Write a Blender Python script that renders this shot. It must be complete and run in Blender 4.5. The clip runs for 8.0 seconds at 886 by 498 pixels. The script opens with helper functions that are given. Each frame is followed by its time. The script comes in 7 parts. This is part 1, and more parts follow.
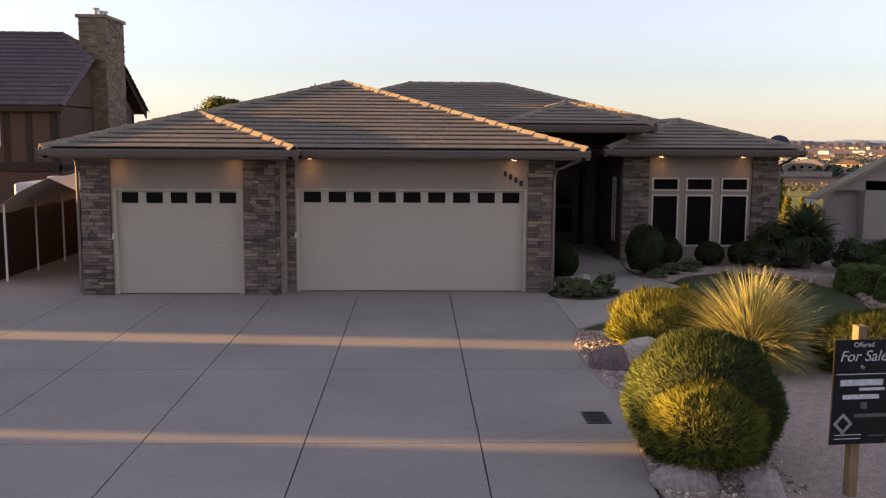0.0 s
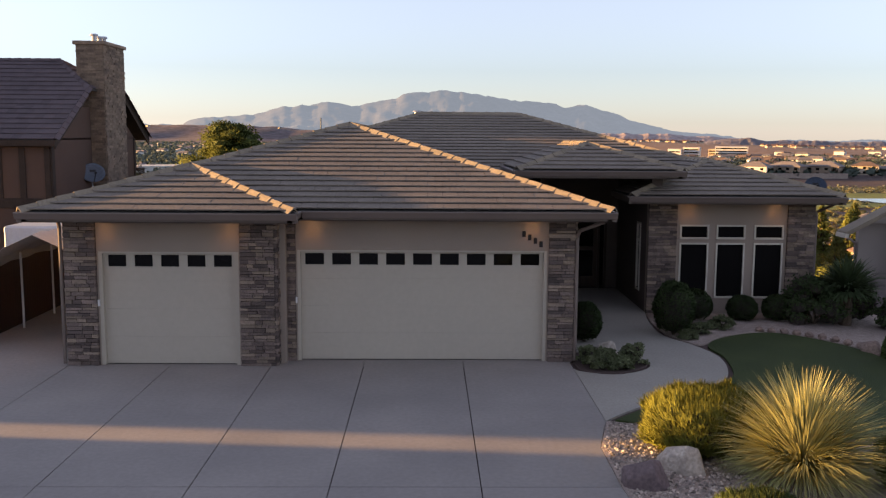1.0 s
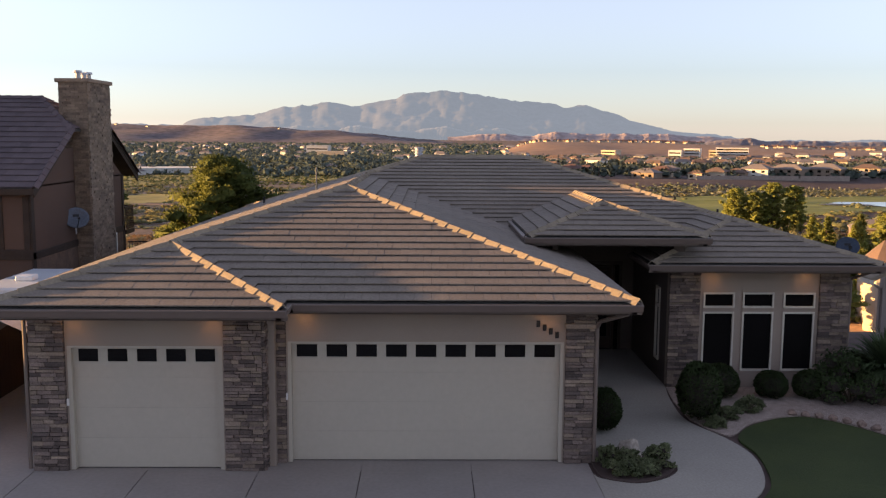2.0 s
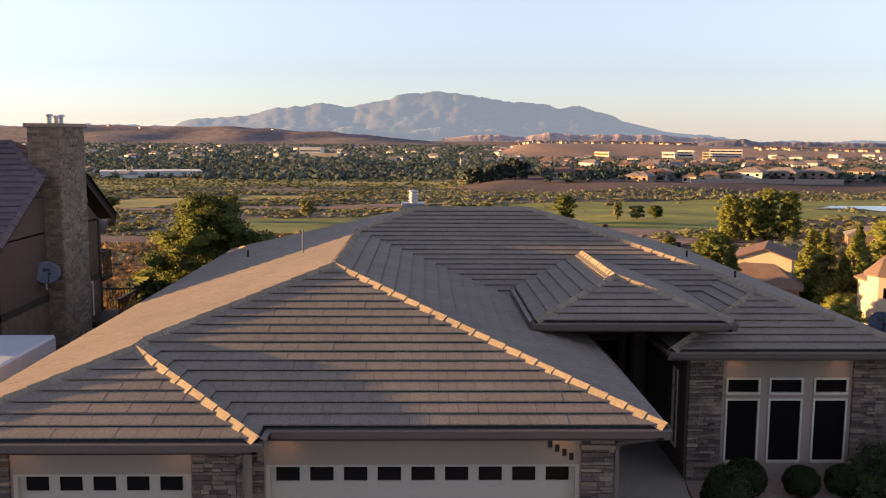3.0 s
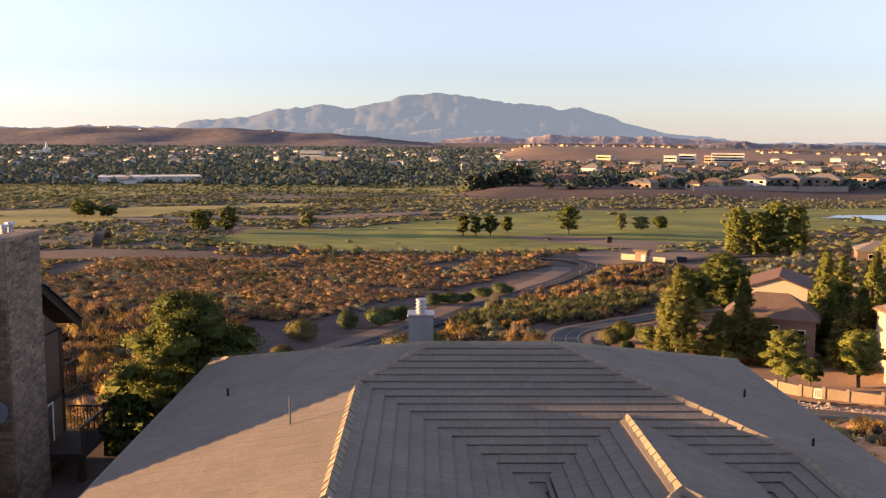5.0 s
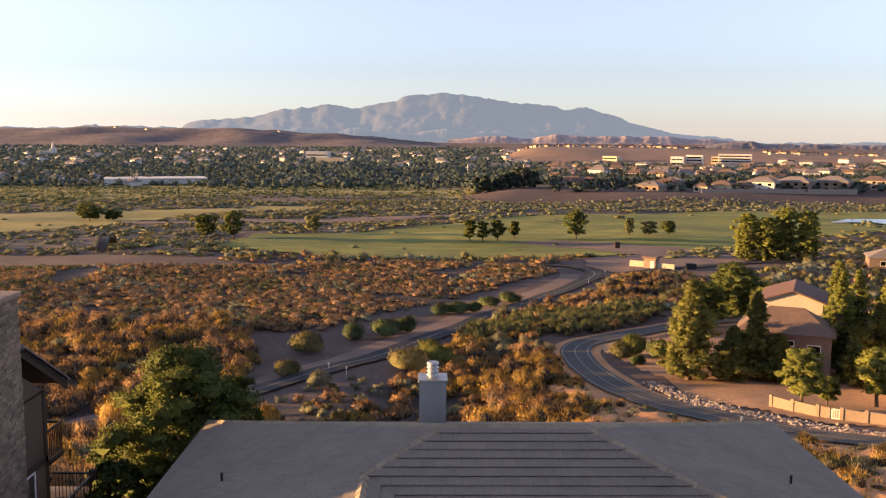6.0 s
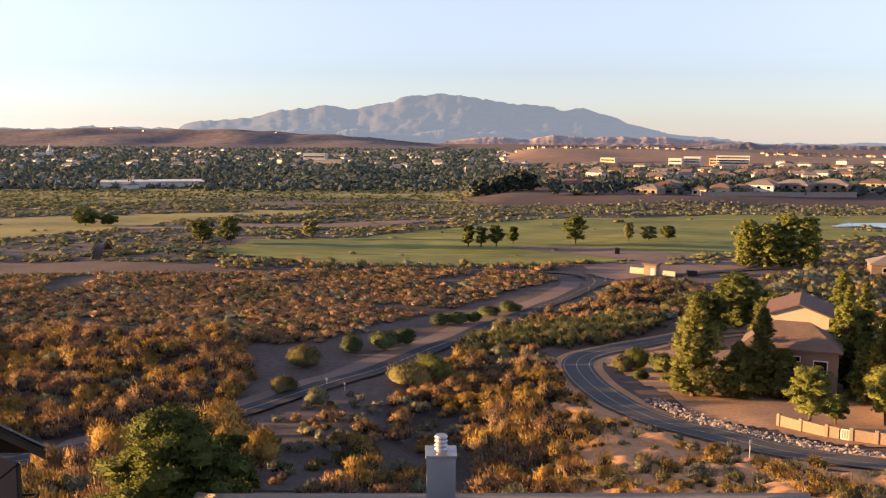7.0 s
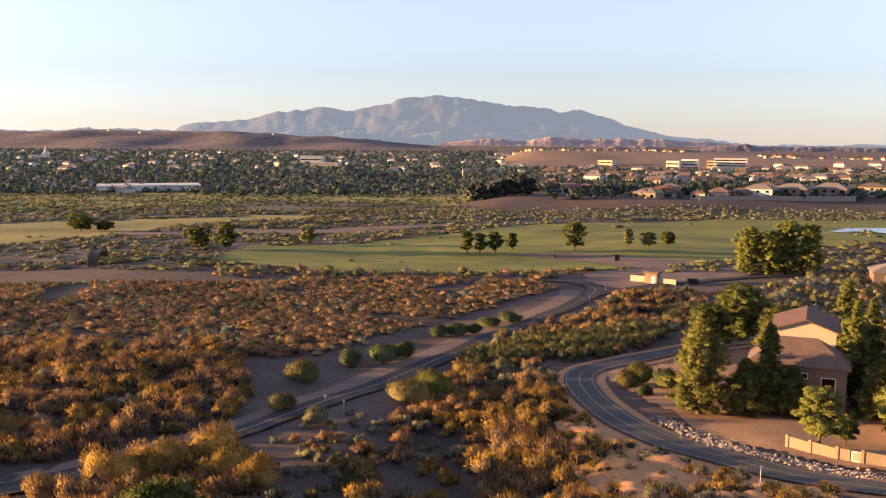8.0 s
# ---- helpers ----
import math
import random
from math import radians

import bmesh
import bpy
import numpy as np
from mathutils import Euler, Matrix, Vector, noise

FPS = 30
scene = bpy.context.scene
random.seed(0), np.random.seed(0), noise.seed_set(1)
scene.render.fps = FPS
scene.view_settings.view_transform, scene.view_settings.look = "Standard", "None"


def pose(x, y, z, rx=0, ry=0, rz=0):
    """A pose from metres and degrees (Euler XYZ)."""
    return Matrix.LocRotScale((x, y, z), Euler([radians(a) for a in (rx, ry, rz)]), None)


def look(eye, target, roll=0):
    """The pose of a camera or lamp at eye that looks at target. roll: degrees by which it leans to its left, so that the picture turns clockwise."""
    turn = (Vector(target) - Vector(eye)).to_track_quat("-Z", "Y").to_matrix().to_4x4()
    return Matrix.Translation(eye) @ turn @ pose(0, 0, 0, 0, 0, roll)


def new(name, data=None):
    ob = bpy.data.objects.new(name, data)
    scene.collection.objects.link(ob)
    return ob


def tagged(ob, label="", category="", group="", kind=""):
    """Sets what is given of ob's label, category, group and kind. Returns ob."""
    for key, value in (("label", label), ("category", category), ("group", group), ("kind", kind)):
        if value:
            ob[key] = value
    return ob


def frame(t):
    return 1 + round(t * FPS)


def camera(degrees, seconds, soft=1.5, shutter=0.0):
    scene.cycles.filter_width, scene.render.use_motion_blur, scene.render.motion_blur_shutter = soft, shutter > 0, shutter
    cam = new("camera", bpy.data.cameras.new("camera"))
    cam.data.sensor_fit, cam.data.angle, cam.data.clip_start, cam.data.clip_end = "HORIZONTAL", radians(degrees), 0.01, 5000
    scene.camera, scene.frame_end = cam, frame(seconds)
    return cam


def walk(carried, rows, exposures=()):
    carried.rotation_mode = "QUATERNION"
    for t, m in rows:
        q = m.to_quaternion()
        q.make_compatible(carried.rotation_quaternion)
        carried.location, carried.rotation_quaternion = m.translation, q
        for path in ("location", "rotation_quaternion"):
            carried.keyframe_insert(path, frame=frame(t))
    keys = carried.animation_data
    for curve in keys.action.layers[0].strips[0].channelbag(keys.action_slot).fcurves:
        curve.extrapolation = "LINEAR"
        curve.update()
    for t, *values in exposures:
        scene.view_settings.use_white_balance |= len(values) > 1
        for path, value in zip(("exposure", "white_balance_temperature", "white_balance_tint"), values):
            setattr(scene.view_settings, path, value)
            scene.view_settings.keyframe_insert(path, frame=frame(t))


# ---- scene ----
cam = camera(51.9, 8.0, 1.25)
METRES, EYE, TILT, LEAN, TURN = 22.9, 3.79, 0.0, 0.0, -1.7
ROWS = [
    (0.0, 0.0, 0.0, 0.0, 0.05, -7.22, -0.38),
    (0.5, -0.0007, 0.0389, 0.0235, 0.43, -7.2, -0.33),
    (1.0, -0.0011, 0.0825, 0.0542, 0.84, -7.25, -0.38),
    (1.5, -0.0042, 0.1276, 0.0877, 0.92, -7.26, -0.39),
    (3.0, -0.0139, 0.2771, 0.1937, 0.44, -7.22, -0.36),
    (3.5, -0.0169, 0.3331, 0.2305, 0.24, -7.19, -0.39),
    (4.0, -0.0213, 0.3882, 0.2685, 0.14, -7.17, -0.37),
    (4.5, -0.027, 0.4436, 0.3051, 0.21, -7.17, -0.39),
    (5.0, -0.0345, 0.5024, 0.3407, 0.47, -7.17, -0.4),
    (6.5, -0.054, 0.6723, 0.4421, 0.88, -7.2, -0.41),
    (7.0, -0.0635, 0.7259, 0.4754, 0.67, -7.16, -0.36),
    (7.5, -0.0755, 0.7788, 0.508, 0.49, -7.11, -0.34),
    (8.0, -0.088, 0.8338, 0.5421, 0.48, -7.07, -0.35),
]
walk(cam, [(t, pose(0, 0, EYE, TILT, LEAN, TURN) @ pose(METRES * x, METRES * y, METRES * z, 90 + pitch, roll, yaw)) for t, x, y, z, yaw, pitch, roll in ROWS], [(0.0, 1.98, 7300, 19), (0.4, 1.91, 6850, 17), (2.0, 1.9, 6720, 17), (5.0, 1.9, 6560, 19), (8.0, 1.9, 6560, 19)])

# ---- sky, sun, exposure ----
SUN_EL, SUN_DIR = 5.4, (-1.0, 0.085)
world = bpy.data.worlds.new("sky")
scene.world = world
world.use_nodes = True
wn = world.node_tree.nodes
sky = wn.new("ShaderNodeTexSky")
sky.sky_type, sky.sun_disc = "NISHITA", False
sky.sun_elevation, sky.sun_rotation = radians(SUN_EL), math.atan2(SUN_DIR[0], SUN_DIR[1])
sky.air_density, sky.dust_density, sky.ozone_density = 1.0, 0.1, 4.0
soft = wn.new("ShaderNodeHueSaturation")
soft.inputs["Saturation"].default_value = 0.45
world.node_tree.links.new(sky.outputs[0], soft.inputs["Color"])
cool = wn.new("ShaderNodeMix")
cool.data_type, cool.blend_type = "RGBA", "MULTIPLY"
cool.inputs[0].default_value, cool.inputs[7].default_value = 1.0, (0.985, 0.975, 1.03, 1.0)
world.node_tree.links.new(soft.outputs[0], cool.inputs[6])
world.node_tree.links.new(cool.outputs[2], wn["Background"].inputs[0])
wn["Background"].inputs[1].default_value = 0.122
sun = new("sun", bpy.data.lights.new("sun", "SUN"))
sun.data.energy, sun.data.angle, sun.data.color = 5.5, radians(0.6), (1.0, 0.59, 0.215)
sun.matrix_world = look((-60, 4, 12), (-60 - SUN_DIR[0] * 10, 4 - SUN_DIR[1] * 10, 12 - 10 * math.tan(radians(SUN_EL))))

# ---- materials ----
def mat(name, col, col2=None, rough=0.8, scale=1.5, fine=25.0, mix=0.5, fine_mix=0.25, bump=0.3, metal=0.0, rand=0.0, spec=0.3, stretch=(1, 1, 1), bump_scale=None, emit=None, emit_strength=0.0):
    """Two colours mixed by a broad and a fine noise, with fine relief; rand: how far pieces differ from one another."""
    m = bpy.data.materials.new(name)
    m.use_nodes = True
    t = m.node_tree
    n, l = t.nodes, t.links
    b = n["Principled BSDF"]
    b.inputs["Roughness"].default_value, b.inputs["Metallic"].default_value = rough, metal
    b.inputs["Specular IOR Level"].default_value = spec
    col2 = col2 or tuple(c * 0.72 for c in col)
    geo = n.new("ShaderNodeNewGeometry")
    mp = n.new("ShaderNodeMapping")
    mp.inputs["Scale"].default_value = stretch
    l.new(geo.outputs["Position"], mp.inputs["Vector"])

    def noise_node(sc, detail):
        x = n.new("ShaderNodeTexNoise")
        x.inputs["Scale"].default_value, x.inputs["Detail"].default_value = sc, detail
        l.new(mp.outputs[0], x.inputs["Vector"])
        return x
    a, f = noise_node(scale, 4), noise_node(fine, 3)
    ramp = n.new("ShaderNodeMapRange")
    ramp.inputs[1].default_value, ramp.inputs[2].default_value = 0.5 - 0.22, 0.5 + 0.22
    ramp.inputs[4].default_value = mix * 2 if mix < 0.5 else 1.0
    l.new(a.outputs["Fac"], ramp.inputs[0])
    m1 = n.new("ShaderNodeMix")
    m1.data_type = "RGBA"
    m1.inputs[6].default_value, m1.inputs[7].default_value = (*col, 1), (*col2, 1)
    l.new(ramp.outputs[0], m1.inputs[0])
    hsv = n.new("ShaderNodeHueSaturation")
    l.new(m1.outputs[2], hsv.inputs["Color"])
    r2 = n.new("ShaderNodeMapRange")
    r2.inputs[1].default_value, r2.inputs[2].default_value = 0.3, 0.7
    r2.inputs[3].default_value, r2.inputs[4].default_value = 1 - fine_mix, 1 + fine_mix
    l.new(f.outputs["Fac"], r2.inputs[0])
    last = r2.outputs[0]
    if rand:
        info = n.new("ShaderNodeObjectInfo")
        isl = n.new("ShaderNodeMapRange")
        isl.inputs[3].default_value, isl.inputs[4].default_value = 1 - rand, 1 + rand
        add = n.new("ShaderNodeMath")
        add.operation = "ADD"
        l.new(info.outputs["Random"], add.inputs[0])
        l.new(geo.outputs["Random Per Island"], add.inputs[1])
        fr = n.new("ShaderNodeMath")
        fr.operation = "FRACT"
        l.new(add.outputs[0], fr.inputs[0])
        l.new(fr.outputs[0], isl.inputs[0])
        mul = n.new("ShaderNodeMath")
        mul.operation = "MULTIPLY"
        l.new(last, mul.inputs[0])
        l.new(isl.outputs[0], mul.inputs[1])
        last = mul.outputs[0]
    l.new(last, hsv.inputs["Value"])
    l.new(hsv.outputs[0], b.inputs["Base Color"])
    if bump:
        bp = n.new("ShaderNodeBump")
        bp.inputs["Strength"].default_value, bp.inputs["Distance"].default_value = bump, 0.02
        src = noise_node(bump_scale, 4) if bump_scale else f
        l.new(src.outputs["Fac"], bp.inputs["Height"])
        l.new(bp.outputs[0], b.inputs["Normal"])
    if emit:
        b.inputs["Emission Color"].default_value, b.inputs["Emission Strength"].default_value = (*emit, 1), emit_strength
    return m


M = {}
M["ground"] = mat("dry_earth", (0.11, 0.074, 0.063), (0.07, 0.05, 0.046), 0.95, 0.08, 1.2, bump=0.4)
M["concrete"] = mat("concrete", (0.32, 0.283, 0.255), (0.255, 0.228, 0.21), 0.85, 0.5, 12, fine_mix=0.06, bump=0.08, rand=0.03)
M["walkway"] = mat("walkway_concrete", (0.37, 0.335, 0.285), (0.31, 0.28, 0.24), 0.85, 0.7, 20, fine_mix=0.1, bump=0.15)
M["asphalt"] = mat("asphalt", (0.055, 0.055, 0.058), (0.075, 0.072, 0.07), 0.9, 0.3, 8, bump=0.3)
M["stucco"] = mat("taupe_stucco", (0.315, 0.25, 0.205), (0.29, 0.228, 0.188), 0.9, 0.6, 60, fine_mix=0.06, bump=0.35)
# brown stucco darkened so that its colour holds the entry recess's shade
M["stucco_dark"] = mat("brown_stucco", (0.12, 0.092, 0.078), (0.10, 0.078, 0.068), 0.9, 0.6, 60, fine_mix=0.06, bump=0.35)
M["stone"] = mat("ledge_stone", (0.195, 0.143, 0.12), (0.13, 0.098, 0.086), 0.9, 3.5, 30, fine_mix=0.25, bump=0.8, rand=0.4)
M["mortar"] = mat("mortar", (0.06, 0.05, 0.045), None, 0.95, 2, 40, bump=0.3)
M["tile"] = mat("concrete_roof_tile", (0.21, 0.172, 0.138), (0.17, 0.14, 0.114), 0.85, 0.5, 22, fine_mix=0.17, bump=0.25, rand=0.06)
M["cap"] = mat("hip_cap_tile", (0.27, 0.215, 0.15), (0.20, 0.165, 0.125), 0.85, 0.9, 20, fine_mix=0.15, bump=0.3, rand=0.10)
M["deck"] = mat("roof_underlay", (0.06, 0.055, 0.05), None, 0.95)
M["gutter"] = mat("bronze_gutter_paint", (0.155, 0.115, 0.095), (0.135, 0.10, 0.085), 0.45, 1, 8, fine_mix=0.04, bump=0.02, spec=0.5)
M["soffit"] = mat("soffit_paint", (0.17, 0.13, 0.11), None, 0.8, 1, 20, fine_mix=0.05, bump=0.1)
M["door_paint"] = mat("garage_door_paint", (0.455, 0.40, 0.325), (0.43, 0.375, 0.308), 0.55, 0.4, 9, fine_mix=0.025, bump=0.03)
M["trim"] = mat("cream_trim", (0.62, 0.56, 0.47), None, 0.6, 1, 20, fine_mix=0.04, bump=0.05)
M["glass"] = mat("dark_window_glass", (0.006, 0.0055, 0.006), None, 0.12, 1, 5, bump=0, spec=0.22)
M["screen"] = mat("dark_sun_screen", (0.008, 0.007, 0.007), None, 0.8, 1, 120, bump=0.2, spec=0.06)
M["black"] = mat("black_metal", (0.02, 0.019, 0.02), None, 0.5, 2, 30, bump=0.1)
M["steel"] = mat("galvanised_steel", (0.40, 0.40, 0.41), (0.28, 0.28, 0.29), 0.4, 3, 20, metal=0.7, bump=0.05)
M["white"] = mat("white_paint", (0.78, 0.77, 0.75), None, 0.5, 1, 10, fine_mix=0.03, bump=0.02)
M["wood_post"] = mat("wood_post", (0.23, 0.155, 0.085), (0.17, 0.115, 0.065), 0.8, 2, 40, bump=0.3, stretch=(1, 1, 0.1))
M["dark_wood"] = mat("dark_wood", (0.055, 0.03, 0.02), (0.035, 0.02, 0.015), 0.5, 2, 30, bump=0.2, stretch=(4, 4, 0.3))
M["lawn"] = mat("lawn_grass", (0.05, 0.066, 0.018), (0.033, 0.048, 0.013), 0.9, 0.8, 40, bump=0.6)
M["boulder_dark"] = mat("boulder_dark", (0.19, 0.135, 0.135), (0.12, 0.09, 0.09), 0.9, 2.5, 18, bump=0.8)
M["boulder_mauve"] = mat("boulder_mauve", (0.33, 0.27, 0.25), (0.22, 0.18, 0.17), 0.9, 2.5, 18, bump=0.8)
M["boulder_pale"] = mat("boulder_pale", (0.52, 0.45, 0.38), (0.34, 0.28, 0.23), 0.9, 2.5, 18, bump=0.8)
M["gravel"] = mat("gravel", (0.42, 0.33, 0.28), (0.29, 0.23, 0.195), 0.95, 6, 45, fine_mix=0.4, bump=0.9)
M["boulder"] = mat("boulder", (0.30, 0.205, 0.16), (0.20, 0.145, 0.12), 0.9, 2.5, 18, bump=0.8)
M["bulb"] = mat("lit_bulb", (0.9, 0.7, 0.4), None, 0.5, emit=(1.0, 0.6, 0.25), emit_strength=4.0, bump=0)
M["mortar_tan"] = mat("tan_mortar", (0.20, 0.16, 0.12), None, 0.95, 2, 40, bump=0.3)
M["curtain"] = mat("pale_curtain", (0.35, 0.38, 0.40), None, 0.5, 2, 12, bump=0)
M["pale_glass"] = mat("sky_lit_glass", (0.10, 0.11, 0.12), None, 0.08, bump=0, spec=0.8)
M["stone_tan"] = mat("tan_ledge_stone", (0.26, 0.195, 0.145), (0.20, 0.15, 0.12), 0.9, 3.5, 30, fine_mix=0.2, bump=0.7, rand=0.3)
M["stone_dark"] = mat("dark_ledge_stone", (0.125, 0.094, 0.083), (0.09, 0.07, 0.064), 0.9, 3.5, 30, fine_mix=0.2, bump=0.7, rand=0.3)
M["bark"] = mat("bark", (0.12, 0.085, 0.06), (0.07, 0.05, 0.035), 0.95, 3, 20, bump=0.8)

M["chim_stucco"] = mat("grey_stucco", (0.33, 0.31, 0.31), None, 0.9, 0.8, 50, fine_mix=0.06, bump=0.3)
M["dish_grey"] = mat("dish_grey", (0.09, 0.105, 0.135), (0.07, 0.085, 0.11), 0.5, bump=0)
M["trailer_paint"] = mat("trailer_paint", (0.50, 0.53, 0.56), (0.45, 0.48, 0.52), 0.45, 0.8, 12, fine_mix=0.05, bump=0.02)
M["dish_blue"] = mat("dish_dark_blue", (0.03, 0.045, 0.075), None, 0.45, bump=0)
M["tan_panel"] = mat("tan_stucco", (0.105, 0.064, 0.047), (0.086, 0.054, 0.041), 0.9, 0.8, 40, fine_mix=0.07, bump=0.3)
M["timber"] = mat("dark_timber", (0.045, 0.03, 0.022), None, 0.8, 3, 30, bump=0.3)
M["plum_tile"] = mat("plum_roof_tile", (0.115, 0.085, 0.088), (0.09, 0.068, 0.074), 0.8, 0.5, 20, fine_mix=0.15, bump=0.25, rand=0.15)
M["brick"] = mat("tan_brick", (0.24, 0.18, 0.13), (0.155, 0.115, 0.088), 0.9, 2.5, 25, bump=0.4, rand=0.28)
M["brick_dark"] = mat("dark_brick", (0.13, 0.085, 0.06), (0.09, 0.06, 0.045), 0.9, 2.5, 25, bump=0.4, rand=0.25)
M["canvas"] = mat("white_canvas", (0.52, 0.50, 0.47), (0.44, 0.42, 0.39), 0.8, 1.5, 14, fine_mix=0.06, bump=0.1)
M["grey_stucco"] = mat("warm_grey_stucco", (0.33, 0.28, 0.25), (0.30, 0.255, 0.23), 0.9, 0.7, 50, fine_mix=0.06, bump=0.3)


def leaf(name, col, col2, scale=0.25, trans=0.16):
    """Foliage: two greens that drift over the ground, some light through the leaf."""
    m = mat(name, col, col2, 0.75, scale, 2.5, fine_mix=0.2, bump=0, rand=0.16, spec=0.12)
    t = m.node_tree
    b, out = t.nodes["Principled BSDF"], t.nodes["Material Output"]
    tr, mx = t.nodes.new("ShaderNodeBsdfTranslucent"), t.nodes.new("ShaderNodeMixShader")
    mx.inputs[0].default_value = trans
    t.links.new(b.inputs["Base Color"].links[0].from_socket, tr.inputs[0])
    t.links.new(b.outputs[0], mx.inputs[1])
    t.links.new(tr.outputs[0], mx.inputs[2])
    t.links.new(mx.outputs[0], out.inputs[0])
    return m


M["rust_bush"] = leaf("rust_foliage", (0.36, 0.21, 0.10), (0.225, 0.145, 0.08), 0.09)
M["olive_bush"] = leaf("olive_foliage", (0.18, 0.155, 0.062), (0.11, 0.11, 0.05), 0.08)
M["sage_bush"] = leaf("sage_foliage", (0.26, 0.25, 0.16), (0.17, 0.175, 0.115), 0.08)
M["green_bush"] = leaf("green_foliage", (0.10, 0.125, 0.05), (0.06, 0.08, 0.036), 0.2)
M["reed"] = leaf("willow_foliage", (0.20, 0.205, 0.082), (0.12, 0.135, 0.06), 0.07)
M["gold_bush"] = leaf("golden_foliage", (0.38, 0.235, 0.06), (0.24, 0.165, 0.05), 0.09)
M["tree_leaf"] = leaf("tree_foliage", (0.115, 0.13, 0.033), (0.064, 0.082, 0.024), 0.3, 0.28)
M["bright_leaf"] = leaf("bright_foliage", (0.25, 0.262, 0.065), (0.16, 0.18, 0.05), 0.3, 0.36)
M["pine_leaf"] = leaf("pine_foliage", (0.18, 0.178, 0.05), (0.11, 0.12, 0.037), 0.4, 0.28)
M["hedge_leaf"] = leaf("hedge_foliage", (0.06, 0.085, 0.032), (0.038, 0.056, 0.023), 0.6)
M["broom_leaf"] = leaf("broom_foliage", (0.175, 0.17, 0.04), (0.10, 0.115, 0.03), 0.9)
M["bed_leaf"] = leaf("bedding_foliage", (0.15, 0.165, 0.085), (0.085, 0.10, 0.05), 1.6)
M["palm_leaf"] = leaf("palm_frond", (0.075, 0.10, 0.045), (0.045, 0.065, 0.03), 1.2)
M["garden_broom_leaf"] = leaf("garden_broom_foliage", (0.215, 0.215, 0.04), (0.135, 0.145, 0.03), 0.9)
M["yucca_leaf"] = leaf("yucca_blade", (0.41, 0.385, 0.165), (0.25, 0.255, 0.11), 2.5)
# green lightened and blued, haze over the town mixed into the leaf colour
M["far_tree"] = leaf("hazed_far_tree_foliage", (0.098, 0.12, 0.092), (0.068, 0.086, 0.07), 0.02, 0.06)
M["valley_leaf"] = leaf("valley_scrub_foliage", (0.205, 0.20, 0.085), (0.135, 0.142, 0.065), 0.03)
# twigs near black: the shade inside the bushes is in this colour
M["twig_shade"] = mat("shaded_dead_twigs", (0.045, 0.034, 0.026), (0.03, 0.024, 0.02), 0.95, 1.5, 12, bump=0)
# litter darkened until it stands for the shade between bushes
M["litter"] = mat("shaded_leaf_litter", (0.036, 0.027, 0.023), (0.07, 0.05, 0.042), 0.95, 0.12, 2.0, fine_mix=0.35, bump=0.4)

M["pebble"] = mat("pebble", (0.50, 0.41, 0.34), (0.26, 0.22, 0.19), 0.9, 3, 30, bump=0.2, rand=0.7)
M["hedge2_leaf"] = leaf("clipped_hedge_foliage", (0.10, 0.13, 0.04), (0.06, 0.085, 0.028), 0.8)
# near-black core colour paints the shade among the hedge's twigs
M["hedge_core"] = mat("hedge_inner_shade", (0.02, 0.025, 0.012), None, 0.95, 4, 30)
M["sign_black"] = mat("sign_black", (0.012, 0.012, 0.014), None, 0.35, bump=0)
M["sign_white"] = mat("sign_white", (0.6, 0.6, 0.62), None, 0.5, bump=0)
M["sign_grey"] = mat("sign_grey", (0.12, 0.11, 0.11), None, 0.5, bump=0)


# ---- helpers for building ----
def mesh(name, verts, faces, material, parent=None, label="", smooth=False):
    me = bpy.data.meshes.new(name)
    me.from_pydata([tuple(v) for v in verts], [], [tuple(f) for f in faces])
    me.materials.append(material)
    if smooth:
        me.polygons.foreach_set("use_smooth", [True] * len(me.polygons))
    me.update()
    ob = new(name, me)
    ob.parent = parent
    return tagged(ob, label)


def part(name, bm, material, parent=None, label="", smooth=False):
    me = bpy.data.meshes.new(name)
    bmesh.ops.recalc_face_normals(bm, faces=bm.faces)
    bm.to_mesh(me)
    bm.free()
    me.materials.append(material)
    if smooth:
        me.polygons.foreach_set("use_smooth", [True] * len(me.polygons))
    ob = new(name, me)
    ob.parent = parent
    return tagged(ob, label)


def box(bm, x0, x1, y0, y1, z0, z1, bevel=0.0):
    m = Matrix.LocRotScale(((x0 + x1) / 2, (y0 + y1) / 2, (z0 + z1) / 2), None, (abs(x1 - x0), abs(y1 - y0), abs(z1 - z0)))
    r = bmesh.ops.create_cube(bm, size=1, matrix=m)
    if bevel:
        es = list({e for v in r["verts"] for e in v.link_edges})
        bmesh.ops.bevel(bm, geom=es, offset=bevel, segments=1, affect="EDGES")
    return bm


def boxes(*specs, bevel=0.0):
    bm = bmesh.new()
    for s in specs:
        box(bm, *s, bevel=bevel)
    return bm


def tube(bm, a, b, r0, r1=None, seg=8):
    a, b = Vector(a), Vector(b)
    d = b - a
    m = Matrix.Translation((a + b) / 2) @ d.to_track_quat("Z", "Y").to_matrix().to_4x4()
    bmesh.ops.create_cone(bm, cap_ends=True, segments=seg, radius1=r0, radius2=r0 if r1 is None else r1, depth=d.length, matrix=m)
    return bm


def prism(poly, z0, z1):
    """A plan polygon raised from z0 to z1 (numbers, or functions of x and y)."""
    f0 = z0 if callable(z0) else (lambda x, y: z0)
    f1 = z1 if callable(z1) else (lambda x, y: z1)
    n = len(poly)
    v = [(x, y, f0(x, y)) for x, y in poly] + [(x, y, f1(x, y)) for x, y in poly]
    f = [tuple(range(n))[::-1], tuple(range(n, 2 * n))] + [(i, (i + 1) % n, n + (i + 1) % n, n + i) for i in range(n)]
    return v, f


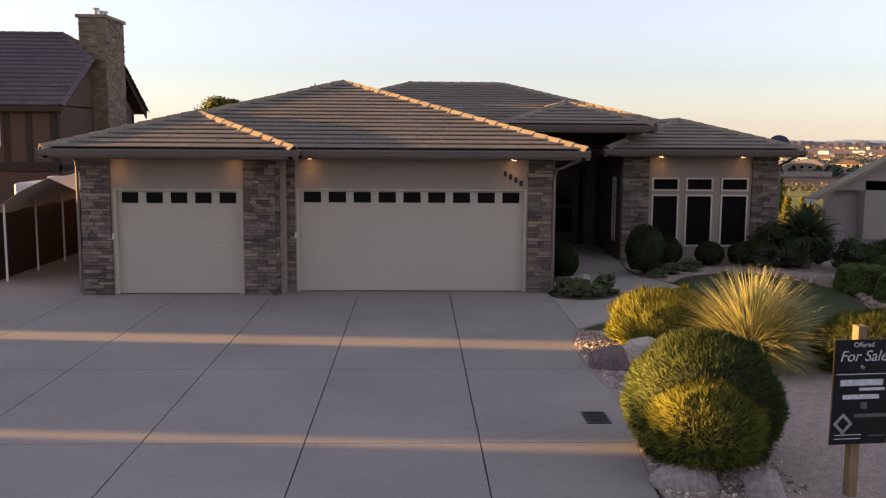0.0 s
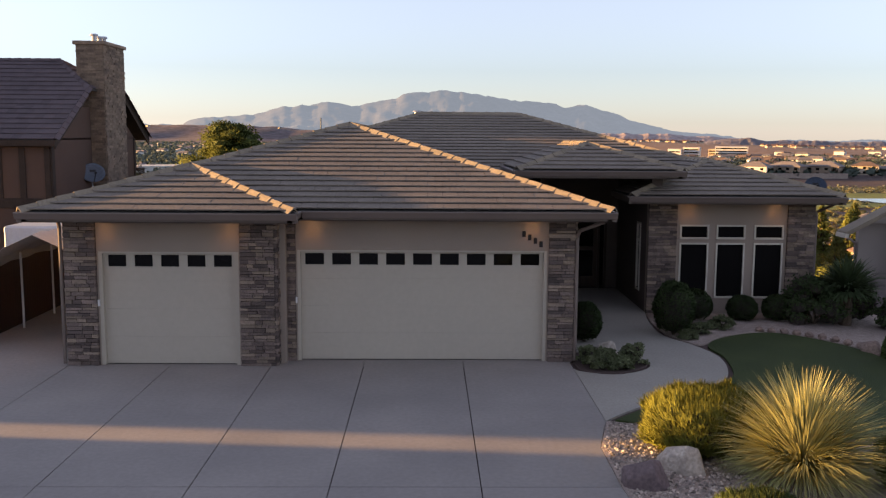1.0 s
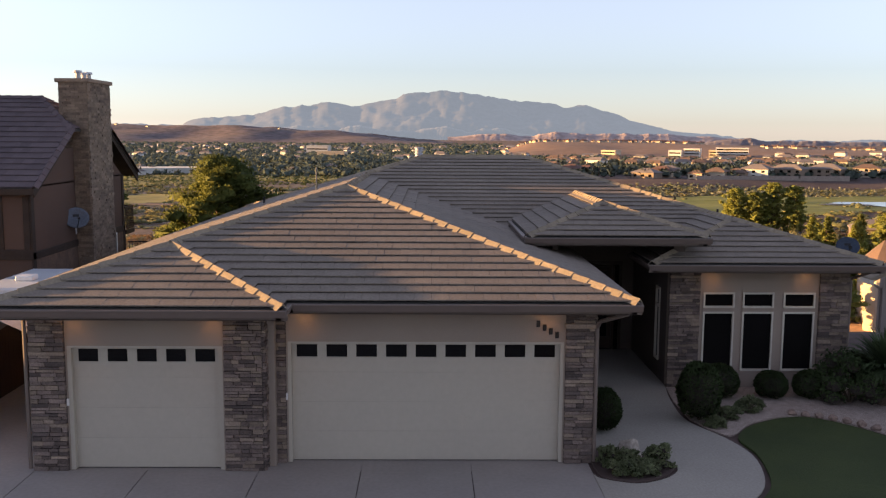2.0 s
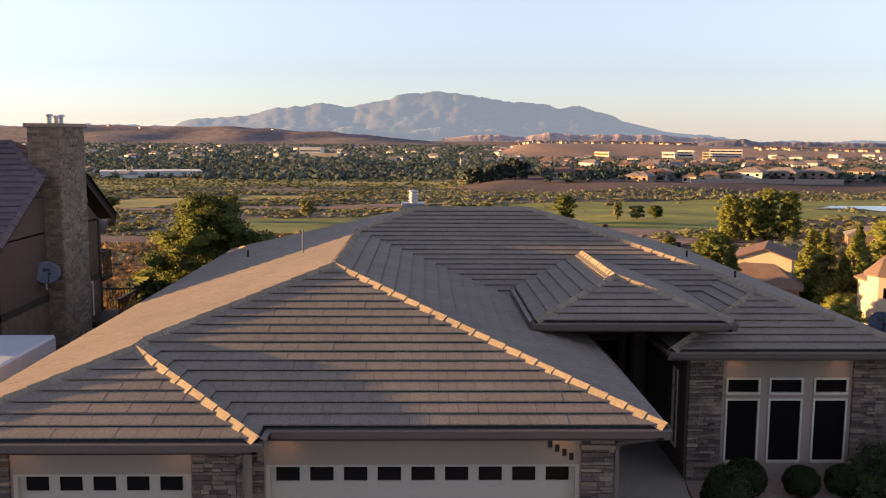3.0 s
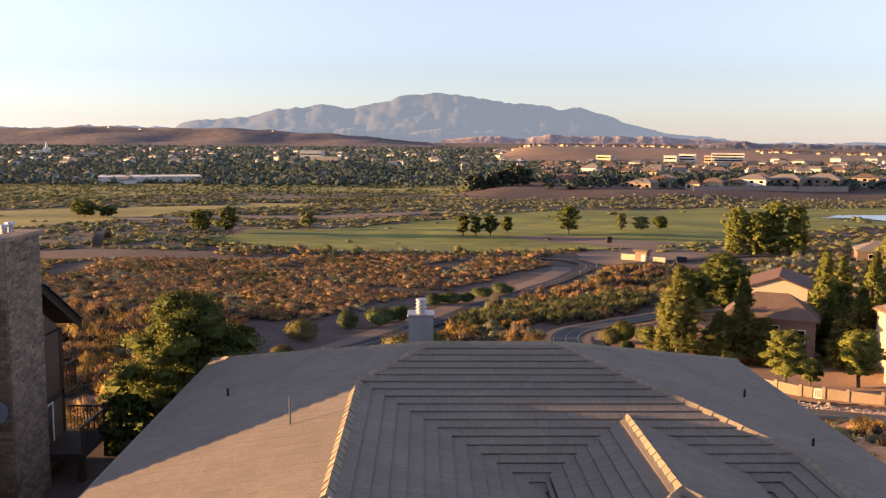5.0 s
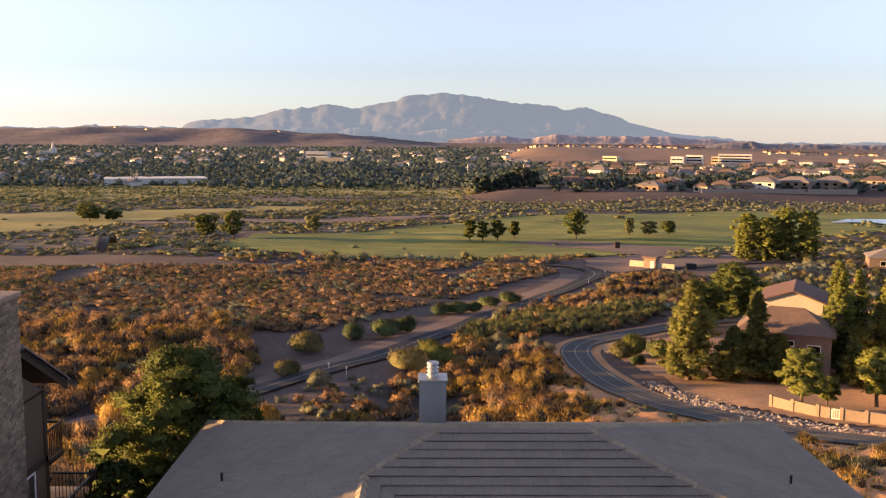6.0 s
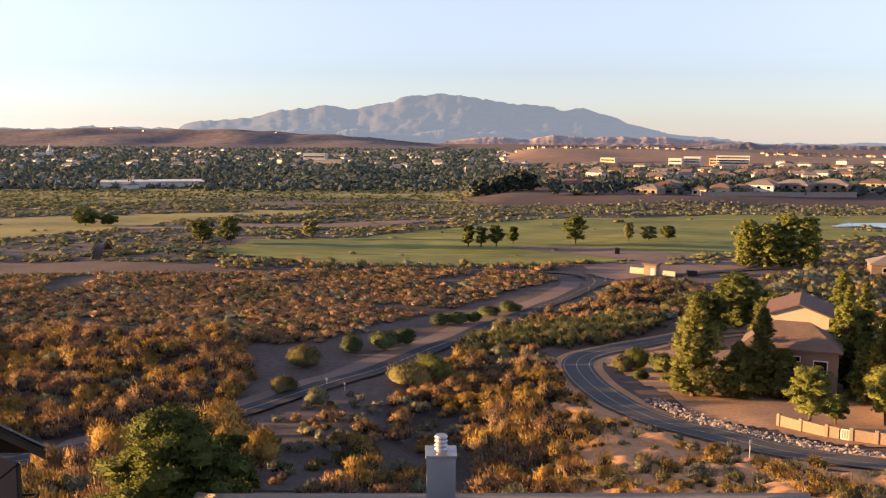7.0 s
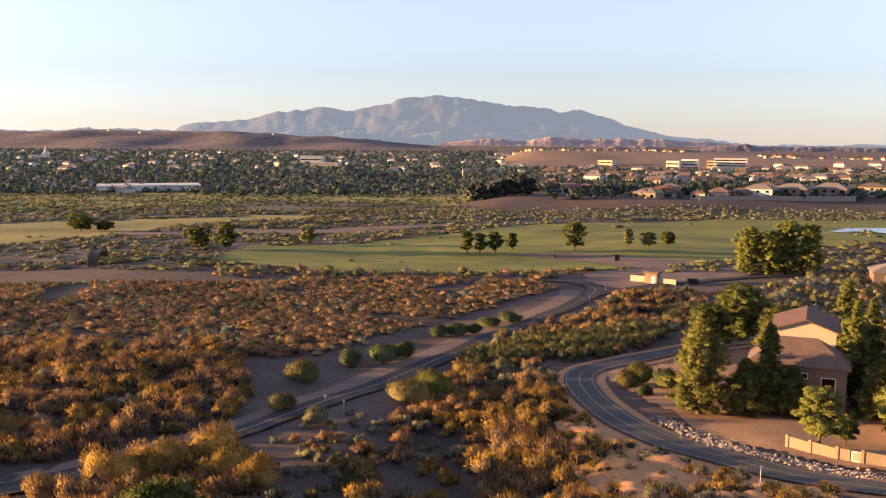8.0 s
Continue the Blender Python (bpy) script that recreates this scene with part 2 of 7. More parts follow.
def empty(name, label="", category="", group="", at=(0, 0, 0), kind=""):
    ob = new(name)
    ob.location = at
    return tagged(ob, label, category, group, kind)


def cloud(rng, centres, radii, per, size, flat=0.0, up=0.0, shell=0.55, rise=0.0, fat=0.55):
    """Leaf quads in ellipsoids: centres (n,3), radii (n,3). Returns vertices (4k,3)."""
    n = len(centres)
    d = rng.normal(size=(n * per, 3))
    d /= np.linalg.norm(d, axis=1, keepdims=True)
    if up:
        d[:, 2] = np.where(d[:, 2] < -up, -d[:, 2], d[:, 2])
    r = (shell + (1 - shell) * rng.random((n * per, 1))) * (0.85 + 0.3 * rng.random((n * per, 1)))
    c = np.repeat(centres, per, 0) + d * r * np.repeat(radii, per, 0)
    a = rng.normal(size=(n * per, 3)) + d * 0.3
    a[:, 2] = a[:, 2] * (1 - flat) + rise * np.sign(a[:, 2])
    a /= np.linalg.norm(a, axis=1, keepdims=True)
    b = np.cross(a, rng.normal(size=(n * per, 3)))
    b /= np.linalg.norm(b, axis=1, keepdims=True) + 1e-9
    s = np.repeat(np.broadcast_to(size, n), per)[:, None] * (0.6 + 0.8 * rng.random((n * per, 1)))
    a, b = a * s, b * s * fat
    return np.stack([c - a, c + b, c + a, c - b], 1).reshape(-1, 3)


def quads(name, verts, material, parent=None, label="", q=4, puff=None, inner=0):
    """A mesh of separate quads (q=3: triangles) from (q*k,3) vertices; puff: the direction each leaf faces, by vertex;
    inner: how many of the first faces take the dark colour of twigs in inner shade."""
    if puff is not None:
        t = np.asarray(verts).reshape(-1, 3, 3)
        nn = np.asarray(puff).reshape(-1, 3, 3)
        turn = (np.cross(t[:, 1] - t[:, 0], t[:, 2] - t[:, 0]) * nn[:, 0]).sum(1) < 0
        t[turn] = t[turn][:, [0, 2, 1]]
        nn[turn] = nn[turn][:, [0, 2, 1]]
        verts, puff = t.reshape(-1, 3), nn.reshape(-1, 3)
    me = bpy.data.meshes.new(name)
    k = len(verts) // q
    me.vertices.add(q * k)
    me.vertices.foreach_set("co", np.asarray(verts, dtype=np.float32).ravel())
    me.loops.add(q * k)
    me.loops.foreach_set("vertex_index", np.arange(q * k, dtype=np.int32))
    me.polygons.add(k)
    me.polygons.foreach_set("loop_start", np.arange(0, q * k, q, dtype=np.int32))
    me.update(calc_edges=True)
    me.materials.append(material)
    if puff is not None:
        me.normals_split_custom_set_from_vertices(puff.astype(np.float32))
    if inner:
        me.materials.append(M["twig_shade"])
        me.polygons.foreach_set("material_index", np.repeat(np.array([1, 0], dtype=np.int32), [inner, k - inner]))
    ob = new(name, me)
    ob.parent = parent
    return tagged(ob, label)


def tufts(rng, centres, radii, per, length, width, rise=0.8, shell=0.5):
    """Narrow upright leaf triangles in ellipsoids, fanning outwards. Returns vertices (3k,3)."""
    n = len(centres)
    d = rng.normal(size=(n * per, 3))
    d /= np.linalg.norm(d, axis=1, keepdims=True)
    d[:, 2] = np.where(d[:, 2] < -0.3, -d[:, 2], d[:, 2])
    c = np.repeat(centres, per, 0) + d * (shell + (1 - shell) * rng.random((n * per, 1))) * np.repeat(radii, per, 0)
    a = d * 0.7 + 0.45 * rng.normal(size=d.shape)
    a[:, 2] += rise
    a /= np.linalg.norm(a, axis=1, keepdims=True)
    b = np.cross(a, rng.normal(size=a.shape))
    b /= np.linalg.norm(b, axis=1, keepdims=True) + 1e-9
    s = (0.6 + 0.8 * rng.random((n * per, 1)))
    return np.stack([c - b * width * s, c + b * width * s, c + a * length * s], 1).reshape(-1, 3)


def step(a, b, t):
    t = min(1.0, max(0.0, (t - a) / (b - a)))
    return t * t * (3 - 2 * t)


vrng = np.random.default_rng(77)
ICO = bmesh.new()
bmesh.ops.create_icosphere(ICO, subdivisions=1, radius=1.0)
ICO.verts.ensure_lookup_table()
ICO20 = np.array([[tuple(v.co) for v in f.verts] for f in ICO.faces])
bmesh.ops.subdivide_edges(ICO, edges=ICO.edges[:], cuts=1, use_grid_fill=True)
ICO80 = np.array([[tuple(v.co.normalized()) for v in f.verts] for f in ICO.faces])
ICO.free()


def blobs(centres, radii, fine=False):
    """The dense twiggy hearts of leaf clumps: one jagged hull a clump, as (3k,3) vertices."""
    base = ICO80 if fine else ICO20
    n = len(centres)
    rot = np.stack([np.cos(a := vrng.random(n) * 6.3), -np.sin(a), np.sin(a), np.cos(a)], 1).reshape(n, 2, 2)
    v = np.broadcast_to(base, (n, *base.shape)).copy()
    v[..., :2] = np.einsum("nij,nfkj->nfki", rot, v[..., :2])
    v = v * np.asarray(radii)[:, None, None, :] + np.asarray(centres)[:, None, None, :]
    return v.reshape(-1, 3)


def facing(v, centres, radii, counts, own=0.34, whole=None, share=0.5):
    """Directions for leaf vertices: out of their clump and out of the whole plant (its middle and reach, by clump), with a little scatter."""
    rows = lambda a: np.concatenate([np.repeat(a, m, 0) for m in counts])
    mid = v.reshape(-1, 3, 3).mean(1)
    d = (mid - rows(centres)) / rows(radii)
    d /= np.linalg.norm(d, axis=1, keepdims=True) + 1e-6
    if whole is not None:
        e = (mid - rows(whole[0])) / rows(whole[1])
        e /= np.linalg.norm(e, axis=1, keepdims=True) + 1e-6
        d = d * (1 - share) + e * share
    d = d + own * vrng.normal(size=d.shape)
    d /= np.linalg.norm(d, axis=1, keepdims=True) + 1e-6
    return np.repeat(d, 3, 0)
# ---- the land ----
PROFILE = ((-400, 0.0), (46.5, 0.0), (52, -2.0), (62, -7.0), (80, -13.0), (102, -17.2), (120, -19.2), (140, -20.8), (160, -22.1), (240, -23.3), (300, -24.2), (420, -25.0), (9000, -25.0))


def land(x, y):
    """Height of the ground."""
    # beside the house the slope begins further forward
    far = y
    y = y + 12.0 * step(11.2, 13.0, x) * step(28, 34, y) * (1 - step(52, 84, y)) if y < 90 else y
    z = float(np.interp(y, [p[0] for p in PROFILE], [p[1] for p in PROFILE]))
    y = far
    if y > 48:
        wob = noise.noise(Vector((x * 0.02, y * 0.02, 0.3))) * 1.1 + noise.noise(Vector((x * 0.09, y * 0.09, 4.0))) * 0.35
        z += wob * step(48, 90, y) * (1 - step(260, 420, y))
        # the valley floor rolls a little
        z += 0.9 * noise.fractal(Vector((x * 0.02, y * 0.045, 8.0)), 0.9, 2.1, 3) * step(285, 330, y) * (1 - step(520, 600, y))
        s = x / max(y, 1.0)
        # the terrace with houses beyond the golf course
        z += 5.0 * step(0.02, 0.10, s) * step(505, 555, y + 20 * noise.noise(Vector((x * 0.01, 0, 9.0)))) * (1 - step(760, 900, y))
        # the long mesa to the right, the red hills to the left
        rim = 1560 - 260 * step(0.2, 0.5, s) + 50 * noise.noise(Vector((x * 0.006, 0.0, 3.0)))
        z += (17.0 - 8.0 * step(0.2, 0.5, s)) * step(0.07, 0.12, s) * step(rim - 400, rim, y + 40 * noise.noise(Vector((x * 0.02, y * 0.004, 5.0)))) * (1 - step(rim + 60, rim + 420, y))
        # the wash between trail and road
        z -= 1.9 * step(-10, 0, x) * (1 - step(2, 20, x)) * step(70, 88, y) * (1 - step(124, 160, y))
        ridge = 47 + 9 * noise.noise(Vector((x * 0.0016, 2.0, 0.0))) - 16 * step(-0.22, -0.1, s) - 40 * step(-0.12, 0.05, s)
        ridge += 9 * noise.fractal(Vector((x * 0.006, y * 0.0035, 6.0)), 0.8, 2.0, 4)
        z += max(ridge, 0.0) * (1 - step(0.0, 0.12, s)) * step(2350, 3050, y + 160 * noise.noise(Vector((x * 0.004, y * 0.002, 1.0))))
    return z


def graded(a, b, first, grow):
    """Coordinates from a to b whose steps grow with the distance from zero."""
    out, v, s = [], 0.0, first
    while v < b:
        out.append(v)
        v += s
        s *= grow
    neg, v, s = [], 0.0, first
    while v > a:
        v -= s
        s *= grow
        neg.append(v)
    return sorted(neg) + out + [b]


gx = graded(-3600, 3600, 2.5, 1.045)
gy = [-300, -150, -60, -20, 0, 20, 26, 29, 31, 33, 35, 37, 39, 41, 43, 45, 46.5] + [46.5 + 2.5 * i for i in range(1, 90)]
while gy[-1] < 4900:
    gy.append(gy[-1] * 1.018)
gv = [(x, y, land(x, y) - (0.03 if y < 47 else 0.0)) for y in gy for x in gx]
nx = len(gx)
ground = mesh("ground", gv, [(j * nx + i, j * nx + i + 1, (j + 1) * nx + i + 1, (j + 1) * nx + i) for j in range(len(gy) - 1) for i in range(nx - 1)], M["ground"], None, "dry reddish desert earth sloping down into a wide valley", True)
tagged(ground, "", "ground", "", "structure")

SKYLINE = ((-0.7, 30), (-0.45, 31), (-0.33, 46), (-0.269, 40), (-0.258, 75), (-0.208, 82), (-0.19, 100), (-0.16, 130), (-0.111, 160), (-0.087, 141), (-0.056, 162), (-0.014, 213), (0.023, 226), (0.085, 179), (0.134, 161), (0.146, 140), (0.172, 156), (0.202, 108), (0.227, 65), (0.258, 31), (0.308, 9), (0.346, -11), (0.375, -26), (0.403, -15), (0.428, -28), (0.472, -16), (0.7, -12))


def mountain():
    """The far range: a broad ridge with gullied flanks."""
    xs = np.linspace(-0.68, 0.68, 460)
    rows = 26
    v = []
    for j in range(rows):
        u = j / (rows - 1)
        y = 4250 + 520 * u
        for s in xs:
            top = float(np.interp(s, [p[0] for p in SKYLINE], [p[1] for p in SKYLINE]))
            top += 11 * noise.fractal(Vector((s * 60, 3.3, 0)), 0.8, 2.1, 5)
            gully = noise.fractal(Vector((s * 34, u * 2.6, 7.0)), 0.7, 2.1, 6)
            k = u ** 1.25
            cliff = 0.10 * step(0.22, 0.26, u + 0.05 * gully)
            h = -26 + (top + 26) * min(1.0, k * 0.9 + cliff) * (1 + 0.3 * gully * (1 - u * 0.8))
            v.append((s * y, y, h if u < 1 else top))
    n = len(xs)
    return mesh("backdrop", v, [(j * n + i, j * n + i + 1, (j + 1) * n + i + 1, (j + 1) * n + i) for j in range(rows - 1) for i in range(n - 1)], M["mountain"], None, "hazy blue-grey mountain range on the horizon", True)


# pale blue emission puts the distance haze into the rock
M["mountain"] = mat("mountain_rock_haze_glow", (0.05, 0.047, 0.047), (0.033, 0.034, 0.037), 0.95, 0.006, 0.03, fine_mix=0.2, bump=0, emit=(0.40, 0.47, 0.54), emit_strength=0.16)
# cliff colour lightened, so the haze sits in the paint
M["cliff"] = mat("hazed_cliff_rock", (0.42, 0.325, 0.30), (0.31, 0.25, 0.245), 0.95, 0.012, 0.05, fine_mix=0.25, bump=0)
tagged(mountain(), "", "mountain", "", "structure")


def cliffs(name, s0, s1, dist, low, high, rough, material, label, seed):
    """A broken line of foothills before the range."""
    xs = np.linspace(s0, s1, 260)
    rows, v = 16, []
    for j in range(rows):
        u = j / (rows - 1)
        for s in xs:
            ends = step(s0, s0 + 0.06, s) * (1 - step(s1 - 0.06, s1, s))
            top = low + (high - low) * (0.55 + 0.6 * noise.fractal(Vector((s * 16, seed, 0)), 0.9, 2.0, 5)) * ends
            gul = noise.fractal(Vector((s * 60, u * 1.5, seed)), 0.9, 2.0, 4)
            y = dist + 220 * u + rough * gul * (1 - u)
            v.append((s * y, y, -30 + (top + 30) * (0.25 * u + 0.75 * step(0.3, 0.62, u + 0.12 * gul))))
    n = len(xs)
    return tagged(mesh(name, v, [(j * n + i, j * n + i + 1, (j + 1) * n + i + 1, (j + 1) * n + i) for j in range(rows - 1) for i in range(n - 1)], material, None, label), "", "cliffs", "", "structure")


# red rock greyed towards mauve to carry the haze
M["hill"] = mat("hazed_red_hill_rock", (0.155, 0.108, 0.104), (0.095, 0.076, 0.078), 0.95, 0.012, 0.05, fine_mix=0.45, bump=0)
M["grey_hill"] = mat("grey_hill_rock", (0.20, 0.17, 0.175), (0.14, 0.125, 0.135), 0.95, 0.012, 0.05, fine_mix=0.25, bump=0)
cliffs("red_cliffs", 0.02, 0.34, 3900, -10, 22, 40, M["cliff"], "red rock cliffs paled to pink for haze, below the mountain range", 4.0)
cliffs("low_hills", 0.16, 0.72, 2750, -24, -4, 60, M["grey_hill"], "low grey hills behind the mesa", 6.0)
# the benches wear the range's glowing haze material too
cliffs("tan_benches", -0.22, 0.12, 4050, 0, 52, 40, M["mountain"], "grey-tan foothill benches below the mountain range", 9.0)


GX, GY = np.array(gx), np.array(gy)
GZ = np.array([p[2] for p in gv]).reshape(len(gy), nx)


def on_ground(x, y):
    """Height of the ground sheet itself at a place."""
    i = min(max(int(np.searchsorted(GX, x)) - 1, 0), nx - 2)
    j = min(max(int(np.searchsorted(GY, y)) - 1, 0), len(GY) - 2)
    u, w = (x - GX[i]) / (GX[i + 1] - GX[i]), (y - GY[j]) / (GY[j + 1] - GY[j])
    return float((GZ[j, i] * (1 - u) + GZ[j, i + 1] * u) * (1 - w) + (GZ[j + 1, i] * (1 - u) + GZ[j + 1, i + 1] * u) * w)


def inside(x, y, poly):
    c = False
    for (x0, y0), (x1, y1) in zip(poly, poly[1:] + poly[:1]):
        if (y0 > y) != (y1 > y) and x < (x1 - x0) * (y - y0) / (y1 - y0) + x0:
            c = not c
    return c


def sheet(name, poly, cell, lift, material, label, category, ragged=0.0, relief=None, level=()):
    """A piece of land cover laid over the ground sheet inside a plan polygon. relief: height and spacing of its humps; level: a line along which it lies flat."""
    xs = np.arange(min(p[0] for p in poly), max(p[0] for p in poly) + cell, cell)
    ys = np.arange(min(p[1] for p in poly), max(p[1] for p in poly) + cell, cell)
    keep, v, f = {}, [], []

    def vert(i, j):
        if (i, j) not in keep:
            keep[i, j] = len(v)
            x, y, hump = xs[i], ys[j], 0.0
            if relief:
                hump = relief[0] * max(0.0, 0.6 + noise.fractal(Vector((x * relief[1], y * relief[2], 8.0)), 0.7, 2.1, 4))
            if level:
                hump *= step(3.0, 7.0, min(math.hypot(x - a, y - b) for a, b in level))
            v.append((x, y, on_ground(x, y) + lift + hump))
        return keep[i, j]
    for i in range(len(xs) - 1):
        for j in range(len(ys) - 1):
            mx, my = xs[i] + cell / 2, ys[j] + cell / 2
            wob = ragged * noise.noise(Vector((mx * 0.07, my * 0.07, 2)))
            if inside(mx + wob, my + wob, poly):
                f.append((vert(i, j), vert(i + 1, j), vert(i + 1, j + 1), vert(i, j + 1)))
    return tagged(mesh(name, v, f, material, None, label, True), "", category, "", "structure")


def smooth_line(pts, n):
    """n points along a smooth curve through pts."""
    out = []
    p = [Vector((*q, 0)) for q in pts]
    p = [2 * p[0] - p[1]] + p + [2 * p[-1] - p[-2]]
    for i in range(n):
        t = i / (n - 1) * (len(pts) - 1)
        k = min(int(t), len(pts) - 2)
        u = t - k
        a, b, c, d = p[k:k + 4]
        q = 0.5 * (2 * b + (c - a) * u + (2 * a - 5 * b + 4 * c - d) * u * u + (3 * b - a - 3 * c + d) * u ** 3)
        out.append((q.x, q.y))
    return out


def ribbon(name, pts, width, lift, material, n=90, shift=0.0):
    """A strip of even width along a smooth line, laid on the ground."""
    line = smooth_line(pts, n)
    v, f = [], []
    for i, (x, y) in enumerate(line):
        x1, y1 = line[min(i + 1, n - 1)]
        x0, y0 = line[max(i - 1, 0)]
        d = Vector((x1 - x0, y1 - y0)).normalized()
        for s in (-1, 0, 1):
            o = s * width / 2 + shift
            px, py = x - d.y * o, y + d.x * o
            v.append((px, py, max(on_ground(px, py), on_ground(x, y) - 0.15) + lift))
        if i:
            k = 3 * i
            f += [(k - 3, k - 2, k + 1, k), (k - 2, k - 1, k + 2, k + 1)]
    return mesh(name, v, f, material, None, "", True), line

sheet("red_hills", [(-1600, 2330), (-60, 2330), (60, 2700), (90, 3600), (-2500, 3600)], 30.0, 1.2, M["hill"], "dark red rock hills beyond the town, greyed for haze", "hill", 60)
# ---- the house ----
P, EZ = 0.305, 3.44          # roof pitch, height of the eaves
XL, XR, YS, YD, YM, YW, YB = -8.15, 11.25, 20.2, 20.85, 28.73, 26.35, 44.465
XD0, XD1, YDM, ZDM = 2.4, 6.83, 26.25, 4.12
RX, RY = -2.135, 36.6

house = empty("house", "single-storey taupe stucco house with grey tile hip roof and stone piers", "house", at=(1.5, 30, 0))
house.location = (0, 0, 0)


def clip(poly, a, b, c):
    """The part of a polygon where a*x + b*y <= c."""
    out = []
    for i, p in enumerate(poly):
        q = poly[(i + 1) % len(poly)]
        fp, fq = a * p[0] + b * p[1] - c, a * q[0] + b * q[1] - c
        if fp <= 0:
            out.append(p)
        if (fp < 0 < fq) or (fq < 0 < fp):
            k = fp / (fp - fq)
            out.append((p[0] + (q[0] - p[0]) * k, p[1] + (q[1] - p[1]) * k))
    return out


def clip_to(poly, hull):
    """poly cut to a convex hull that runs anticlockwise."""
    for i, p in enumerate(hull):
        q = hull[(i + 1) % len(hull)]
        dx, dy = q[0] - p[0], q[1] - p[1]
        poly = clip(poly, dy, -dx, dy * p[0] - dx * p[1])
        if len(poly) < 3:
            return []
    return poly


def ccw(poly):
    a = sum(p[0] * q[1] - q[0] * p[1] for p, q in zip(poly, poly[1:] + poly[:1]))
    return poly if a > 0 else poly[::-1]


def slope(name, pieces, up, start, z0, single=None, pitch=P, house_of=None, tile_mat=None, expo=0.345, wide=0.33):
    """One roof plane: a deck, and courses of flat tiles with proud butt ends. up: the way it climbs in plan; start: where its eave lies
    along that way. single: a plan box in which each tile is an object of its own."""
    ux, uy = up
    sx, sy = -uy, ux
    z_at = lambda x, y: z0 + pitch * ((x * ux + y * uy) - start)
    v, f = [], []
    for p in pieces:
        n0 = len(v)
        vv, ff = prism(ccw(p), lambda x, y: z_at(x, y) - 0.11, lambda x, y: z_at(x, y) - 0.03)
        v += vv
        f += [tuple(i + n0 for i in g) for g in ff]
    deck = mesh("roof_slope", v, f, M["deck"], house_of or house, "roof slope of grey-brown flat concrete tiles")
    plan = expo / math.sqrt(1 + pitch * pitch)
    tv, tf = [], []
    rng = random.Random(name)
    for p in pieces:
        p = ccw(p)
        along = [x * ux + y * uy for x, y in p]
        across = [x * sx + y * sy for x, y in p]
        r0, r1 = int((min(along) - start) / plan) - 1, int((max(along) - start) / plan) + 1
        for r in range(r0, r1 + 1):
            a0 = start + r * plan
            off = (r % 2) * wide * 0.5
            c0, c1 = int((min(across) - off) / wide) - 1, int((max(across) - off) / wide) + 1
            for c in range(c0, c1 + 1):
                b0 = c * wide + off
                rect = [(a0 * ux + (b0 + 0.005) * sx, a0 * uy + (b0 + 0.005) * sy), ((a0 + plan) * ux + (b0 + 0.005) * sx, (a0 + plan) * uy + (b0 + 0.005) * sy),
                        ((a0 + plan) * ux + (b0 + wide) * sx, (a0 + plan) * uy + (b0 + wide) * sy), (a0 * ux + (b0 + wide) * sx, a0 * uy + (b0 + wide) * sy)]
                g = clip_to(ccw(rect), p)
                if len(g) < 3:
                    continue
                lift, tip = rng.uniform(-0.001, 0.002), rng.uniform(-0.001, 0.001)
                up_by = lambda x, y: 1 - ((x * ux + y * uy) - a0) / plan
                top = lambda x, y: z_at(x, y) + 0.006 + lift + 0.036 * up_by(x, y) + tip * ((x * sx + y * sy) - b0) / wide
                vv, ff = prism(g, lambda x, y: z_at(x, y) - 0.012 + 0.032 * up_by(x, y), top)
                mx, my = sum(q[0] for q in g) / len(g), sum(q[1] for q in g) / len(g)
                if single and single[0] < mx < single[1] and single[2] < my < single[3]:
                    mesh("tile", vv, ff, tile_mat or M["tile"], deck)
                else:
                    n0 = len(tv)
                    tv += vv
                    tf += [tuple(i + n0 for i in q) for q in ff]
    if tv:
        tagged(mesh("tile_field", tv, tf, tile_mat or M["tile"], deck), "", "", "", "stuff")
    return deck


apex0, apex0b, apex1, hip2 = (-5.435, 22.915), (-5.435, 23.565), (RX, 26.865), (RX, 34.745)
rl, rr, wing_a, wing_b = (-0.285, RY), (3.38, RY), (8.39, 29.21), (8.39, 31.59)
slope("a", [[(XL, YS), (-2.72, YS), apex0]], (0, 1), YS, EZ)
slope("b", [[(-2.72, YS), (-2.72, YD), apex0b, apex0]], (-1, 0), 2.72, EZ)
slope("c", [[(-2.72, YD), (3.88, YD), apex1, apex0b]], (0, 1), YD, EZ, single=(-2.6, 3.88, 20, 25.2))
slope("d", [[(3.88, YD), (3.88, YM), hip2, apex1]], (-1, 0), -3.88, EZ)
slope("e", [[(XL, YS), apex0, (-5.435, 41.75), (XL, YB)], [apex0b, apex1, (RX, 38.45), (-5.435, 41.75)], [hip2, rl, (RX, 38.45)]], (1, 0), XL, EZ)
front = [(3.88, YM), (5.53, YM), wing_b, rr, rl, hip2]
slope("f", [q for q in (clip(front, 1, 0, XD0), clip(clip(clip(front, -1, 0, -XD0), 1, 0, XD1), 0, -1, -30.9), clip(front, -1, 0, -XD1)) if len(q) > 2], (0, 1), YM, EZ)
slope("g", [[(5.53, YW), (XR, YW), wing_a]], (0, 1), YW, EZ)
slope("h", [[(5.53, YW), wing_a, wing_b, (5.53, YM)]], (1, 0), 5.53, EZ)
slope("i", [[wing_a, (XR, YW), (XR, YB), (8.39, 41.605)], [wing_b, (8.39, 41.605), rr]], (-1, 0), -XR, EZ)
slope("j", [[(XL, YB), rl, rr, (XR, YB)]], (0, -1), -YB, EZ)
DA = ((XD0 + XD1) / 2, YDM + (XD1 - XD0) / 2)
DB = (DA[0], YM + (ZDM - EZ + P * (XD1 - XD0) / 2) / P)
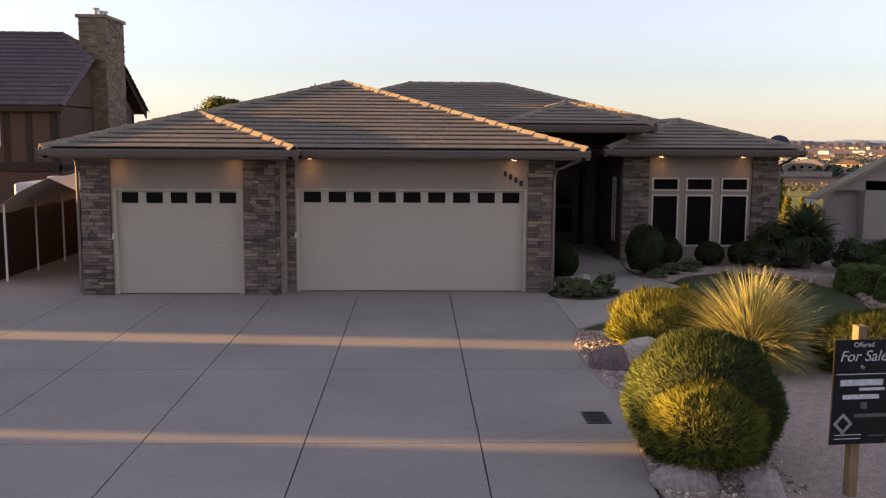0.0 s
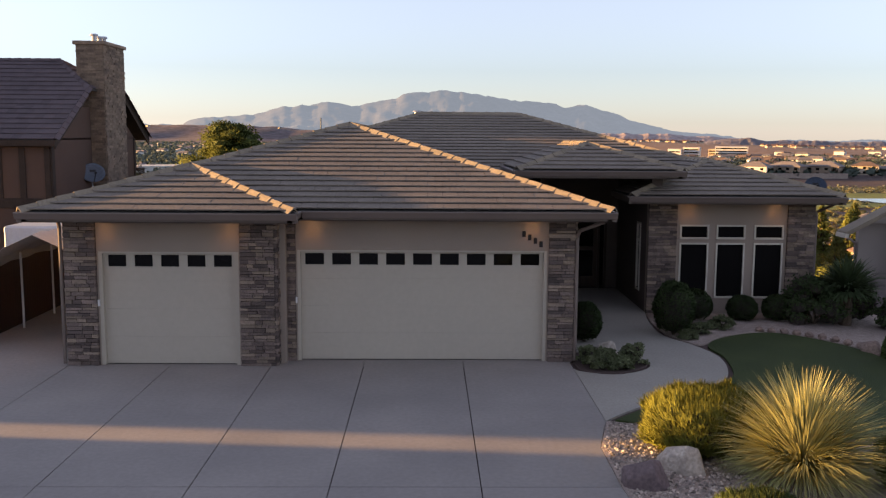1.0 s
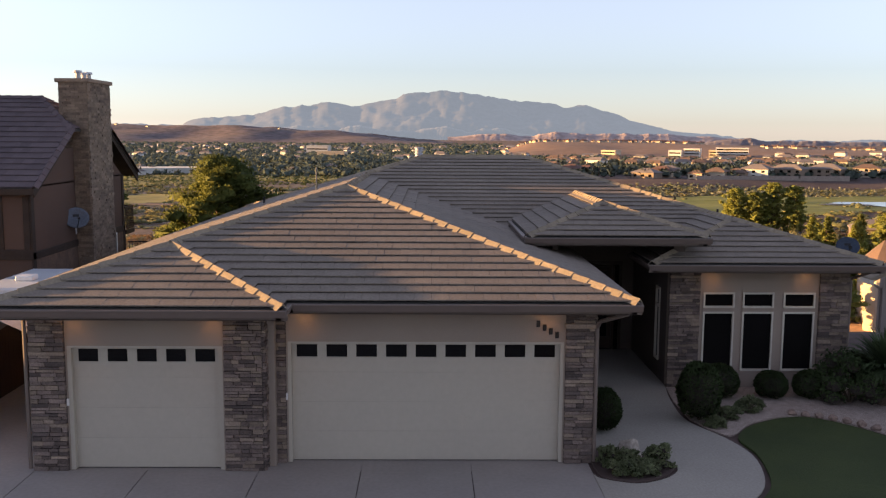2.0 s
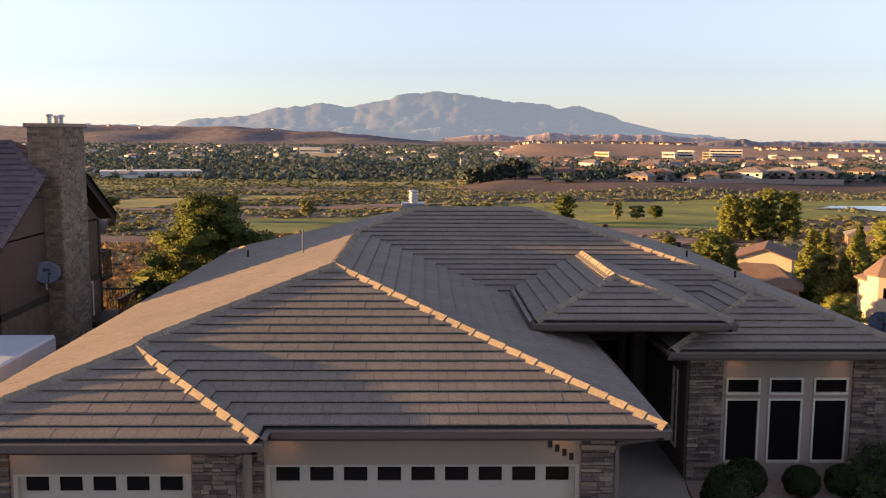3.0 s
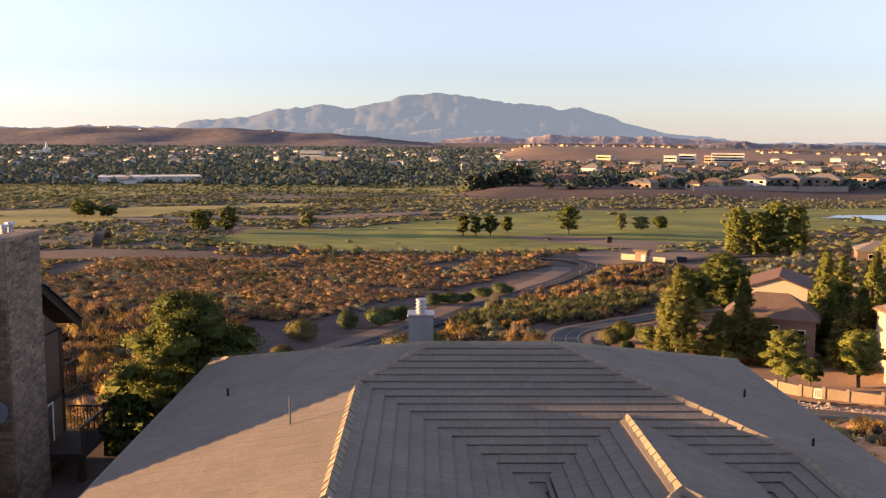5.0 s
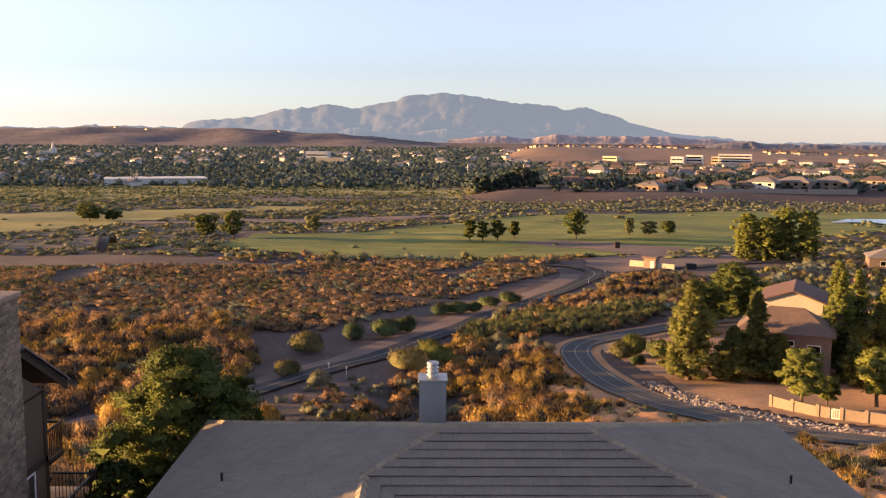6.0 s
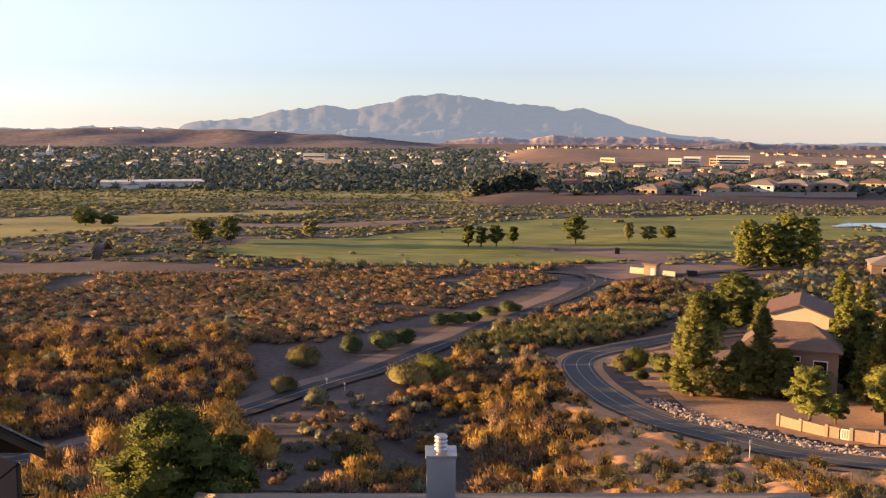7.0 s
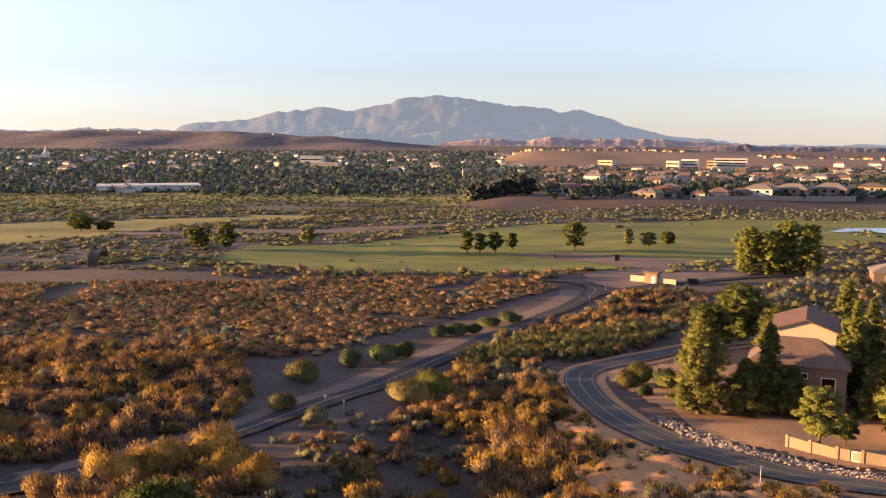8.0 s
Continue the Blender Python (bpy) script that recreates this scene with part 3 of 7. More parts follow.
DE = YM + (ZDM - EZ) / P
slope("k", [[(XD0, YDM), (XD1, YDM), DA]], (0, 1), YDM, ZDM)
slope("l", [[(XD0, YDM), DA, DB, (XD0, DE)]], (1, 0), XD0, ZDM)
slope("m", [[(XD1, YDM), (XD1, DE), DB, DA]], (-1, 0), -XD1, ZDM)


def caps(a, b, parent, material, step_len=0.4, r=0.125):
    """Hip and ridge caps: overlapping angled tiles from a up to b, each one a piece."""
    a, b = Vector(a), Vector(b)
    d = (b - a).normalized()
    side = d.cross(Vector((0, 0, 1))).normalized()
    up = side.cross(d)
    n = max(1, round((b - a).length / step_len))
    sl = (b - a).length / n
    v = []
    for t, w, h in ((-0.045, 1.0, 0.026), (sl, 0.9, 0.006)):
        for o, q in ((-r * w * 1.1, -0.05), (-r * w * 0.62, 0.006), (0, 0.07), (r * w * 0.62, 0.006), (r * w * 1.1, -0.05)):
            v.append(d * t + side * o + up * (q + h))
    for t, w in ((-0.045, 1.0),):
        for o, q in ((-r * 1.05, -0.055), (-r * 0.6, -0.002), (0, 0.06), (r * 0.6, -0.002), (r * 1.05, -0.055)):
            v.append(d * t + side * o + up * (q + 0.01))
    f = [(i, i + 1, i + 6, i + 5) for i in range(4)] + [(10 + i, 11 + i, i + 1, i) for i in range(4)]
    me = bpy.data.meshes.new("cap_tile")
    me.from_pydata([tuple(q) for q in v], [], f)
    me.materials.append(material)
    rng = random.Random(a.x * 7 + b.y)
    for i in range(n):
        ob = new("cap_tile", me)
        ob.parent = parent
        ob.matrix_basis = Matrix.Translation(a + d * sl * i + up * rng.uniform(-0.002, 0.003)) @ Matrix.Rotation(rng.uniform(-0.012, 0.012), 4, "Z")


ridge_caps = empty("ridge_caps")
ridge_caps.parent = house
z1, z2, z3, z4 = EZ + P * 2.715, EZ + P * 6.015, EZ + P * 7.87, EZ + P * 2.86
for p, q in (((XL, YS, EZ), (*apex0, z1)), ((-2.72, YS, EZ), (*apex0, z1)), ((*apex0, z1), (*apex0b, z1)), ((*apex0b, z1), (*apex1, z2)), ((3.88, YD, EZ), (*apex1, z2)),
             ((*apex1, z2), (*hip2, z2)), ((*hip2, z2), (*rl, z3)), ((*rl, z3), (*rr, z3)), ((*wing_b, z4), (*rr, z3)), ((*wing_a, z4), (*wing_b, z4)), ((5.53, YW, EZ), (*wing_a, z4)),
             ((XR, YW, EZ), (*wing_a, z4)), ((XL, YB, EZ), (*rl, z3)), ((XR, YB, EZ), (*rr, z3)), ((XD0, YDM, ZDM), (*DA, ZDM + P * 2.215)), ((XD1, YDM, ZDM), (*DA, ZDM + P * 2.215)),
             ((*DA, ZDM + P * 2.215), (*DB, ZDM + P * 2.215))):
    caps(p, q, ridge_caps, M["cap"])


def gutter(name, a, b, z, out):
    """A box gutter with a rolled lip and the fascia behind it, along an eave from a to b; out: the way it faces."""
    a, b, o = Vector((*a, 0)), Vector((*b, 0)), Vector((*out, 0))
    prof = ((-0.10, -0.22), (-0.10, -0.03), (-0.02, -0.035), (-0.02, -0.10), (0.02, -0.10), (0.02, -0.035), (0.115, -0.03), (0.125, -0.05), (0.11, -0.09), (0.085, -0.17), (0.0, -0.175), (0.0, -0.235), (-0.04, -0.24))
    v = [p + o * u + Vector((0, 0, z + w)) for p in (a, b) for u, w in prof]
    n = len(prof)
    f = [(i, (i + 1) % n, n + (i + 1) % n, n + i) for i in range(n)] + [tuple(range(n))[::-1], tuple(range(n, 2 * n))]
    return mesh("gutter", v, f, M["gutter"], house, "dark bronze box gutter and fascia")


gutter("s", (XL - 0.1, YS), (-2.62, YS), EZ, (0, -1))
gutter("s2", (-2.72, YS), (-2.72, YD), EZ, (1, 0))
gutter("d", (-2.6, YD), (3.98, YD), EZ, (0, -1))
gutter("r", (3.88, YD), (3.88, YM), EZ, (1, 0))
gutter("w", (5.43, YW), (XR + 0.1, YW), EZ, (0, -1))
gutter("wl", (5.53, YW), (5.53, YM), EZ, (-1, 0))
gutter("l", (XL, YS), (XL, YB), EZ, (-1, 0))
gutter("rr", (XR, YW), (XR, YB), EZ, (1, 0))
gutter("b", (XL - 0.1, YB), (XR + 0.1, YB), EZ, (0, 1))
gutter("k", (XD0 - 0.1, YDM), (XD1 + 0.1, YDM), ZDM, (0, -1))
gutter("k2", (XD0, YDM), (XD0, DE), ZDM, (-1, 0))
gutter("k3", (XD1, YDM), (XD1, DE), ZDM, (1, 0))


def flat(poly, z0, z1, name, material, label=""):
    v, f = prism(ccw(poly), z0, z1)
    return mesh(name, v, f, material, house, label)


# soffits under the eaves
SZ = EZ - 0.24
flat([(XL, YS), (-2.72, YS), (-2.72, 21.3), (XL, 21.3)], SZ, SZ + 0.02, "soffit", M["soffit"])
flat([(-2.72, YD), (3.88, YD), (3.88, 21.75), (-2.72, 21.75)], SZ, SZ + 0.02, "soffit", M["soffit"])
flat([(XL, 21.3), (-7.7, 21.3), (-7.7, YB), (XL, YB)], SZ, SZ + 0.02, "soffit", M["soffit"])
flat([(3.2, 21.75), (3.88, 21.75), (3.88, YM), (3.2, YM)], SZ, SZ + 0.02, "soffit", M["soffit"])
flat([(5.53, YW), (XR, YW), (XR, 27.3), (5.53, 27.3)], SZ, SZ + 0.02, "soffit", M["soffit"])
flat([(5.53, 27.3), (6.2, 27.3), (6.2, YM), (5.53, YM)], SZ, SZ + 0.02, "soffit", M["soffit"])
flat([(10.8, 27.3), (XR, 27.3), (XR, YB), (10.8, YB)], SZ, SZ + 0.02, "soffit", M["soffit"])
flat([(XD0, YDM), (XD1, YDM), (XD1, 30.9), (XD0, 30.9)], ZDM - 0.24, ZDM - 0.22, "soffit", M["soffit"])


def wall(specs, material, label, bevel=0.0):
    for s in specs:
        ob = part("wall", boxes(s, bevel=bevel), material, house, label)
    return ob


# garage front, sides and rear; openings go through the wall
GS, GD, T = 21.25, 21.68, 0.2
wall([(-7.74, -7.03, GS, GS + T, 0, SZ), (-4.04, -3.27, GS, GS + T, 0, SZ), (-7.03, -4.04, GS, GS + T, 2.48, SZ)], M["stucco"], "taupe stucco garage wall")
wall([(-3.27, -3.07, GS + T, 30, 0, SZ)], M["stucco"], "taupe stucco garage wall")
wall([(-3.07, -2.85, GD, GD + T, 0, SZ), (2.64, 3.24, GD, GD + T, 0, SZ), (-2.85, 2.64, GD, GD + T, 2.48, SZ)], M["stucco"], "taupe stucco garage wall")
wall([(-7.74, -7.54, GS + T, 43.6, 0, SZ)], M["stucco"], "taupe stucco side wall")
wall([(3.04, 3.24, GD + T, 31.4, 0, SZ + 0.02)], M["stucco_dark"], "brown stucco entry side wall, darkened for the recess shade")
wall([(-7.54, 10.5, 43.4, 43.6, -1.5, SZ)], M["stucco"], "taupe stucco rear wall")
wall([(10.7, 10.9, 27.45, 43.6, -0.3, SZ)], M["stucco"], "taupe stucco side wall")
# bedroom wing with three tall windows and three transoms
WY = 27.25
WIN = ((7.14, 7.87), (8.17, 8.90), (9.24, 9.98))
cols = [6.2] + [v for w in WIN for v in w] + [10.9]
specs = [(cols[i], cols[i + 1], WY, WY + T, -0.1, SZ) for i in (0, 2, 4, 6)]
for a, b in WIN:
    specs += [(a, b, WY, WY + T, -0.1, 0.49), (a, b, WY, WY + T, 1.97, 2.17), (a, b, WY, WY + T, 2.48, SZ)]
wall(specs, M["stucco"], "taupe stucco bedroom wall")
wall([(6.2, 6.4, WY + T, 28.1, 0, SZ), (6.2, 6.4, 28.1, 28.55, 0, 0.5), (6.2, 6.4, 28.1, 28.55, 2.5, SZ), (6.2, 6.4, 28.55, 31.4, 0, 3.9)], M["stucco_dark"], "brown stucco entry side wall, darkened for the recess shade")


def window(x0, x1, z0, z1, y, name="window"):
    fr = part(name, boxes((x0 - 0.045, x0, y - 0.03, y + 0.06, z0 - 0.045, z1 + 0.045), (x1, x1 + 0.045, y - 0.03, y + 0.06, z0 - 0.045, z1 + 0.045),
                          (x0, x1, y - 0.03, y + 0.06, z1, z1 + 0.045), (x0 - 0.02, x1 + 0.02, y - 0.05, y + 0.06, z0 - 0.05, z0)), M["trim"], house, "cream-framed window with a dark sun screen")
    part("pane", boxes((x0 - 0.01, x1 + 0.01, y + 0.03, y + 0.045, z0 - 0.01, z1 + 0.01)), M["screen"], fr)
    return fr


for a, b in WIN:
    window(a, b, 0.49, 1.97, WY)
    window(a, b, 2.17, 2.48, WY)
side = part("window", boxes((6.17, 6.24, 28.1, 28.16, 0.5, 2.5), (6.17, 6.24, 28.49, 28.55, 0.5, 2.5), (6.17, 6.24, 28.16, 28.49, 2.44, 2.5), (6.17, 6.24, 28.16, 28.49, 0.5, 0.56), (6.17, 6.24, 28.16, 28.49, 1.96, 2.04)), M["trim"], house, "narrow cream-framed side window")
part("pane", boxes((6.22, 6.235, 28.14, 28.51, 0.54, 2.46)), M["glass"], side)

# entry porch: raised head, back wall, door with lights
wall([(3.1, 3.24, 27.0, 31.4, SZ + 0.02, ZDM - 0.24), (6.2, 6.5, 27.0, 31.4, 3.4, ZDM - 0.24)], M["stucco_dark"], "brown stucco entry head, darkened for the recess shade")
wall([(3.24, 4.25, 31.4, 31.6, 0, 3.9), (5.85, 6.2, 31.4, 31.6, 0, 3.9), (4.25, 5.85, 31.4, 31.6, 2.75, 3.9)], M["stucco_dark"], "brown stucco porch back wall, darkened for the recess shade")
door = part("front_door", boxes((4.65, 4.78, 31.43, 31.48, 0.05, 2.6), (5.42, 5.55, 31.43, 31.48, 0.05, 2.6), (4.78, 5.42, 31.43, 31.48, 2.45, 2.6), (4.78, 5.42, 31.43, 31.48, 0.05, 0.4), (4.78, 5.42, 31.43, 31.48, 1.25, 1.38)), M["dark_wood"], house, "dark wood front door with two glass lights")
part("pane", boxes((4.78, 5.42, 31.45, 31.465, 0.4, 2.45)), M["glass"], door)
part("handle", boxes((4.69, 4.73, 31.38, 31.43, 0.95, 1.3)), M["steel"], door)
jamb = part("door_frame", boxes((4.25, 4.33, 31.4, 31.5, 0, 2.75), (5.77, 5.85, 31.4, 31.5, 0, 2.75), (4.33, 5.77, 31.4, 31.5, 2.64, 2.75), (4.57, 4.65, 31.4, 31.5, 0, 2.64), (5.55, 5.63, 31.4, 31.5, 0, 2.64)), M["dark_wood"], house, "dark wood door frame with sidelights")
part("pane", boxes((4.33, 4.57, 31.46, 31.475, 0.1, 2.64)), M["glass"], jamb)
part("pane", boxes((5.63, 5.77, 31.46, 31.475, 0.1, 2.64)), M["glass"], jamb)


def garage_door(x0, x1, y, n):
    """A sectional door: four leaves with thin joints, a row of n lights in the top one."""
    d = part("garage_door", boxes((x0 - 0.09, x0, y - 0.12, y + 0.02, 0, 2.5), (x1, x1 + 0.09, y - 0.12, y + 0.02, 0, 2.5), (x0, x1, y - 0.12, y + 0.02, 2.44, 2.5)), M["door_paint"], house, "cream sectional garage door with a row of dark lights")
    hs = (0.01, 0.61, 1.22, 1.83)
    for i, z in enumerate(hs[:3]):
        p = part("panel", boxes((x0, x1, y, y + 0.045, z, hs[i + 1] - 0.0015), bevel=0.001), M["door_paint"], d)
    w = (x1 - x0) / n
    bars = [(x0, x1, y, y + 0.045, 1.83, 2.14), (x0, x1, y, y + 0.045, 2.395, 2.44)]
    for i in range(n + 1):
        bars.append((max(x0, x0 + i * w - 0.09), min(x1, x0 + i * w + 0.09), y, y + 0.045, 2.14, 2.395))
    part("panel", boxes(*bars), M["door_paint"], d)
    for i in range(n):
        part("window_light", boxes((x0 + i * w + 0.08, x0 + (i + 1) * w - 0.08, y + 0.02, y + 0.03, 2.13, 2.40)), M["glass"], d, "dark glass light")
    part("threshold", boxes((x0, x1, y + 0.005, y + 0.04, 0.0, 0.012)), M["black"], d, "black rubber seal")
    return d


garage_door(-6.95, -4.12, GS + 0.13, 5)
garage_door(-2.78, 2.57, GD + 0.13, 9)
for x, y in ((-7.06, GS - 0.01), (-2.9, GD - 0.01)):
    part("keypad", boxes((x, x + 0.05, y - 0.03, y + 0.005, 1.3, 1.44), bevel=0.006), M["white"], house, "small white keypad")

# the house number, as plain bars stepping down
for i in range(4):
    x, z = 2.08 + i * 0.125, 2.92 - i * 0.075
    part("number_bar", boxes((x, x + 0.075, GD - 0.025, GD - 0.004, z - 0.13, z), bevel=0.006), M["black"], house, "black metal bar where a number stands")


# recessed lamps in the soffit, lit, and their light
for x, y in ((-6.85, 21.02), (-4.2, 21.02), (-2.5, 21.47), (2.3, 21.47), (7.3, 27.02), (9.75, 27.02)):
    bm = bmesh.new()
    tube(bm, (x, y, SZ - 0.012), (x, y, SZ + 0.01), 0.09, seg=16)
    lamp_part = part("downlight", bm, M["white"], house, "recessed soffit light, lit")
    bm = bmesh.new()
    tube(bm, (x, y, SZ - 0.017), (x, y, SZ - 0.0125), 0.06, seg=12)
    part("bulb", bm, M["bulb"], lamp_part)
    li = new("downlight_lamp", bpy.data.lights.new("downlight_lamp", "SPOT"))
    li.data.energy, li.data.color, li.data.spot_size, li.data.spot_blend, li.data.shadow_soft_size = 0.95, (1.0, 0.45, 0.13), radians(110), 0.9, 0.04
    li.matrix_world = look((x, y, SZ - 0.03 - 0.006 * (y - 21.0)), (x, y + 0.05, 0))
    li.parent = None
# towards the rear the roof and its eaves fall a little
for ob in house.children_recursive:
    if ob.name.split(".")[0] in ("roof_slope", "tile", "tile_field", "gutter", "soffit", "downlight", "bulb"):
        for v in ob.data.vertices:
            v.co.z -= 0.006 * max(0.0, v.co.y - 21.0)
    elif ob.name.startswith("cap_tile"):
        ob.matrix_basis = Matrix.Translation((0, 0, -0.006 * max(0.0, ob.matrix_basis.translation.y - 21.0))) @ ob.matrix_basis
# ---- driveway, paths and front garden ----
driveway = tagged(empty("driveway"), "pale grey concrete driveway in large slabs with dark joints", "driveway", "", "structure")
XS = (-16.0, -12.0, -7.73, -5.55, -3.37, -1.37, 0.80, 3.17)
YS_ = (-2.0, 3.6, 7.2, 10.85, 14.4, 21.05)


def slab_mesh(poly, parent):
    v, f = prism(ccw(poly), -0.12, 0.0)
    n = len(poly)
    c = (sum(p[0] for p in poly) / n, sum(p[1] for p in poly) / n)
    ob = mesh("slab", v, f, M["concrete"], parent)
    return ob


EDGE = ((2.55, -2.0), (2.55, 9.0), (2.62, 9.8), (2.76, 11.1), (2.95, 12.75), (2.82, 14.3), (2.83, 16.1), (3.17, 17.4))
for i in range(len(XS) - 1):
    for j in range(len(YS_) - 1):
        y1 = YS_[j + 1] if j < len(YS_) - 2 else (21.26 if XS[i] < -3.5 else 21.69)
        g = 0.009
        poly = [(XS[i] + g, YS_[j] + g), (XS[i + 1] - g, YS_[j] + g), (XS[i + 1] - g, y1 - g), (XS[i] + g, y1 - g)]
        if i < 2 and j == len(YS_) - 2:
            poly[2:] = [(XS[i + 1] - g, 33.0), (XS[i] + g, 33.0)]
        if i == len(XS) - 2:
            ex = [(float(np.interp(y, [e[1] for e in EDGE], [e[0] for e in EDGE])), y) for y in np.linspace(YS_[j] + g, min(y1 - g, 17.4), 10)]
            poly = [(XS[i] + g, YS_[j] + g)] + ex + ([(3.17, y1 - g)] if y1 > 18 else []) + [(XS[i] + g, y1 - g)]
        slab_mesh(poly, driveway)
# apron strip in front of the double door's recess and under the doors
mesh("slab", *prism([(-3.3, 21.27), (-2.9, 21.27), (-2.9, 21.68), (-3.3, 21.68)], -0.12, -0.001), M["concrete"], driveway)
mesh("slab", *prism([(-7.5, 21.26), (3.1, 21.26), (3.1, 23.0), (-7.5, 23.0)], -0.12, -0.012), M["concrete"], driveway)

WALK = smooth_line([(3.18, 17.42), (3.7, 18.0), (4.6, 18.8), (5.6, 19.5), (6.35, 20.5), (6.68, 22.0), (6.45, 23.2), (5.95, 24.4), (6.0, 26.0), (6.2, 27.3)], 40) + [(6.2, 31.4), (3.26, 31.4), (3.26, 23.0)] + \
    smooth_line([(3.3, 22.6), (4.3, 22.3), (4.92, 21.6), (4.7, 20.95), (3.98, 20.55), (3.3, 20.8), (3.18, 21.05)], 20)
tagged(mesh("walkway", *prism(WALK, -0.1, 0.006), M["walkway"]), "curved pale concrete walkway to the entry", "path", "", "structure")
LAWN = smooth_line([(3.35, 17.45), (4.65, 18.72), (5.7, 19.42), (6.45, 20.45), (6.78, 22.0), (6.75, 23.2), (7.6, 24.2), (8.9, 24.6), (10.1, 23.2), (10.4, 21.5), (10.0, 19.6), (10.6, 17.5), (11.6, 15.5), (9.0, 15.6), (6.6, 16.8), (4.6, 16.9), (3.35, 17.45)], 90)[:-1]
tagged(mesh("lawn", *prism(LAWN, -0.1, 0.02), M["lawn"]), "dark green front lawn with a curved edge", "lawn", "", "structure")
BED = list(EDGE[2:]) + [(3.3, 17.4), (4.6, 16.88), (6.6, 16.75), (9.0, 15.5), (11.6, 15.4), (11.6, 8.0), (6.0, 7.0), (2.62, 7.0)]
tagged(mesh("gravel_bed", *prism([(x + 0.012, y) for x, y in BED], -0.1, 0.004), M["gravel"]), "tan gravel planting bed beside the driveway", "gravel", "", "structure")
BED2 = smooth_line([(6.05, 24.5), (6.6, 23.35), (7.5, 24.3), (8.9, 24.75), (10.2, 23.4), (10.6, 21.4), (10.15, 19.6), (10.8, 17.5), (11.7, 15.6)], 50) + [(14.0, 15.6), (14.0, 27.2), (6.2, 27.2), (6.05, 26.0)]
tagged(mesh("gravel_bed", *prism(BED2, -0.1, 0.004), M["gravel"]), "tan gravel bed along the house front", "gravel", "", "structure")
ISLE = smooth_line([(3.26, 22.5), (4.28, 22.22), (4.86, 21.6), (4.62, 21.02), (3.98, 20.62), (3.36, 20.85), (3.26, 21.4)], 30)
tagged(mesh("planting_soil", *prism(ISLE, -0.1, 0.012), M["ground"]), "small planting bed at the garage corner", "soil", "", "structure")

rng = np.random.default_rng(11)


def pebbles():
    """Loose stones over the beds, more at the driveway's edge."""
    v, f = [], []
    r = random.Random(5)
    n = 0
    while n < 5200:
        x, y = r.uniform(2.6, 6.2), r.uniform(7.2, 17.3)
        if x > 4.6 - max(0.0, 13.0 - y) * 0.25 + r.uniform(-0.4, 0.6) or not inside(x, y, [(a + 0.06, b) for a, b in BED]):
            continue
        s = r.choice((0.014, 0.02, 0.028, 0.038))
        m = Matrix.Translation((x, y, 0.004 + s * 0.3)) @ Euler((r.uniform(-0.4, 0.4), r.uniform(-0.4, 0.4), r.uniform(0, 6))).to_matrix().to_4x4()
        k = len(v)
        for px, py, pz in ((-1, 0, 0), (0, -0.8, 0), (1.1, 0, 0), (0, 0.8, 0), (0.1, 0, 0.7), (0, 0, -0.6)):
            v.append(m @ Vector((px * s, py * s, pz * s)))
        f += [(k + a, k + b, k + c) for a, b, c in ((0, 1, 4), (1, 2, 4), (2, 3, 4), (3, 0, 4), (1, 0, 5), (2, 1, 5), (3, 2, 5), (0, 3, 5))]
        n += 1
    return mesh("pebbles", v, f, M["pebble"], None, "loose tan and grey pebbles in the bed")


tagged(pebbles(), "", "pebbles", "", "stuff")


def boulder(x, y, sx, sy, sz, seed, label, turn=0.0, stone="boulder"):
    bm = bmesh.new()
    bmesh.ops.create_icosphere(bm, subdivisions=4, radius=1)
    for v in bm.verts:
        n = v.co.normalized()
        k = 0.86 + 0.34 * noise.noise(n * 1.4 + Vector((seed, 0, 0))) + 0.07 * noise.noise(n * 4 + Vector((0, seed, 0)))
        p = n * k
        # broken facets
        for d in (Vector((0.5, -0.7, 0.5)), Vector((-0.6, -0.3, 0.7)), Vector((0.1, 0.5, 0.85)), Vector((-0.7, -0.8, 0.1)), Vector((0.9, 0.1, 0.2))):
            e = p.dot(d.normalized()) - 0.5
            if e > 0:
                p -= d.normalized() * e * 0.9
        v.co = Vector((p.x * sx, p.y * sy, max(p.z, -0.35) * sz))
    ob = part("boulder", bm, M[stone], None, label, True)
    ob.matrix_world = pose(x, y, sz * 0.3, 0, 0, turn)
    return tagged(ob, label, "rock", "garden boulders")


boulder(3.22, 14.45, 0.42, 0.36, 0.42, 1.3, "dark purple-brown boulder in the gravel bed", 20, "boulder_dark")
boulder(3.9, 15.05, 0.5, 0.34, 0.42, 4.1, "pale whitish boulder beside the yellow broom", -15, "boulder_pale")
boulder(3.0, 9.42, 0.46, 0.32, 0.3, 7.7, "pale mauve boulder under the round broom", 10, "boulder_mauve")
boulder(3.72, 9.2, 0.3, 0.26, 0.3, 2.9, "pale boulder under the round broom", 0, "boulder_mauve")
boulder(4.1, 22.0, 0.36, 0.3, 0.42, 5.2, "pale boulder in the corner planting bed", 0, "boulder_pale")
boulder(10.45, 22.6, 0.28, 0.4, 0.3, 6.4, "grey boulder at the lawn's edge", 0)


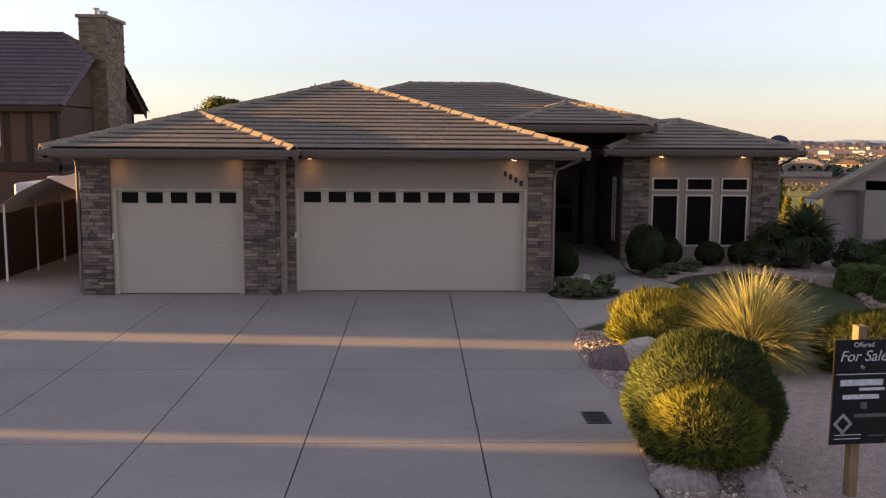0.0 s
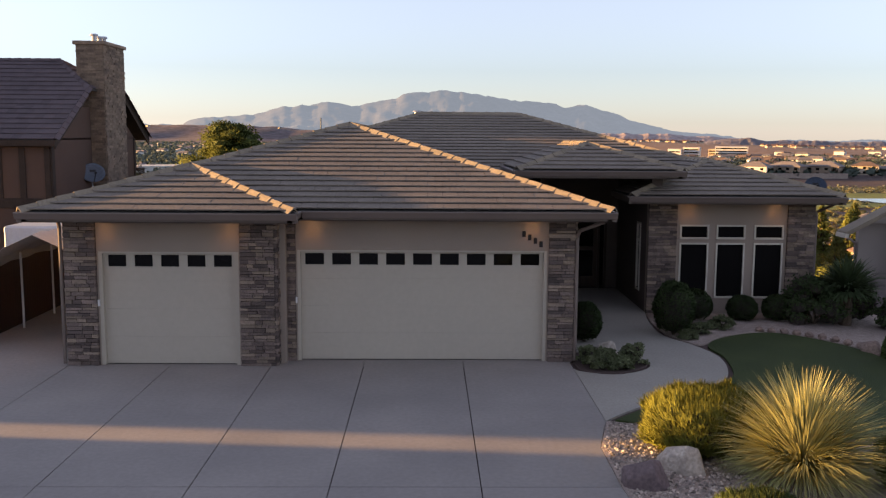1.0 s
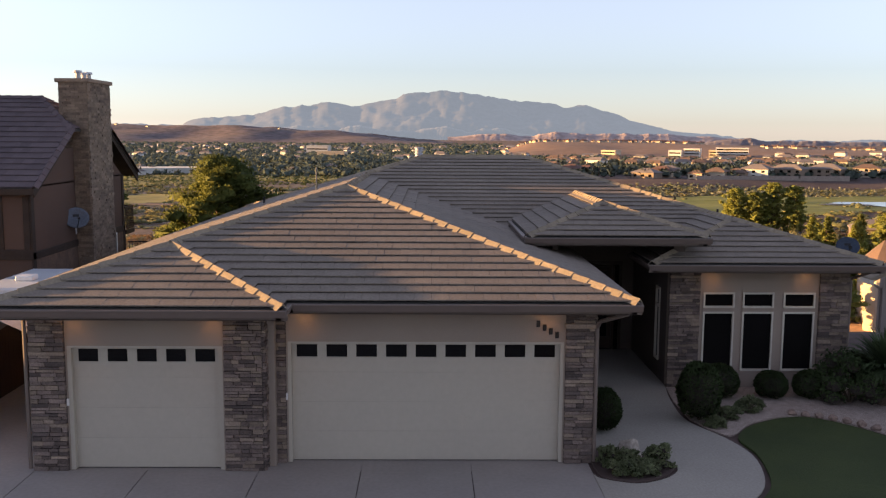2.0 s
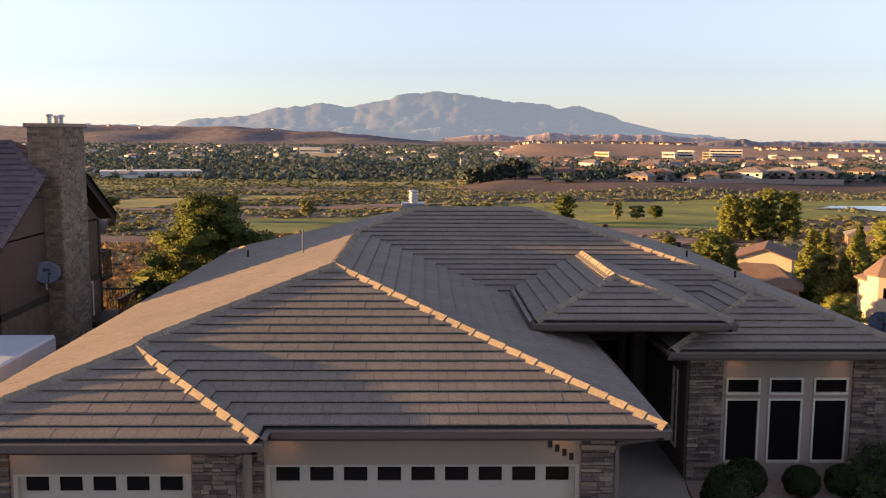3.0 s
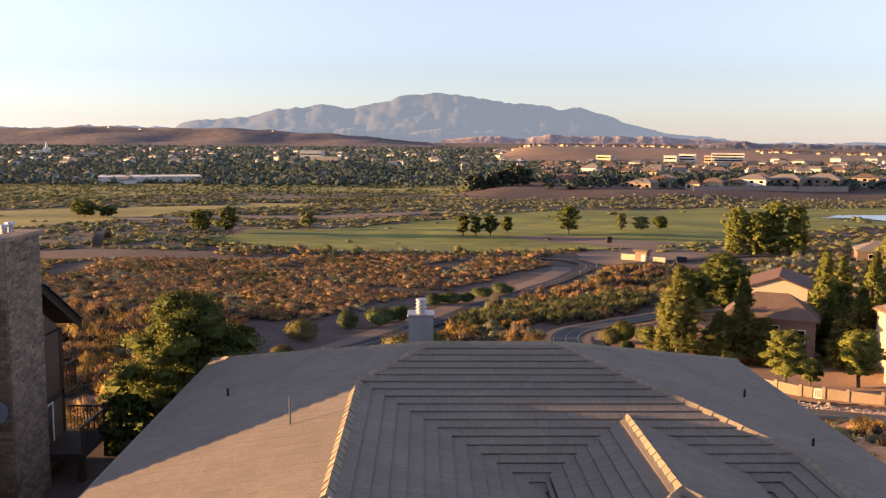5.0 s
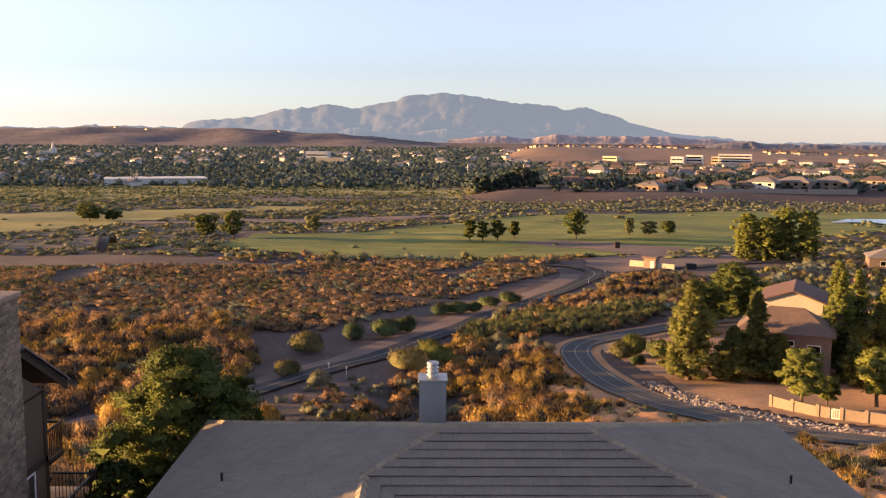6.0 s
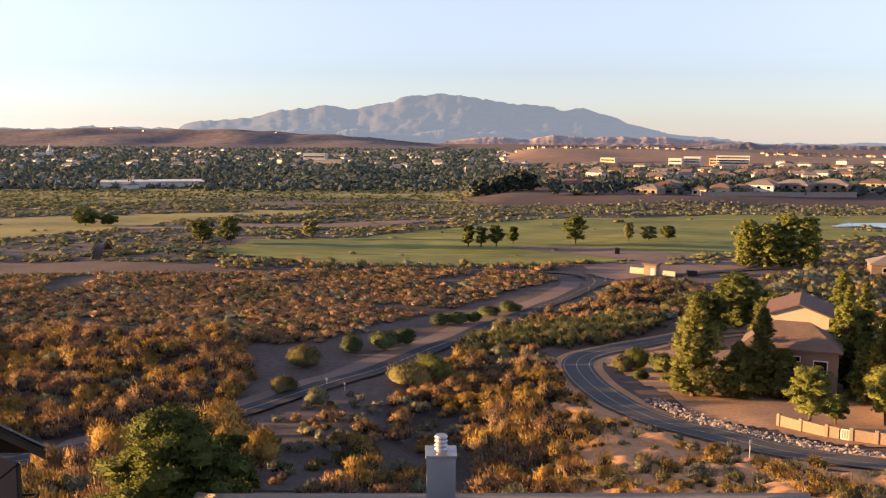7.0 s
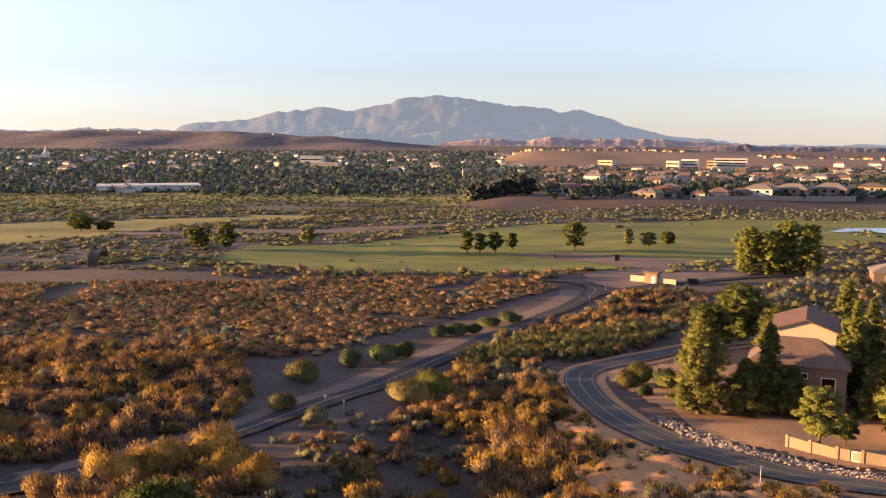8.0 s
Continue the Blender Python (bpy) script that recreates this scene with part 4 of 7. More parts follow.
def bush(x, y, rx, ry, h, n, size, leafmat, label, category="bush", name="bush", up=0.3, spikes=0.0, group="", z=None, lift=0.5):
    """A shrub: a short woody base and a crown of leaf clumps with an uneven outline."""
    z = (on_ground(x, y) if y > 47 else 0.0) if z is None else z
    ob = empty(name, label, category, group, (x, y, z))
    bm = bmesh.new()
    for k in range(6):
        a = k * 1.05 + x
        tube(bm, (0, 0, -0.05), (0.45 * rx * math.cos(a), 0.45 * ry * math.sin(a), h * 0.55), 0.035 * max(rx, 0.4), 0.012, 6)
    part("stem", bm, M["bark"], ob)
    m = max(22, int(46 * max(rx, 0.4)))
    u = (np.arange(m) + rng.random(m)) / m
    env = np.sqrt(np.maximum(0.1, 1 - (1.32 * u - 0.42) ** 2))
    a = rng.random(m) * 2 * math.pi
    q = np.sqrt(0.3 + 0.7 * rng.random(m)) * env * 0.74
    c = np.stack([rx * q * np.cos(a), ry * q * np.sin(a), h * (0.10 + 0.72 * u)], 1)
    rad = np.array([rx * 0.34, ry * 0.34, h * 0.2]) * (0.8 + 0.4 * rng.random((m, 1)))
    v = cloud(rng, c, rad, n // m, size, up=up, shell=0.3)
    if spikes:
        q = v.reshape(-1, 4, 3)
        mid = q.mean(1)
        out = mid - np.array([0, 0, h * 0.15])
        out /= np.linalg.norm(out, axis=1, keepdims=True)
        out = out + 0.45 * rng.normal(size=out.shape)
        out /= np.linalg.norm(out, axis=1, keepdims=True)
        sd = np.cross(out, rng.normal(size=out.shape))
        sd /= np.linalg.norm(sd, axis=1, keepdims=True)
        ln = spikes * (0.6 + 0.8 * rng.random((len(mid), 1)))
        w = size * 0.3
        v = np.stack([mid - sd * w, mid + sd * w, mid + out * ln], 1).reshape(-1, 3)
    else:
        q = v.reshape(-1, 4, 3)
        v = np.concatenate([q[:, [0, 1, 2]], q[:, [0, 2, 3]]]).reshape(-1, 3)
    v[:, 2] = np.maximum(v[:, 2], 0.02)
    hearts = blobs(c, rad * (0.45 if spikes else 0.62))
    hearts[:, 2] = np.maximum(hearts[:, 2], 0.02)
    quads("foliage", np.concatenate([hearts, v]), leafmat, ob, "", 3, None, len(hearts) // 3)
    return ob


def dome(x, y, rx, ry, h, n, length, width, leafmat, label, name="bush", group="", rough=0.08, rise=0.35, sit=0.42):
    """A close shrub grown or clipped to a rounded head: short shoots over its whole skin, a twig hull darkened for
    shade inside. sit: how high its widest part lies.
    """
    ob = empty(name, label, "bush", group, (x, y, 0))
    bm = bmesh.new()
    for k in range(5):
        a = k * 1.26 + x
        tube(bm, (0, 0, -0.05), (0.35 * rx * math.cos(a), 0.35 * ry * math.sin(a), h * 0.4), 0.05 * max(rx, 0.4), 0.015, 6)
    part("stem", bm, M["bark"], ob)
    mid, rad = np.array([0, 0, h * sit]), np.array([rx, ry, h * (1 - sit)])
    d = rng.normal(size=(n, 3))
    d /= np.linalg.norm(d, axis=1, keepdims=True)
    d[:, 2] = np.where(d[:, 2] < -0.75, -d[:, 2], d[:, 2])
    lump = np.array([noise.fractal(Vector(q) * 2.6 + Vector((x, y, 0)), 0.8, 2.1, 3) for q in d])
    p = mid + d * rad * (0.96 + rough * lump - 0.16 * rng.random(n) ** 2)[:, None]
    way = d + 0.38 * rng.normal(size=d.shape)
    way[:, 2] += rise
    way /= np.linalg.norm(way, axis=1, keepdims=True)
    sd = np.cross(way, rng.normal(size=d.shape))
    sd /= np.linalg.norm(sd, axis=1, keepdims=True) + 1e-9
    ln = length * (0.6 + 0.8 * rng.random((n, 1)))
    shoots = np.stack([p - sd * width, p + sd * width, p + way * ln], 1).reshape(-1, 3)
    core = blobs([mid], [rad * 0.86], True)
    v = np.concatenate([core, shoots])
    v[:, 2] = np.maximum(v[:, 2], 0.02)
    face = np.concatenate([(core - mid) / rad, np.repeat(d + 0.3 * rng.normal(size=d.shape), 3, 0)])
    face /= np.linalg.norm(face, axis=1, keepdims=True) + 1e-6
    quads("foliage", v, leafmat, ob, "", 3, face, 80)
    return ob


dome(3.42, 10.45, 0.93, 0.9, 1.5, 40000, 0.075, 0.006, M["hedge2_leaf"], "large rounded dark green broom bush beside the driveway")
dome(3.2, 9.62, 0.6, 0.46, 1.06, 17000, 0.085, 0.0075, M["garden_broom_leaf"], "smaller yellow-green broom bush before the large one", rough=0.22, sit=0.56)
dome(4.5, 16.0, 0.98, 0.8, 0.98, 26000, 0.14, 0.008, M["garden_broom_leaf"], "yellow-green broom bush with upright shoots", rough=0.2, rise=1.1)
dome(7.5, 14.3, 1.05, 0.75, 0.95, 20000, 0.1, 0.008, M["garden_broom_leaf"], "yellow-green clipped shrub behind the sale sign", rough=0.12)
dome(6.25, 24.45, 0.52, 0.5, 1.4, 9000, 0.05, 0.016, M["hedge_leaf"], "tall dark clipped egg-shaped shrub by the walkway", group="dark shrubs by the house", sit=0.48)
dome(3.85, 23.7, 0.42, 0.42, 0.98, 7000, 0.05, 0.016, M["hedge_leaf"], "clipped dark green ball shrub by the garage", group="dark shrubs by the house", sit=0.48)
for x, y, r, h in ((7.3, 26.3, 0.5, 0.85), (8.62, 26.3, 0.42, 0.68), (9.6, 26.3, 0.42, 0.7)):
    dome(x, y, r, r, h, 6000, 0.045, 0.015, M["hedge_leaf"], "low dark clipped round shrub under the windows", group="dark shrubs by the house", sit=0.48)


def blade_plant(x, y, n, length, droop, width, material, label, name="yucca", z=0.0, spread=1.0):
    """A rosette of long narrow blades that arch outwards."""
    ob = empty(name, label, "plant", "", (x, y, z))
    v, f = [], []
    r = random.Random(int(x * 100))
    for i in range(n):
        az = r.uniform(0, 2 * math.pi)
        el = math.asin(r.uniform(0.0, 1) ** 1.1) * spread + 0.08
        ln = length * r.uniform(0.75, 1.1) * (0.85 if el < 0.4 else 1)
        w = width * r.uniform(0.7, 1.2)
        p = Vector((0.12 * math.cos(az) * math.cos(el), 0.12 * math.sin(az) * math.cos(el), 0.15 + 0.1 * math.sin(el)))
        k = len(v)
        sd = Vector((-math.sin(az), math.cos(az), r.uniform(-0.4, 0.4))).normalized()
        for s in range(5):
            t = s / 4
            e = el - droop * t * t * (1.3 - el / 2)
            d = Vector((math.cos(az) * math.cos(e), math.sin(az) * math.cos(e), math.sin(e)))
            ww = w * (1 - t) ** 0.7 + 0.001
            q = Vector((p.x, p.y, max(p.z, 0.03)))
            v += [q - sd * ww, q + sd * ww]
            p = p + d * ln / 4
        f += [(k + 2 * s, k + 2 * s + 1, k + 2 * s + 3, k + 2 * s + 2) for s in range(4)]
    mesh("foliage", v, f, material, ob)
    bm = bmesh.new()
    tube(bm, (0, 0, -0.05), (0, 0, 0.3), 0.14, 0.09, 10)
    part("stem", bm, M["bark"], ob)
    return ob


blade_plant(5.58, 14.75, 3000, 1.36, 0.75, 0.013, M["yucca_leaf"], "large golden spiky grass plant with arching blades")
palm = blade_plant(11.2, 25.7, 620, 1.0, 1.1, 0.05, M["palm_leaf"], "dark green fan palm beside the house", "palm", 0.72)
bm = bmesh.new()
tube(bm, (0, 0, -0.75), (0, 0, 0.3), 0.17, 0.15, 10)
part("trunk", bm, M["bark"], palm, "short shaggy palm trunk")

for x, y, r, h, lab in ((10.45, 25.9, 0.9, 1.35, "dark green shrub at the house corner"),
                        (11.5, 26.3, 0.9, 1.15, "dark green shrub at the house corner"), (12.4, 25.0, 0.8, 0.95, "dark green shrub beside the lawn"), (13.6, 25.4, 0.9, 1.0, "dark green shrub beside the lawn")):
    bush(x, y, r, r, h, 7000, 0.042, M["hedge_leaf"], lab, group="dark shrubs by the house")
for x, y, r, h in ((3.75, 21.05, 0.36, 0.34), (4.15, 21.0, 0.34, 0.32), (4.55, 21.4, 0.36, 0.5), (3.6, 21.55, 0.32, 0.42), (3.95, 21.4, 0.34, 0.4), (7.0, 24.6, 0.35, 0.3), (7.7, 25.2, 0.4, 0.35), (6.5, 23.95, 0.3, 0.24)):
    bush(x, y, r, r, h, 2600, 0.03, M["bed_leaf"], "low grey-green flowering plant", group="low bedding plants", name="plant")


def clipped(x, y, sx, sy, h, turn):
    """A clipped box hedge with rounded shoulders."""
    ob = empty("hedge", "clipped square green hedge block", "hedge", "clipped hedges", (x, y, 0))
    ob.rotation_euler.z = radians(turn)
    n = 9000
    p = rng.random((n, 3)) * 2 - 1
    ax = rng.integers(0, 3, n)
    p[np.arange(n), ax] = np.where(rng.random(n) < 0.5, -1, 1) * (0.93 + 0.1 * rng.random(n))
    p[:, 2] = np.abs(p[:, 2])
    k = np.maximum(1, np.linalg.norm(p * np.array([1, 1, 0.8]), axis=1) / 1.28)[:, None]
    c = p / k * np.array([sx / 2, sy / 2, h])
    v = cloud(rng, c, np.full((n, 3), 0.03), 1, 0.04)
    v[:, 2] = np.maximum(v[:, 2], 0.02)
    quads("foliage", v, M["hedge2_leaf"], ob)
    part("stem", boxes((-sx * 0.42, sx * 0.42, -sy * 0.42, sy * 0.42, 0.0, h * 0.86), bevel=0.08), M["hedge_core"], ob, "dark block that gives the hedge's inside its shade")


clipped(10.95, 21.7, 1.05, 1.0, 0.62, 8)
clipped(11.25, 20.2, 1.15, 1.0, 0.62, 5)
clipped(12.3, 22.4, 1.0, 1.0, 0.75, 12)
clipped(12.7, 20.4, 1.2, 1.0, 0.7, 5)

# stones that edge the lawn
r = random.Random(3)
for i, (x, y) in enumerate(smooth_line([(8.6, 24.85), (9.6, 24.3), (10.35, 23.2), (10.65, 21.6), (10.3, 19.8), (10.7, 18.0), (11.5, 16.2)], 24)):
    bm = bmesh.new()
    bmesh.ops.create_icosphere(bm, subdivisions=2, radius=1)
    for v in bm.verts:
        v.co = Vector((v.co.x * r.uniform(0.1, 0.12), v.co.y * r.uniform(0.1, 0.12), v.co.z * 0.085)) * (1 + 0.3 * noise.noise(v.co + Vector((i, 0, 0))))
    ob = part("edging_stone", bm, M["boulder"], None, "rounded tan stone edging the lawn")
    ob.matrix_world = pose(x, y, 0.05, 0, 0, r.uniform(0, 180))
    tagged(ob, "", "stone", "lawn edging stones")

# drain grate in the driveway
grate = empty("drain_grate", "black metal drain grate set in the driveway", "grate", at=(2.43, 11.83, 0))
part("frame", boxes((-0.16, 0.16, -0.25, -0.22, -0.01, 0.012), (-0.16, 0.16, 0.22, 0.25, -0.01, 0.012), (-0.16, -0.13, -0.22, 0.22, -0.01, 0.012), (0.13, 0.16, -0.22, 0.22, -0.01, 0.012)), M["black"], grate)
part("pit", boxes((-0.13, 0.13, -0.22, 0.22, 0.001, 0.004)), M["black"], grate)
for i in range(7):
    part("slat", boxes((-0.13, 0.13, -0.2 + i * 0.06, -0.165 + i * 0.06, 0.004, 0.011)), M["black"], grate)


def sale_sign(x, y, turn):
    ob = empty("sale_sign", "black and white for-sale sign hung on a wooden post", "sign", at=(x, y, 0))
    ob.rotation_euler.z = radians(turn)
    ob.scale = (1.19, 1.19, 1.19)
    part("post", boxes((-0.045, 0.045, -0.0, 0.09, -0.1, 1.55), bevel=0.006), M["wood_post"], ob, "weathered wooden post")
    part("panel", boxes((-0.27, 0.27, -0.03, -0.012, 0.5, 1.44), bevel=0.004), M["sign_black"], ob, "glossy black sign panel")
    yb = -0.0325

    def words(text, px, pz, size, shear=0.0):
        c = bpy.data.curves.new("lettering", "FONT")
        c.body, c.size, c.align_x, c.shear, c.extrude = text, size, "CENTER", shear, 0.0008
        t = new("lettering_text", c)
        me = bpy.data.meshes.new_from_object(t.evaluated_get(bpy.context.evaluated_depsgraph_get()))
        bpy.data.objects.remove(t)
        o = new("lettering", me)
        me.materials.append(M["sign_white"])
        o.parent = ob
        o.matrix_basis = pose(px, yb, pz, 90, 0, 0)
        return o
    words("Offered", 0.0, 1.375, 0.06)
    words("For Sale", 0.0, 1.25, 0.135, 0.25)
    words("By", 0.0, 1.185, 0.045)
    bars = [(-0.24, 0.24, 1.13, 1.137), (-0.2, 0.2, 1.03, 1.085), (-0.02, 0.22, 0.985, 1.01), (-0.17, 0.17, 0.91, 0.95), (0.0, 0.06, 0.82, 0.88), (-0.05, 0.25, 0.745, 0.775), (-0.23, 0.02, 0.585, 0.592), (-0.23, 0.02, 0.55, 0.557), (0.1, 0.25, 0.57, 0.58)]
    for a, b, c, d in bars:
        part("bar", boxes((a, b, yb, yb + 0.004, c, d)), M["sign_white"] if d - c < 0.01 or c > 0.84 else M["sign_grey"], ob)
    bm = bmesh.new()
    for s in (0.085, 0.065):
        for k in range(4):
            a, b = [(math.cos(k * math.pi / 2 + q) * s - 0.155, yb, math.sin(k * math.pi / 2 + q) * s * 1.05 + 0.69) for q in (0, math.pi / 2)]
            tube(bm, a, b, 0.004, 0.004, 4)
    part("diamond", bm, M["sign_white"], ob, "white diamond outline")


sale_sign(4.62, 9.1, 6)

# downpipes
for pts in (((3.75, 20.95, 3.2), (3.3, 21.45, 2.95), (3.28, 21.6, 2.8), (3.28, 21.6, 0.05)), ((-7.78, 21.1, 3.15), (-7.8, 21.2, 3.0), (-7.8, 21.2, 0.05)), ((11.2, 26.6, 3.2), (10.94, 27.25, 2.9), (10.94, 27.25, 0.05))):
    bm = bmesh.new()
    for a, b in zip(pts, pts[1:]):
        tube(bm, a, b, 0.04, 0.04, 8)
    part("downpipe", bm, M["gutter"], house, "dark bronze downpipe")
# ---- roof furniture of the house ----
chim = empty("chimney", "grey stucco chimney box with a steel cap and flue", "chimney", at=(-0.5, 42.3, 0))
part("shaft", boxes((-0.42, 0.42, -0.42, 0.42, 3.6, 5.45)), M["chim_stucco"], chim)
part("flashing", boxes((-0.46, 0.46, -0.46, 0.46, 5.45, 5.52), bevel=0.01), M["steel"], chim, "sheet steel cap")
bm = bmesh.new()
tube(bm, (0, 0, 5.5), (0, 0, 5.98), 0.14, 0.14, 16)
for z in (5.62, 5.74, 5.86, 5.98):
    tube(bm, (0, 0, z - 0.035), (0, 0, z + 0.02), 0.2, 0.17, 16)
part("flue", bm, M["steel"], chim, "louvred steel flue")
for x, y, z, h, r_ in ((-3.55, 32.3, 4.76, 0.75, 0.022), (-6.1, 37.4, 3.95, 0.28, 0.035), (8.9, 37.0, 4.05, 0.28, 0.035), (9.2, 33.0, 3.98, 0.25, 0.035)):
    bm = bmesh.new()
    tube(bm, (x, y, z - 0.1), (x, y, z + h), r_, r_, 10)
    tube(bm, (x, y, z - 0.05), (x, y, z + 0.03), r_ * 1.8, r_ * 1.2, 10)
    part("vent_pipe", bm, M["dish_grey"] if h > 0.5 else M["black"], house, "roof vent pipe")


def dish(x, y, z, r_, face, mat_face, label, parent=None):
    ob = empty("satellite_dish", label, "satellite dish", at=(x, y, z))
    bm = bmesh.new()
    v = []
    rings, seg = 5, 24
    for i in range(rings + 1):
        q = i / rings
        for k in range(seg):
            a = 2 * math.pi * k / seg
            v.append(bm.verts.new((r_ * q * math.cos(a), 0.16 * r_ * (1 - q * q), r_ * 0.85 * q * math.sin(a))))
    for i in range(rings):
        for k in range(seg):
            bm.faces.new((v[i * seg + k], v[i * seg + (k + 1) % seg], v[(i + 1) * seg + (k + 1) % seg], v[(i + 1) * seg + k]))
    bmesh.ops.remove_doubles(bm, verts=bm.verts, dist=1e-5)
    bmesh.ops.solidify(bm, geom=bm.faces[:], thickness=0.012)
    part("reflector", bm, mat_face, ob, "", True)
    bm = bmesh.new()
    tube(bm, (0, 0.02, -r_ * 0.8), (0, -r_ * 0.75, -r_ * 0.25), 0.018)
    tube(bm, (0, -r_ * 0.8, -r_ * 0.25), (0, -r_ * 0.62, -r_ * 0.18), 0.045)
    part("feed_arm", bm, M["black"], ob)
    bm = bmesh.new()
    tube(bm, (0, 0.1, 0), (0, 0.28, -0.1), 0.03)
    tube(bm, (0, 0.28, -0.1), (0, 0.28, -0.55), 0.025)
    part("mount", bm, M["steel"], ob)
    part("bar", boxes((-r_ * 0.25, r_ * 0.25, 0.09 * r_, 0.1 * r_, 0.1 * r_, 0.3 * r_)), M["black"], ob, "dark plain bar marking")
    ob.rotation_euler = (radians(-18), 0, radians(face))
    return ob


dish(-13.0, 37.5, 3.42, 0.46, 35, M["dish_grey"], "grey satellite dish on the neighbouring brown house")
dish(11.5, 28.75, 3.56, 0.32, -10, M["dish_blue"], "dark blue satellite dish on the house roof")

# ---- the neighbouring half-timbered house ----

nb = empty("neighbour_house", "two-storey half-timbered house in tan stucco with plum tile roof", "house")
NX, NF, NR = -13.25, 34.25, 43.4
part("wall", boxes((-27, NX, NF, NR, -4, 4.75)), M["tan_panel"], nb, "tan stucco walls")
vv, ff = prism([(NX - 0.02, NF), (NX - 0.02, NR), (NX - 0.22, NR), (NX - 0.22, NF)], 4.7, 4.71)
gm = [(NX, NF, 4.7), (NX, NR, 4.7), (NX, 41.2, 5.95), (NX, 37.4, 5.95)]
mesh("gable_wall", gm + [(x - 0.25, y, z) for x, y, z in gm], [(0, 1, 2, 3), (7, 6, 5, 4), (0, 4, 5, 1), (1, 5, 6, 2), (2, 6, 7, 3), (3, 7, 4, 0)], M["tan_panel"], nb, "tan stucco gable")
for s in ((NX - 0.02, NX + 0.04, NF - 0.05, NR + 0.03, 2.3, 2.55), (NX - 0.02, NX + 0.04, NF - 0.04, NF + 0.22, -0.2, 4.75), (NX - 0.02, NX + 0.04, NR - 0.2, NR + 0.04, -3.5, 4.7),
          (-27, NX + 0.03, NF - 0.05, NF + 0.02, 4.45, 4.75), (-27, NX + 0.03, NF - 0.06, NF + 0.02, 2.3, 2.65), (NX - 0.24, NX - 0.03, NF - 0.055, NF + 0.02, 2.6, 4.5), (-14.38, -14.16, NF - 0.05, NF + 0.02, 2.6, 4.5), (-15.2, -14.98, NF - 0.05, NF + 0.02, 2.6, 4.5),
          (-16.9, -16.7, NF - 0.05, NF + 0.02, 2.6, 4.5)):
    part("timber", boxes(s, bevel=0.012), M["timber"], nb, "dark timber framing")
w = part("window", boxes((-16.65, -16.58, NF - 0.07, NF, 3.2, 4.4), (-15.4, -15.32, NF - 0.07, NF, 3.2, 4.4), (-16.58, -15.4, NF - 0.07, NF, 4.32, 4.4), (-16.58, -15.4, NF - 0.07, NF, 3.2, 3.28), (-16.58, -15.4, NF - 0.06, NF, 3.75, 3.79)), M["white"], nb, "white-framed window")
part("pane", boxes((-16.6, -15.38, NF - 0.03, NF - 0.015, 3.22, 4.38)), M["pale_glass"] if "pale_glass" in M else M["glass"], w)
w = part("window", boxes((NX, NX + 0.05, 41.55, 41.62, 0.4, 2.35), (NX, NX + 0.05, 42.3, 42.38, 0.4, 2.35), (NX, NX + 0.05, 41.62, 42.3, 2.28, 2.35), (NX, NX + 0.05, 41.62, 42.3, 0.4, 0.47)), M["white"], nb, "white-framed side window")
part("pane", boxes((NX + 0.005, NX + 0.02, 41.6, 42.32, 0.42, 2.3)), M["curtain"] if "curtain" in M else M["white"], w, "pale curtain behind the glass")
part("wall", boxes((NX - 0.1, NX + 0.02, NF + 0.22, NR - 0.2, -4, 2.3)), M["brick_dark"], nb, "dark brick lower wall")

# roof: steep slopes with a clipped gable
NP = 0.58


def steep(pieces, up, start, z0, pitch):
    return slope("n" + str(start), pieces, up, start, z0, pitch=pitch, house_of=nb, tile_mat=M["plum_tile"], expo=0.36, wide=0.33)


yr = 39.3
RG = 4.72 + NP * (yr - 33.95)
steep([[(-29, 33.95), (-12.95, 33.95), (-12.95, 36.0), (-29, 36.0)], [(-29, 36.0), (-12.95, 36.0), (-12.95, 37.3), (-14.8, yr), (-29, yr)]], (0, 1), 33.95, 4.72, NP)
steep([[(-29, 44.65), (-12.95, 44.65), (-12.95, 41.3), (-14.8, yr), (-29, yr)]], (0, -1), -44.65, 4.72, NP)
zj = 4.72 + NP * (37.3 - 33.95)
steep([[(-12.95, 37.3), (-12.95, 41.3), (-14.8, yr)]], (-1, 0), 12.95, zj, (RG - zj) / 1.85)
nb_caps = empty("ridge_caps")
nb_caps.parent = nb
for a, b in (((-12.95, 33.95, 4.74), (-12.95, 37.3, zj)), ((-12.95, 37.3, zj), (-14.8, yr, RG)), ((-12.95, 44.65, 4.74), (-12.95, 41.3, zj)), ((-12.95, 41.3, zj), (-14.8, yr, RG)), ((-14.8, yr, RG), (-24, yr, RG))):
    caps(a, b, nb_caps, M["plum_tile"])
for y0, y1, z0, z1 in ((33.95, 37.3, 4.62, zj - 0.1), (44.65, 41.3, 4.62, zj - 0.1)):
    vv = [(-12.97, y0, z0), (-12.97, y1, z1), (-12.97, y1, z1 - 0.22), (-12.97, y0, z0 - 0.22)]
    mesh("bargeboard", vv + [(x - 0.05, y, z) for x, y, z in vv], [(0, 1, 2, 3), (7, 6, 5, 4), (0, 4, 5, 1), (1, 5, 6, 2), (2, 6, 7, 3), (3, 7, 4, 0)], M["timber"], nb, "dark timber bargeboard")
part("fascia", boxes((-29, -12.95, 33.86, 33.94, 4.5, 4.7)), M["timber"], nb, "dark timber fascia")
